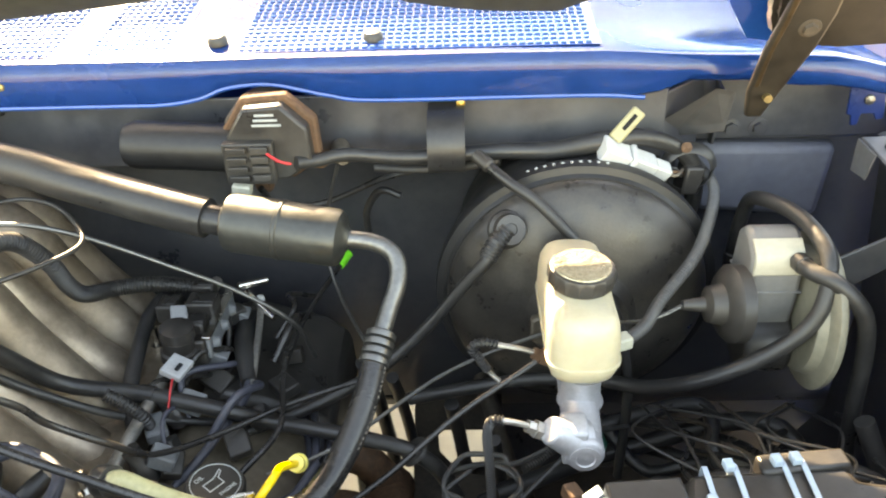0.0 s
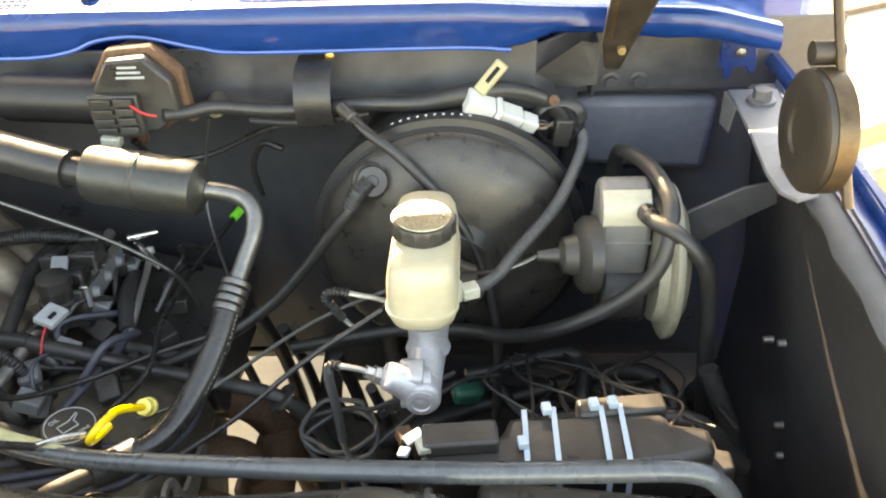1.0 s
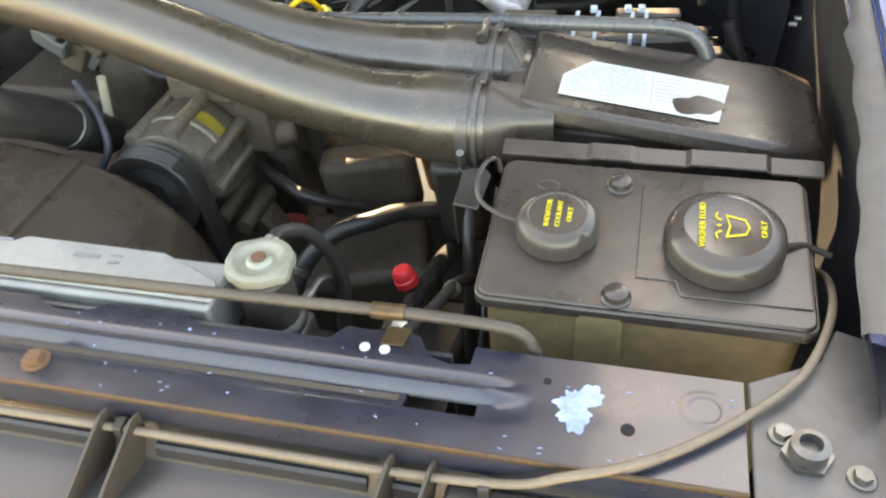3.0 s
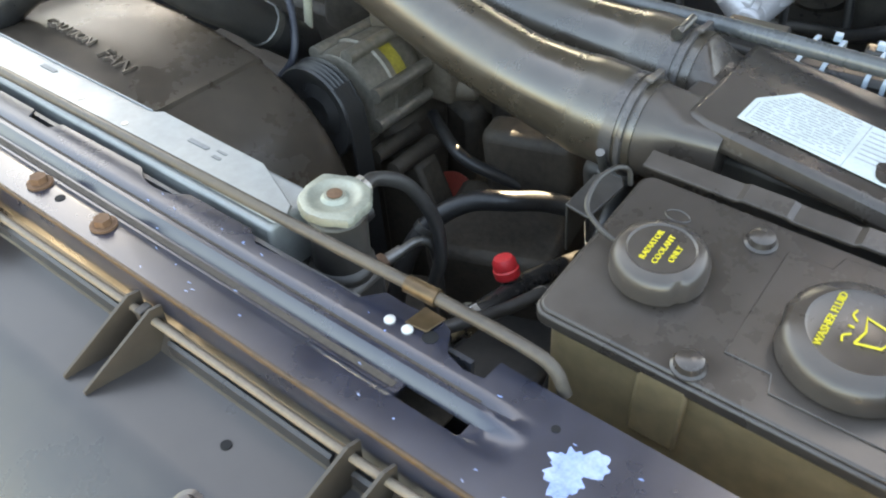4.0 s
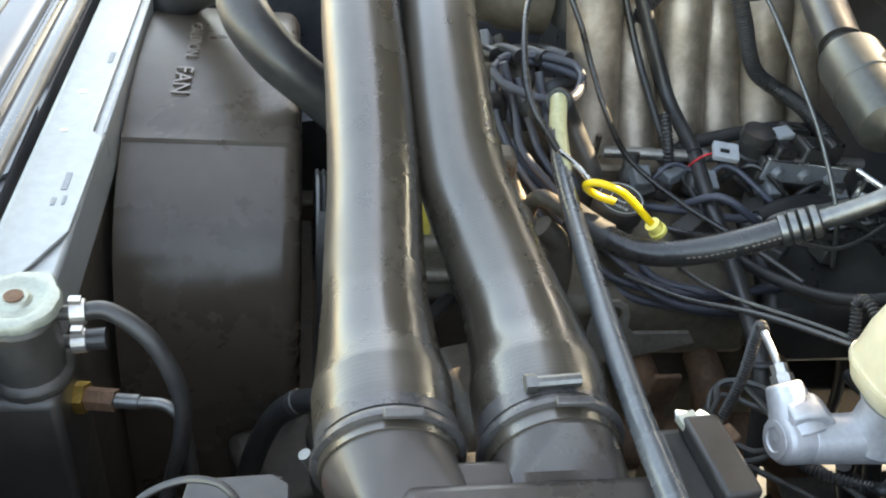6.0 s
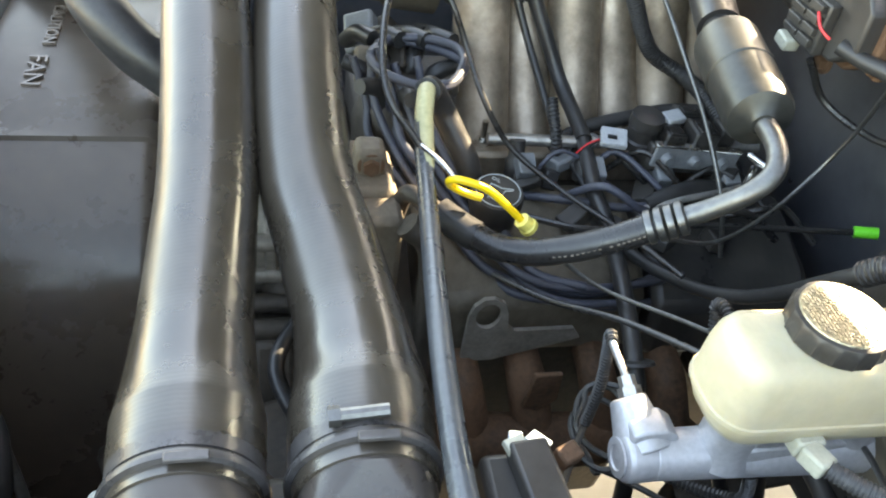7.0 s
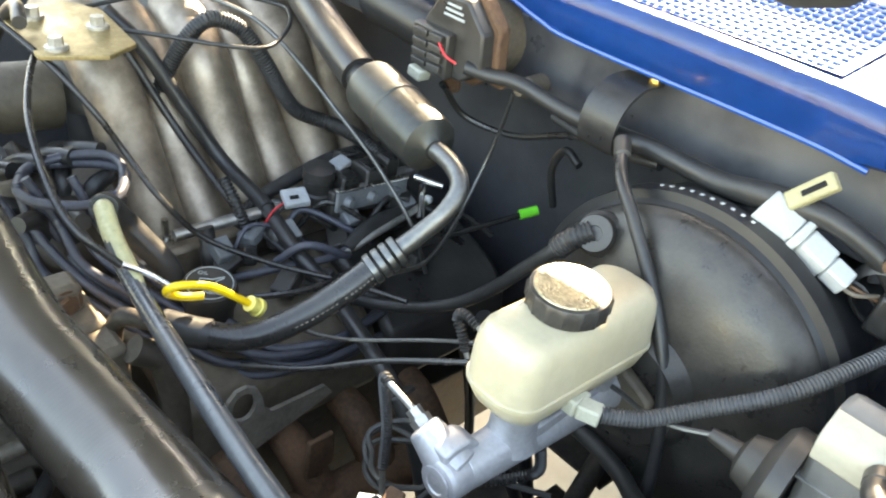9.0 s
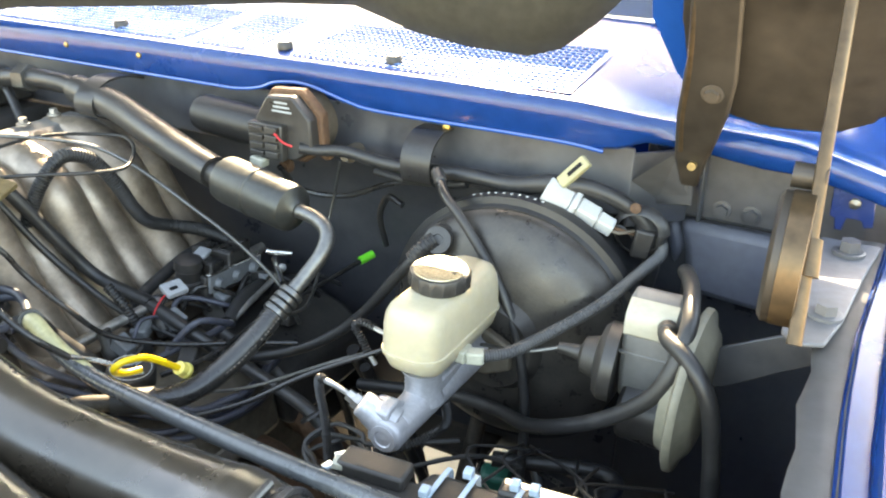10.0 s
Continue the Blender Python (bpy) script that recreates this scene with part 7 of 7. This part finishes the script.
part("strap_screw", lathe(B(), (0.018, 0.853, 1.262), (0, -1, 0), [(0.005, 0), (0.005, 0.003), (0, 0.005)], 12), BRASS, HAR, "small brass screw")
part("ground_eyelet", lathe(B(), (-0.12, 0.865, 1.207), (0.2, -1, 0.1), [(0.011, 0), (0.011, 0.03), (0.007, 0.034), (0.006, 0.045), (0, 0.046)], 14), TANCAST, HAR, "corroded ground screw")
CON = thing("white_connector", (0.2, 0.82, 1.19), "white two-part plastic wiring connector hanging loose", "connector")
A, Bc = Vector((0.166, 0.806, 1.226)), Vector((0.243, 0.820, 1.189))
d = (Bc - A)
m = Matrix.Translation(A) @ frame_to(d) @ Matrix.Rotation(radians(20), 4, "Z")
for z0, z1, w, h in ((0.0, 0.032, 0.026, 0.020), (0.032, 0.040, 0.030, 0.024), (0.040, 0.066, 0.022, 0.018), (0.066, 0.086, 0.018, 0.015)):
    bm = box(B(), (-w / 2, -h / 2, z0), (w / 2, h / 2, z1 - 0.0005))
    bmesh.ops.transform(bm, matrix=m, verts=bm.verts)
    part("shell", bm, WHITE, CON, bevel=0.002)
for k in range(3):
    part("wire", hose(B(), [m @ Vector((0.005 * (k - 1), 0, 0.084)), m @ Vector((0.005 * (k - 1), 0.004, 0.094)), (0.262, 0.835, 1.185 - 0.004 * k)], 0.0018, 4, 6), (CABLE_TAN, RUST, RUBBER)[k], CON)
TB = thing("tan_connector", (0.195, 0.82, 1.23), "olive-tan empty wiring connector sticking up", "connector")
A, Bc = Vector((0.180, 0.815, 1.232)), Vector((0.206, 0.821, 1.262))
m = Matrix.Translation(A) @ frame_to(Bc - A) @ Matrix.Rotation(radians(60), 4, "Z")
bm = box(B(), (-0.0075, -0.005, 0), (0.0075, 0.005, 0.040))
bmesh.ops.transform(bm, matrix=m, verts=bm.verts)
part("shell", bm, TAN, TB, bevel=0.002)
bm = box(B(), (-0.0022, -0.0056, 0.014), (0.0022, -0.0048, 0.034))
box(bm, (-0.0022, 0.0048, 0.014), (0.0022, 0.0056, 0.034))
bmesh.ops.transform(bm, matrix=m, verts=bm.verts)
part("window", bm, HOLE, TB, "dark slot in the connector", smooth=False)
cable("hood_washer_hose", [(-0.10, 0.90, 1.06), (-0.10, 0.885, 1.11), (-0.08, 0.875, 1.145), (-0.055, 0.870, 1.14)], 0.0045, RUBBER, "curled black hose end by the firewall", "hose")


# ---- loom box with cable ties, and clutter by the fender ----
LB = thing("loom_box", (0.25, 0.46, 1.0), "dark grey plastic wiring box tied with pale blue cable ties", "wiring box")
bm = B()
slab(bm, [(0.128, 0.426), (0.215, 0.424), (0.330, 0.440), (0.365, 0.448), (0.365, 0.475), (0.335, 0.480), (0.330, 0.495), (0.20, 0.487), (0.195, 0.468), (0.128, 0.462)], "z", 1.03, 1.083)
part("box", bm, BLACK_PLASTIC, LB, bevel=0.006)
bm = obox(B(), (0.160, 0.458, 1.089), (0.062, 0.026, 0.014), 0, 0, 5)
part("side_plug", bm, BLACK_PLASTIC, LB, bevel=0.003)
part("pale_tip", obox(B(), (0.136, 0.450, 1.090), (0.022, 0.014, 0.006), 0, 10, 20), SENSOR, LB, "pale yellow plug tip", bevel=0.001)
for c, sz, rz in (((0.121, 0.468, 1.080), (0.016, 0.010, 0.003), 30), ((0.114, 0.455, 1.076), (0.010, 0.009, 0.003), -20)):
    part("torn_tape", obox(B(), c, sz, 8, -14, rz), TIE, LB, "torn pale tape at the box's end", bevel=0.001)
part("end_lug", obox(B(), (0.110, 0.500, 1.045), (0.014, 0.018, 0.012), 0, 10, 25), RUST, LB, "rusty lug at the box's end", bevel=0.002)
bm = slab(B(), [(0.350, 0.443), (0.384, 0.450), (0.384, 0.470), (0.374, 0.472), (0.374, 0.484), (0.350, 0.486)], "z", 1.03, 1.060)
part("end_block", bm, BLACK_PLASTIC, LB, "dark stepped end block", bevel=0.003)
part("grey_plug", obox(B(), (0.296, 0.498, 1.078), (0.075, 0.020, 0.018), 0, 0, 6), BLACK_PLASTIC, LB, "black connector block", bevel=0.003)
for x, y0, top in ((0.2135, 0.43, 0.0), (0.238, 0.433, 0), (0.278, 0.438, 0), (0.294, 0.440, 0)):
    bm = band(B(), [(y0 - 0.013, 0.99), (y0 - 0.0105, 1.045), (y0 - 0.008, 1.076), (y0 - 0.003, 1.085), (y0 + 0.02, 1.0865), (y0 + 0.056, 1.0865), (y0 + 0.063, 1.080), (y0 + 0.066, 1.04)], x - 0.0022, x + 0.0022, 0.0007)
    t = part("cable_tie", bm, TIE, LB, "pale blue nylon cable tie")
    part("tie_head", obox(B(), (x - (0.003 if x in (0.2135,) else 0.006), y0 + (0.022 if x == 0.2135 else 0.056), 1.0905), (0.008, 0.010, 0.007), 0, 0, 8), TIE, t, bevel=0.001)
cable("wiring_loom", [(0.20, 0.50, 1.03), (0.24, 0.53, 1.025), (0.30, 0.54, 1.02), (0.37, 0.53, 1.03), (0.42, 0.52, 0.98)], 0.010, RUBBER, "bundle of black wires behind the wiring box")
for k in range(9):
    x = 0.22 + 0.02 * k
    cable("loose_wire", [(x, 0.50, 1.055), (x + random.uniform(-0.03, 0.03), 0.54, 1.03 + random.uniform(-0.02, 0.02)), (x + random.uniform(-0.06, 0.03), 0.60, 1.02), (x + random.uniform(-0.08, 0.04), 0.68, 0.98)], 0.0016, random.choice((RUST_DARK, RUBBER, RUBBER, RUBBER)), "thin loose wire behind the wiring box", "wire")
TEALC = obox(B(), (0.162, 0.717, 0.887), (0.038, 0.026, 0.024), 10, 5, 15)
solo("teal_connector", TEALC, TEAL, "dark green plastic connector low in the bay", "connector", bevel=0.006)
random.seed(5)
for k in range(7):
    y0 = random.uniform(0.55, 0.8)
    cable("lower_hose", [(random.uniform(0.05, 0.2), y0, random.uniform(0.82, 0.95)), (random.uniform(0.2, 0.3), y0 + random.uniform(-0.08, 0.08), random.uniform(0.80, 0.93)), (random.uniform(0.3, 0.42), y0 + random.uniform(-0.12, 0.05), random.uniform(0.75, 0.9)), (random.uniform(0.40, 0.47), y0 + random.uniform(-0.2, 0), random.uniform(0.65, 0.9))], random.uniform(0.006, 0.013), RUBBER, "black hose deep in the bay beside the fender", "hose")
cable("fender_hose", [(0.40, 0.60, 1.03), (0.425, 0.585, 0.97), (0.44, 0.57, 0.92), (0.45, 0.54, 0.86)], 0.010, RUBBER, "short black hose end near the fender", "hose")
for y, z in ((0.695, 0.985), (0.62, 0.93), (0.60, 0.905), (0.52, 0.88), (0.66, 1.01)):
    part("apron_stud", rod(B(), (0.500, y, z), (0.489, y, z), 0.0045, 0.0035, 10), STEEL, BODY, "small steel stud")

# ---- accessories in front of the engine ----
PS = thing("power_steering_pump", (-0.25, 0.3, 0.9), "alloy belt-driven pump with black pulley and yellow sticker", "pump")
PX, PZ = -0.257, 0.955
PC = Vector((PX, 0.0, PZ))
part("pump_body", lathe(B(), PC + Vector((0, 0.262, 0)), (0, 1, 0), [(0.040, 0), (0.056, 0.006), (0.058, 0.02), (0.058, 0.040), (0.061, 0.042), (0.061, 0.050), (0.058, 0.052), (0.057, 0.095), (0.045, 0.11), (0, 0.112)], 40), PUMP_ALU, PS, "bare cast alloy pump body")
for a in (20, 75, 130, 200, 290, 340):
    c = PC + Vector((0.060 * math.cos(radians(a)), 0.0, 0.060 * math.sin(radians(a))))
    part("body_lug", rod(B(), c + Vector((0, 0.268, 0)), c + Vector((0, 0.375, 0)), 0.0095, 0.0085, 14), PUMP_ALU, PS, "cast bolt lug")
bm = B()
n = 10
rows_s = []
for i in range(n + 1):
    a = radians(66 - 52 * i / n)
    rows_s.append([bm.verts.new(PC + Vector((0.0588 * math.cos(a), y, 0.0588 * math.sin(a)))) for y in (0.309, 0.333)])
for a, b in zip(rows_s[:-1], rows_s[1:]):
    bm.faces.new((a[0], a[1], b[1], b[0]))
part("sticker", bm, STICKER, PS, "yellow warning sticker")
part("pulley", lathe(B(), PC + Vector((0, 0.218, 0)), (0, 1, 0), [(0.0, 0.012), (0.012, 0.010), (0.020, 0.006), (0.036, 0.010), (0.050, 0.002), (0.058, 0.0), (0.060, 0.003), (0.056, 0.006), (0.060, 0.009), (0.056, 0.012), (0.060, 0.015), (0.056, 0.018), (0.060, 0.021), (0.056, 0.024), (0.062, 0.027), (0.06, 0.030), (0, 0.03)], 56), RUBBER, PS, "black grooved belt pulley")
bm = B()
slab(bm, [(PX + 0.040, PZ + 0.047), (PX + 0.0585, PZ + 0.020), (PX + 0.063, PZ - 0.01), (PX + 0.10, PZ - 0.45), (PX + 0.096, PZ - 0.45), (PX + 0.059, PZ - 0.01), (PX + 0.0545, PZ + 0.020), (PX + 0.038, PZ + 0.044)], "y", 0.220, 0.247)
part("drive_belt", bm, RUBBER, PS, "black ribbed drive belt")
bm = B()
slab(bm, [(PX + 0.03, PZ - 0.08), (PX + 0.10, PZ - 0.075), (PX + 0.16, PZ - 0.20), (PX + 0.12, PZ - 0.36), (PX + 0.05, PZ - 0.36)], "y", 0.29, 0.33)
part("pump_bracket", bm, RUST_DARK, PS, "dark cast mounting bracket", bevel=0.006)
for k, (x, z) in enumerate(((PX + 0.055, PZ - 0.062), (PX + 0.085, PZ - 0.07), (PX + 0.02, PZ - 0.07))):
    part("bracket_boss", rod(B(), (x, 0.262, z), (x, 0.34, z), 0.010, 0.012), RUST_DARK, PS, "dark cast bolt boss")
cable("pump_pressure_hose", [(PX + 0.07, 0.36, PZ - 0.045), (PX + 0.11, 0.33, PZ - 0.04), (PX + 0.16, 0.31, PZ - 0.05), (PX + 0.22, 0.34, PZ - 0.08)], 0.008, RUBBER, "short black hose behind the pump", "hose")
sp = thing("throttle_return_spring", (-0.33, 0.29, 1.0), "pale coil spring with a plastic sleeve", "spring")
part("coil", hose(B(), [(-0.343, 0.313, 1.058), (-0.352, 0.318, 1.024), (-0.362, 0.324, 0.99)], 0.0045, 5, 10, ribs=0.0022, pitch=0.0035), SENSOR, sp)
cable("blue_wire", [(-0.37, 0.30, 1.06), (-0.345, 0.285, 1.03), (-0.33, 0.265, 0.99), (-0.345, 0.25, 0.96)], 0.005, BLUE_WIRE, "blue-grey wire in front of the engine", "wire")
uh = cable("upper_radiator_hose", [(-0.62, 0.03, 1.03), (-0.585, 0.075, 1.075), (-0.52, 0.118, 1.118), (-0.44, 0.137, 1.132), (-0.395, 0.145, 1.124), (-0.374, 0.175, 1.092), (-0.366, 0.215, 1.060), (-0.365, 0.26, 1.020), (-0.37, 0.32, 0.97)], 0.027, RUBBER, "thick black upper radiator hose", "hose")
bm = lathe(B(), (-0.3652, 0.250, 1.029), (0.02, 0.72, -0.66), [(0.0272, 0), (0.0288, 0.001), (0.0288, 0.012), (0.0272, 0.013)], 32)
part("hose_clamp", bm, DARK_STEEL, uh, "dull steel clamp round the radiator hose")
lh = cable("lower_heater_hose", [(0.12, 0.40, 0.85), (0.09, 0.34, 0.885), (0.03, 0.30, 0.905), (0.0, 0.265, 0.915), (-0.04, 0.238, 0.912), (-0.070, 0.205, 0.888), (-0.085, 0.175, 0.84), (-0.09, 0.15, 0.74), (-0.09, 0.14, 0.6)], 0.0118, RUBBER, "bent black heater hose in front of the engine", "hose")
part("hose_clamp", lathe(B(), (-0.072, 0.203, 0.886), (-0.3, -0.55, -0.75), [(0.0118, 0), (0.0130, 0.0008), (0.0130, 0.009), (0.0118, 0.0098)], 24), DARK_STEEL, lh, "dull steel clamp")
ACL = thing("service_port_line", (0.085, 0.15, 0.85), "refrigerant line with red service port cap and steel fitting", "pipe")
part("line", hose(B(), [(0.082, 0.06, 0.943), (0.088, 0.10, 0.938), (0.092, 0.16, 0.925), (0.094, 0.22, 0.90), (0.094, 0.27, 0.875), (0.10, 0.32, 0.84)], [0.009, 0.010, 0.0115, 0.0115, 0.0115, 0.0115], 6, 14), RUBBER_GLOSS, ACL)
part("union_nut", rod(rod(B(), (0.083, 0.055, 0.943), (0.085, 0.078, 0.942), 0.0135, seg=6), (0.080, 0.040, 0.944), (0.083, 0.056, 0.943), 0.0095), BRIGHT, ACL, "bright hexagonal union nut", smooth=False)
part("port", rod(B(), (0.088, 0.135, 0.930), (0.080, 0.136, 0.948), 0.008), BLACK_PLASTIC, ACL)
part("red_cap", lathe(B(), (0.081, 0.136, 0.944), (-0.35, 0.02, 1), [(0.0125, 0), (0.0128, 0.008), (0.0115, 0.009), (0.0115, 0.016), (0.009, 0.020), (0, 0.021)], 16), RED, ACL, "red plastic cap")
lathe(bm := B(), (-0.158, 0.355, 0.79), (0.2, -0.2, 1), [(0.03, 0), (0.032, 0.02), (0.025, 0.03), (0, 0.031)], 20)
solo("red_cap", bm, RED_DARK, "dull red cap deep in the engine bay", "cap")
for c, s, rz, m in (((-0.02, 0.30, 0.78), (0.16, 0.14, 0.16), 15, RUST_DARK), ((0.06, 0.20, 0.70), (0.12, 0.2, 0.14), -10, BLACK_PLASTIC), ((-0.10, 0.20, 0.66), (0.12, 0.10, 0.2), 20, RUST_DARK), ((0.10, 0.33, 0.93), (0.06, 0.08, 0.12), 0, BLACK_PLASTIC), ((-0.03, 0.36, 0.90), (0.12, 0.05, 0.10), 10, RUST_DARK)):
    part("accessory_housing", obox(B(), c, s, 4, -6, rz), m, ENG, "dark accessory housing", bevel=0.012)
cable("loom_drop", [(0.118, 0.30, 0.98), (0.125, 0.24, 0.96), (0.132, 0.20, 0.90), (0.13, 0.19, 0.75)], 0.008, RUBBER, "black loom dropping beside the reservoir")
cable("side_wire", [(0.166, 0.20, 1.03), (0.163, 0.16, 0.98), (0.166, 0.10, 0.93), (0.165, 0.06, 0.88)], 0.003, RUBBER_GLOSS, "thin wire along the reservoir side", "wire")
bm = B()
slab(bm, [(-0.96, -0.12), (0.58, -0.12), (0.58, 0.42), (-0.12, 0.46), (-0.96, 0.46)], "z", 0.50, 0.51)
solo("splash_shield", bm, RUST_DARK, "dark dirty splash shield under the engine", "shield")
bm = B()
slab(bm, [(-0.06, 0.38), (0.60, 0.38), (0.60, 0.99), (-0.055, 0.99)], "z", 0.56, 0.57)
solo("wheel_arch_liner", bm, RUST_DARK, "dark dirty wheel arch liner", "liner")
# added plates shut out the sunlit ground, apart from a few openings
bm = slab(B(), [(-0.055, 0.745), (0.062, 0.73), (0.064, 0.79), (0.006, 0.80), (-0.022, 0.84), (-0.026, 0.885), (0.068, 0.885), (0.070, 0.965), (-0.062, 0.965)], "z", 0.745, 0.752)
slab(bm, [(-0.31, 0.83), (-0.19, 0.83), (-0.185, 0.965), (-0.31, 0.965)], "z", 0.745, 0.752)
slab(bm, [(-0.20, 0.952), (-0.05, 0.952), (-0.05, 0.966), (-0.20, 0.966)], "z", 0.744, 0.751)
solo("gap_cover", bm, RUST_DARK, "dark plates added to cover gaps under the booster", "shield", bevel=0.002)
solo("steering_shaft", rod(rod(B(), (0.04, 0.94, 0.80), (0.16, 0.45, 0.62), 0.013), (0.075, 0.80, 0.75), (0.10, 0.70, 0.713), 0.022), RUST_DARK, "dark steering shaft running down to the gear", "shaft")


# ---- far side of the bay ----
HB = thing("heater_blower_housing", (-0.80, 0.75, 0.9), "dark plastic heater housing on the far side of the firewall", "heater housing")
part("housing", slab(B(), [(-0.93, 0.64), (-0.72, 0.66), (-0.70, 0.72), (-0.70, 0.866), (-0.955, 0.866), (-0.955, 0.70)], "z", 0.80, 1.19), BLACK_PLASTIC, HB, bevel=0.015)
part("housing_step", slab(B(), [(-0.90, 0.70), (-0.76, 0.71), (-0.75, 0.866), (-0.92, 0.866)], "z", 1.19, 1.225), BLACK_PLASTIC, HB, bevel=0.008)
for k in range(5):
    part("housing_rib", box(B(), (-0.88 + 0.03 * k, 0.712, 1.226), (-0.876 + 0.03 * k, 0.86, 1.232)), BLACK_PLASTIC, HB, smooth=False)
FB = thing("relay_bracket", (-0.72, 0.62, 1.1), "tan-stained bracket with dark relays and wires", "bracket")
part("bracket_plate", slab(B(), [(0.58, 1.16), (0.58, 1.225), (0.62, 1.24), (0.66, 1.225), (0.66, 1.16)], "x", -0.735, -0.731), TANCAST, FB, bevel=0.001)
for k in range(3):
    part("relay", obox(B(), (-0.765 - 0.035 * k, 0.60 + 0.02 * k, 1.175), (0.028, 0.028, 0.035), 0, 4 * k, 12), BLACK_PLASTIC, FB, bevel=0.003)
random.seed(31)
for k in range(6):
    y0 = 0.52 + 0.05 * k
    cable("far_side_wire", [(-0.66, y0, 1.20 + random.uniform(-0.02, 0.02)), (-0.74, y0 + random.uniform(0, 0.05), 1.235), (-0.83, y0 + random.uniform(-0.03, 0.06), 1.21), (-0.95, y0 + random.uniform(-0.05, 0.08), 1.16)], random.uniform(0.003, 0.008), RUBBER, "dark wire crossing to the far side", "wire")

for x, y, r in ((-0.155, 0.86, 0.007), (-0.105, 0.88, 0.010), (-0.065, 0.85, 0.008), (0.01, 0.80, 0.009), (0.06, 0.74, 0.007)):
    cable("drop_hose", [(x - 0.01, y - 0.05, 0.92), (x, y, 0.80), (x + 0.012, y + 0.015, 0.66), (x + 0.005, y + 0.02, 0.50)], r, RUBBER, "dark hose hanging behind the engine", "hose")
pts = [(0.055 + 0.03 * math.cos(0.6 * i), 0.70 + 0.024 * math.sin(0.6 * i), 0.80 - 0.002 * i) for i in range(13)]
cable("coiled_hose", pts, 0.006, RUBBER, "black hose lying in a ring below the booster", "hose")

part("bell_housing", slab(B(), [(-0.62, 0.45), (-0.30, 0.45), (-0.27, 0.60), (-0.29, 0.74), (-0.36, 0.84), (-0.62, 0.84)], "y", 0.79, 1.25), RUST_DARK, ENG, "dark oily bell housing", bevel=0.02)
# unseen sheet, added like the bell housing to stop light bouncing up
bm = slab(B(), [(-1.0, 0.38), (-0.62, 0.38), (-0.62, 1.0), (-1.0, 1.0)], "z", 0.56, 0.57)
solo("wheel_arch_liner", bm, RUST_DARK, "dark sheet added over the far wheel against ground light", "liner")
EDGE = thing("timber_edging", (1.75, 2.6, 0), "weathered tan timber edging beside the driveway", "edging")
for k in range(3):
    part("board", obox(B(), (2.25 + 0.06 * k, 2.98 - 0.12 * k, 0.26 - 0.11 * k), (2.2, 0.05, 0.085), 0, 0, 28), SIDING, EDGE, bevel=0.005)
for k in range(3):
    part("post", obox(B(), (1.45 + 0.8 * k, 2.57 + 0.425 * k, 0.14), (0.07, 0.07, 0.28), 0, 0, 28), SIDING, EDGE, bevel=0.004)
bm = slab(B(), [(1.3, 4.1), (3.5, 5.1), (9, 7.6), (6, 14), (0.8, 9)], "z", 0.0, 0.03)
solo("bare_soil", bm, SOIL, "bare brown soil beside the concrete", "soil", kind="structure")

for k in range(6):
    bolt(ENG, (-0.585 + 0.006 * (k % 2), 0.55 + 0.055 * k, 1.210), (0, 0, 1), 0.006, 0.010, STEEL, "plenum_bolt", "dull bolt on the plenum top")
PCL = thing("p_clamp", (0.268, 0.838, 1.18), "black steel loop clamp with a small screw", "clamp")
ring = [(0.240 + 0.056 * (0.5 + 0.5 * math.cos(a)), 0.836, 1.185 + 0.026 * math.sin(a)) for a in (2 * math.pi * k / 20 for k in range(21))]
part("loop", hose(B(), ring, 0.007, 1, 8, smooth_path=False, squash=0.25), RUBBER, PCL)
part("clamp_screw", lathe(B(), (0.262, 0.832, 1.213), (0, -1, 0.3), [(0.006, 0), (0.006, 0.003), (0, 0.005)], 12), RUST, PCL, "brown screw head")

ARM = thing("suspension_arm", (-0.03, 0.80, 0.63), "dark dirty suspension arm and bracket under the engine", "suspension arm")
part("arm", obox(B(), (-0.03, 0.795, 0.665), (0.085, 0.10, 0.05), 8, 6, 30), RUST_DARK, ARM, bevel=0.015)
part("bushing", rod(B(), (-0.085, 0.79, 0.67), (0.025, 0.82, 0.67), 0.026, seg=20), RUST_DARK, ARM, "dark round bushing", bevel=0.004)
GEAR = thing("steering_gear", (0.33, 0.55, 0.80), "rusty brown cast steering gear low beside the fender", "steering gear")
part("casting", obox(B(), (0.33, 0.56, 0.86), (0.10, 0.13, 0.09), 6, -8, 20), RUST, GEAR, bevel=0.02)
part("top_cover", lathe(B(), (0.325, 0.565, 0.90), (0.1, -0.1, 1), [(0.038, 0), (0.038, 0.010), (0.030, 0.016), (0.012, 0.018), (0.010, 0.030), (0, 0.031)], 24), RUST_DARK, GEAR, "dark round adjuster cover")
for k in range(4):
    a = radians(45 + 90 * k)
    bolt(GEAR, (0.326 + 0.030 * math.cos(a), 0.564 + 0.030 * math.sin(a), 0.912), (0.1, -0.1, 1), 0.006, 0.008, RUST)
random.seed(77)
for k in range(7):
    x, y = 0.24 + 0.03 * k, 0.50 + random.uniform(-0.02, 0.05)
    cable("lower_wire", [(x, y, 1.00), (x + random.uniform(-0.02, 0.02), y + 0.06, 0.985 + random.uniform(-0.02, 0.02)), (x + random.uniform(-0.03, 0.03), y + 0.13, 0.95), (x + random.uniform(-0.04, 0.04), y + 0.20, 0.90)], random.uniform(0.0018, 0.0045), random.choice((RUBBER, RUST_DARK, RUBBER_GLOSS)), "dark wire deep behind the wiring box", "wire")
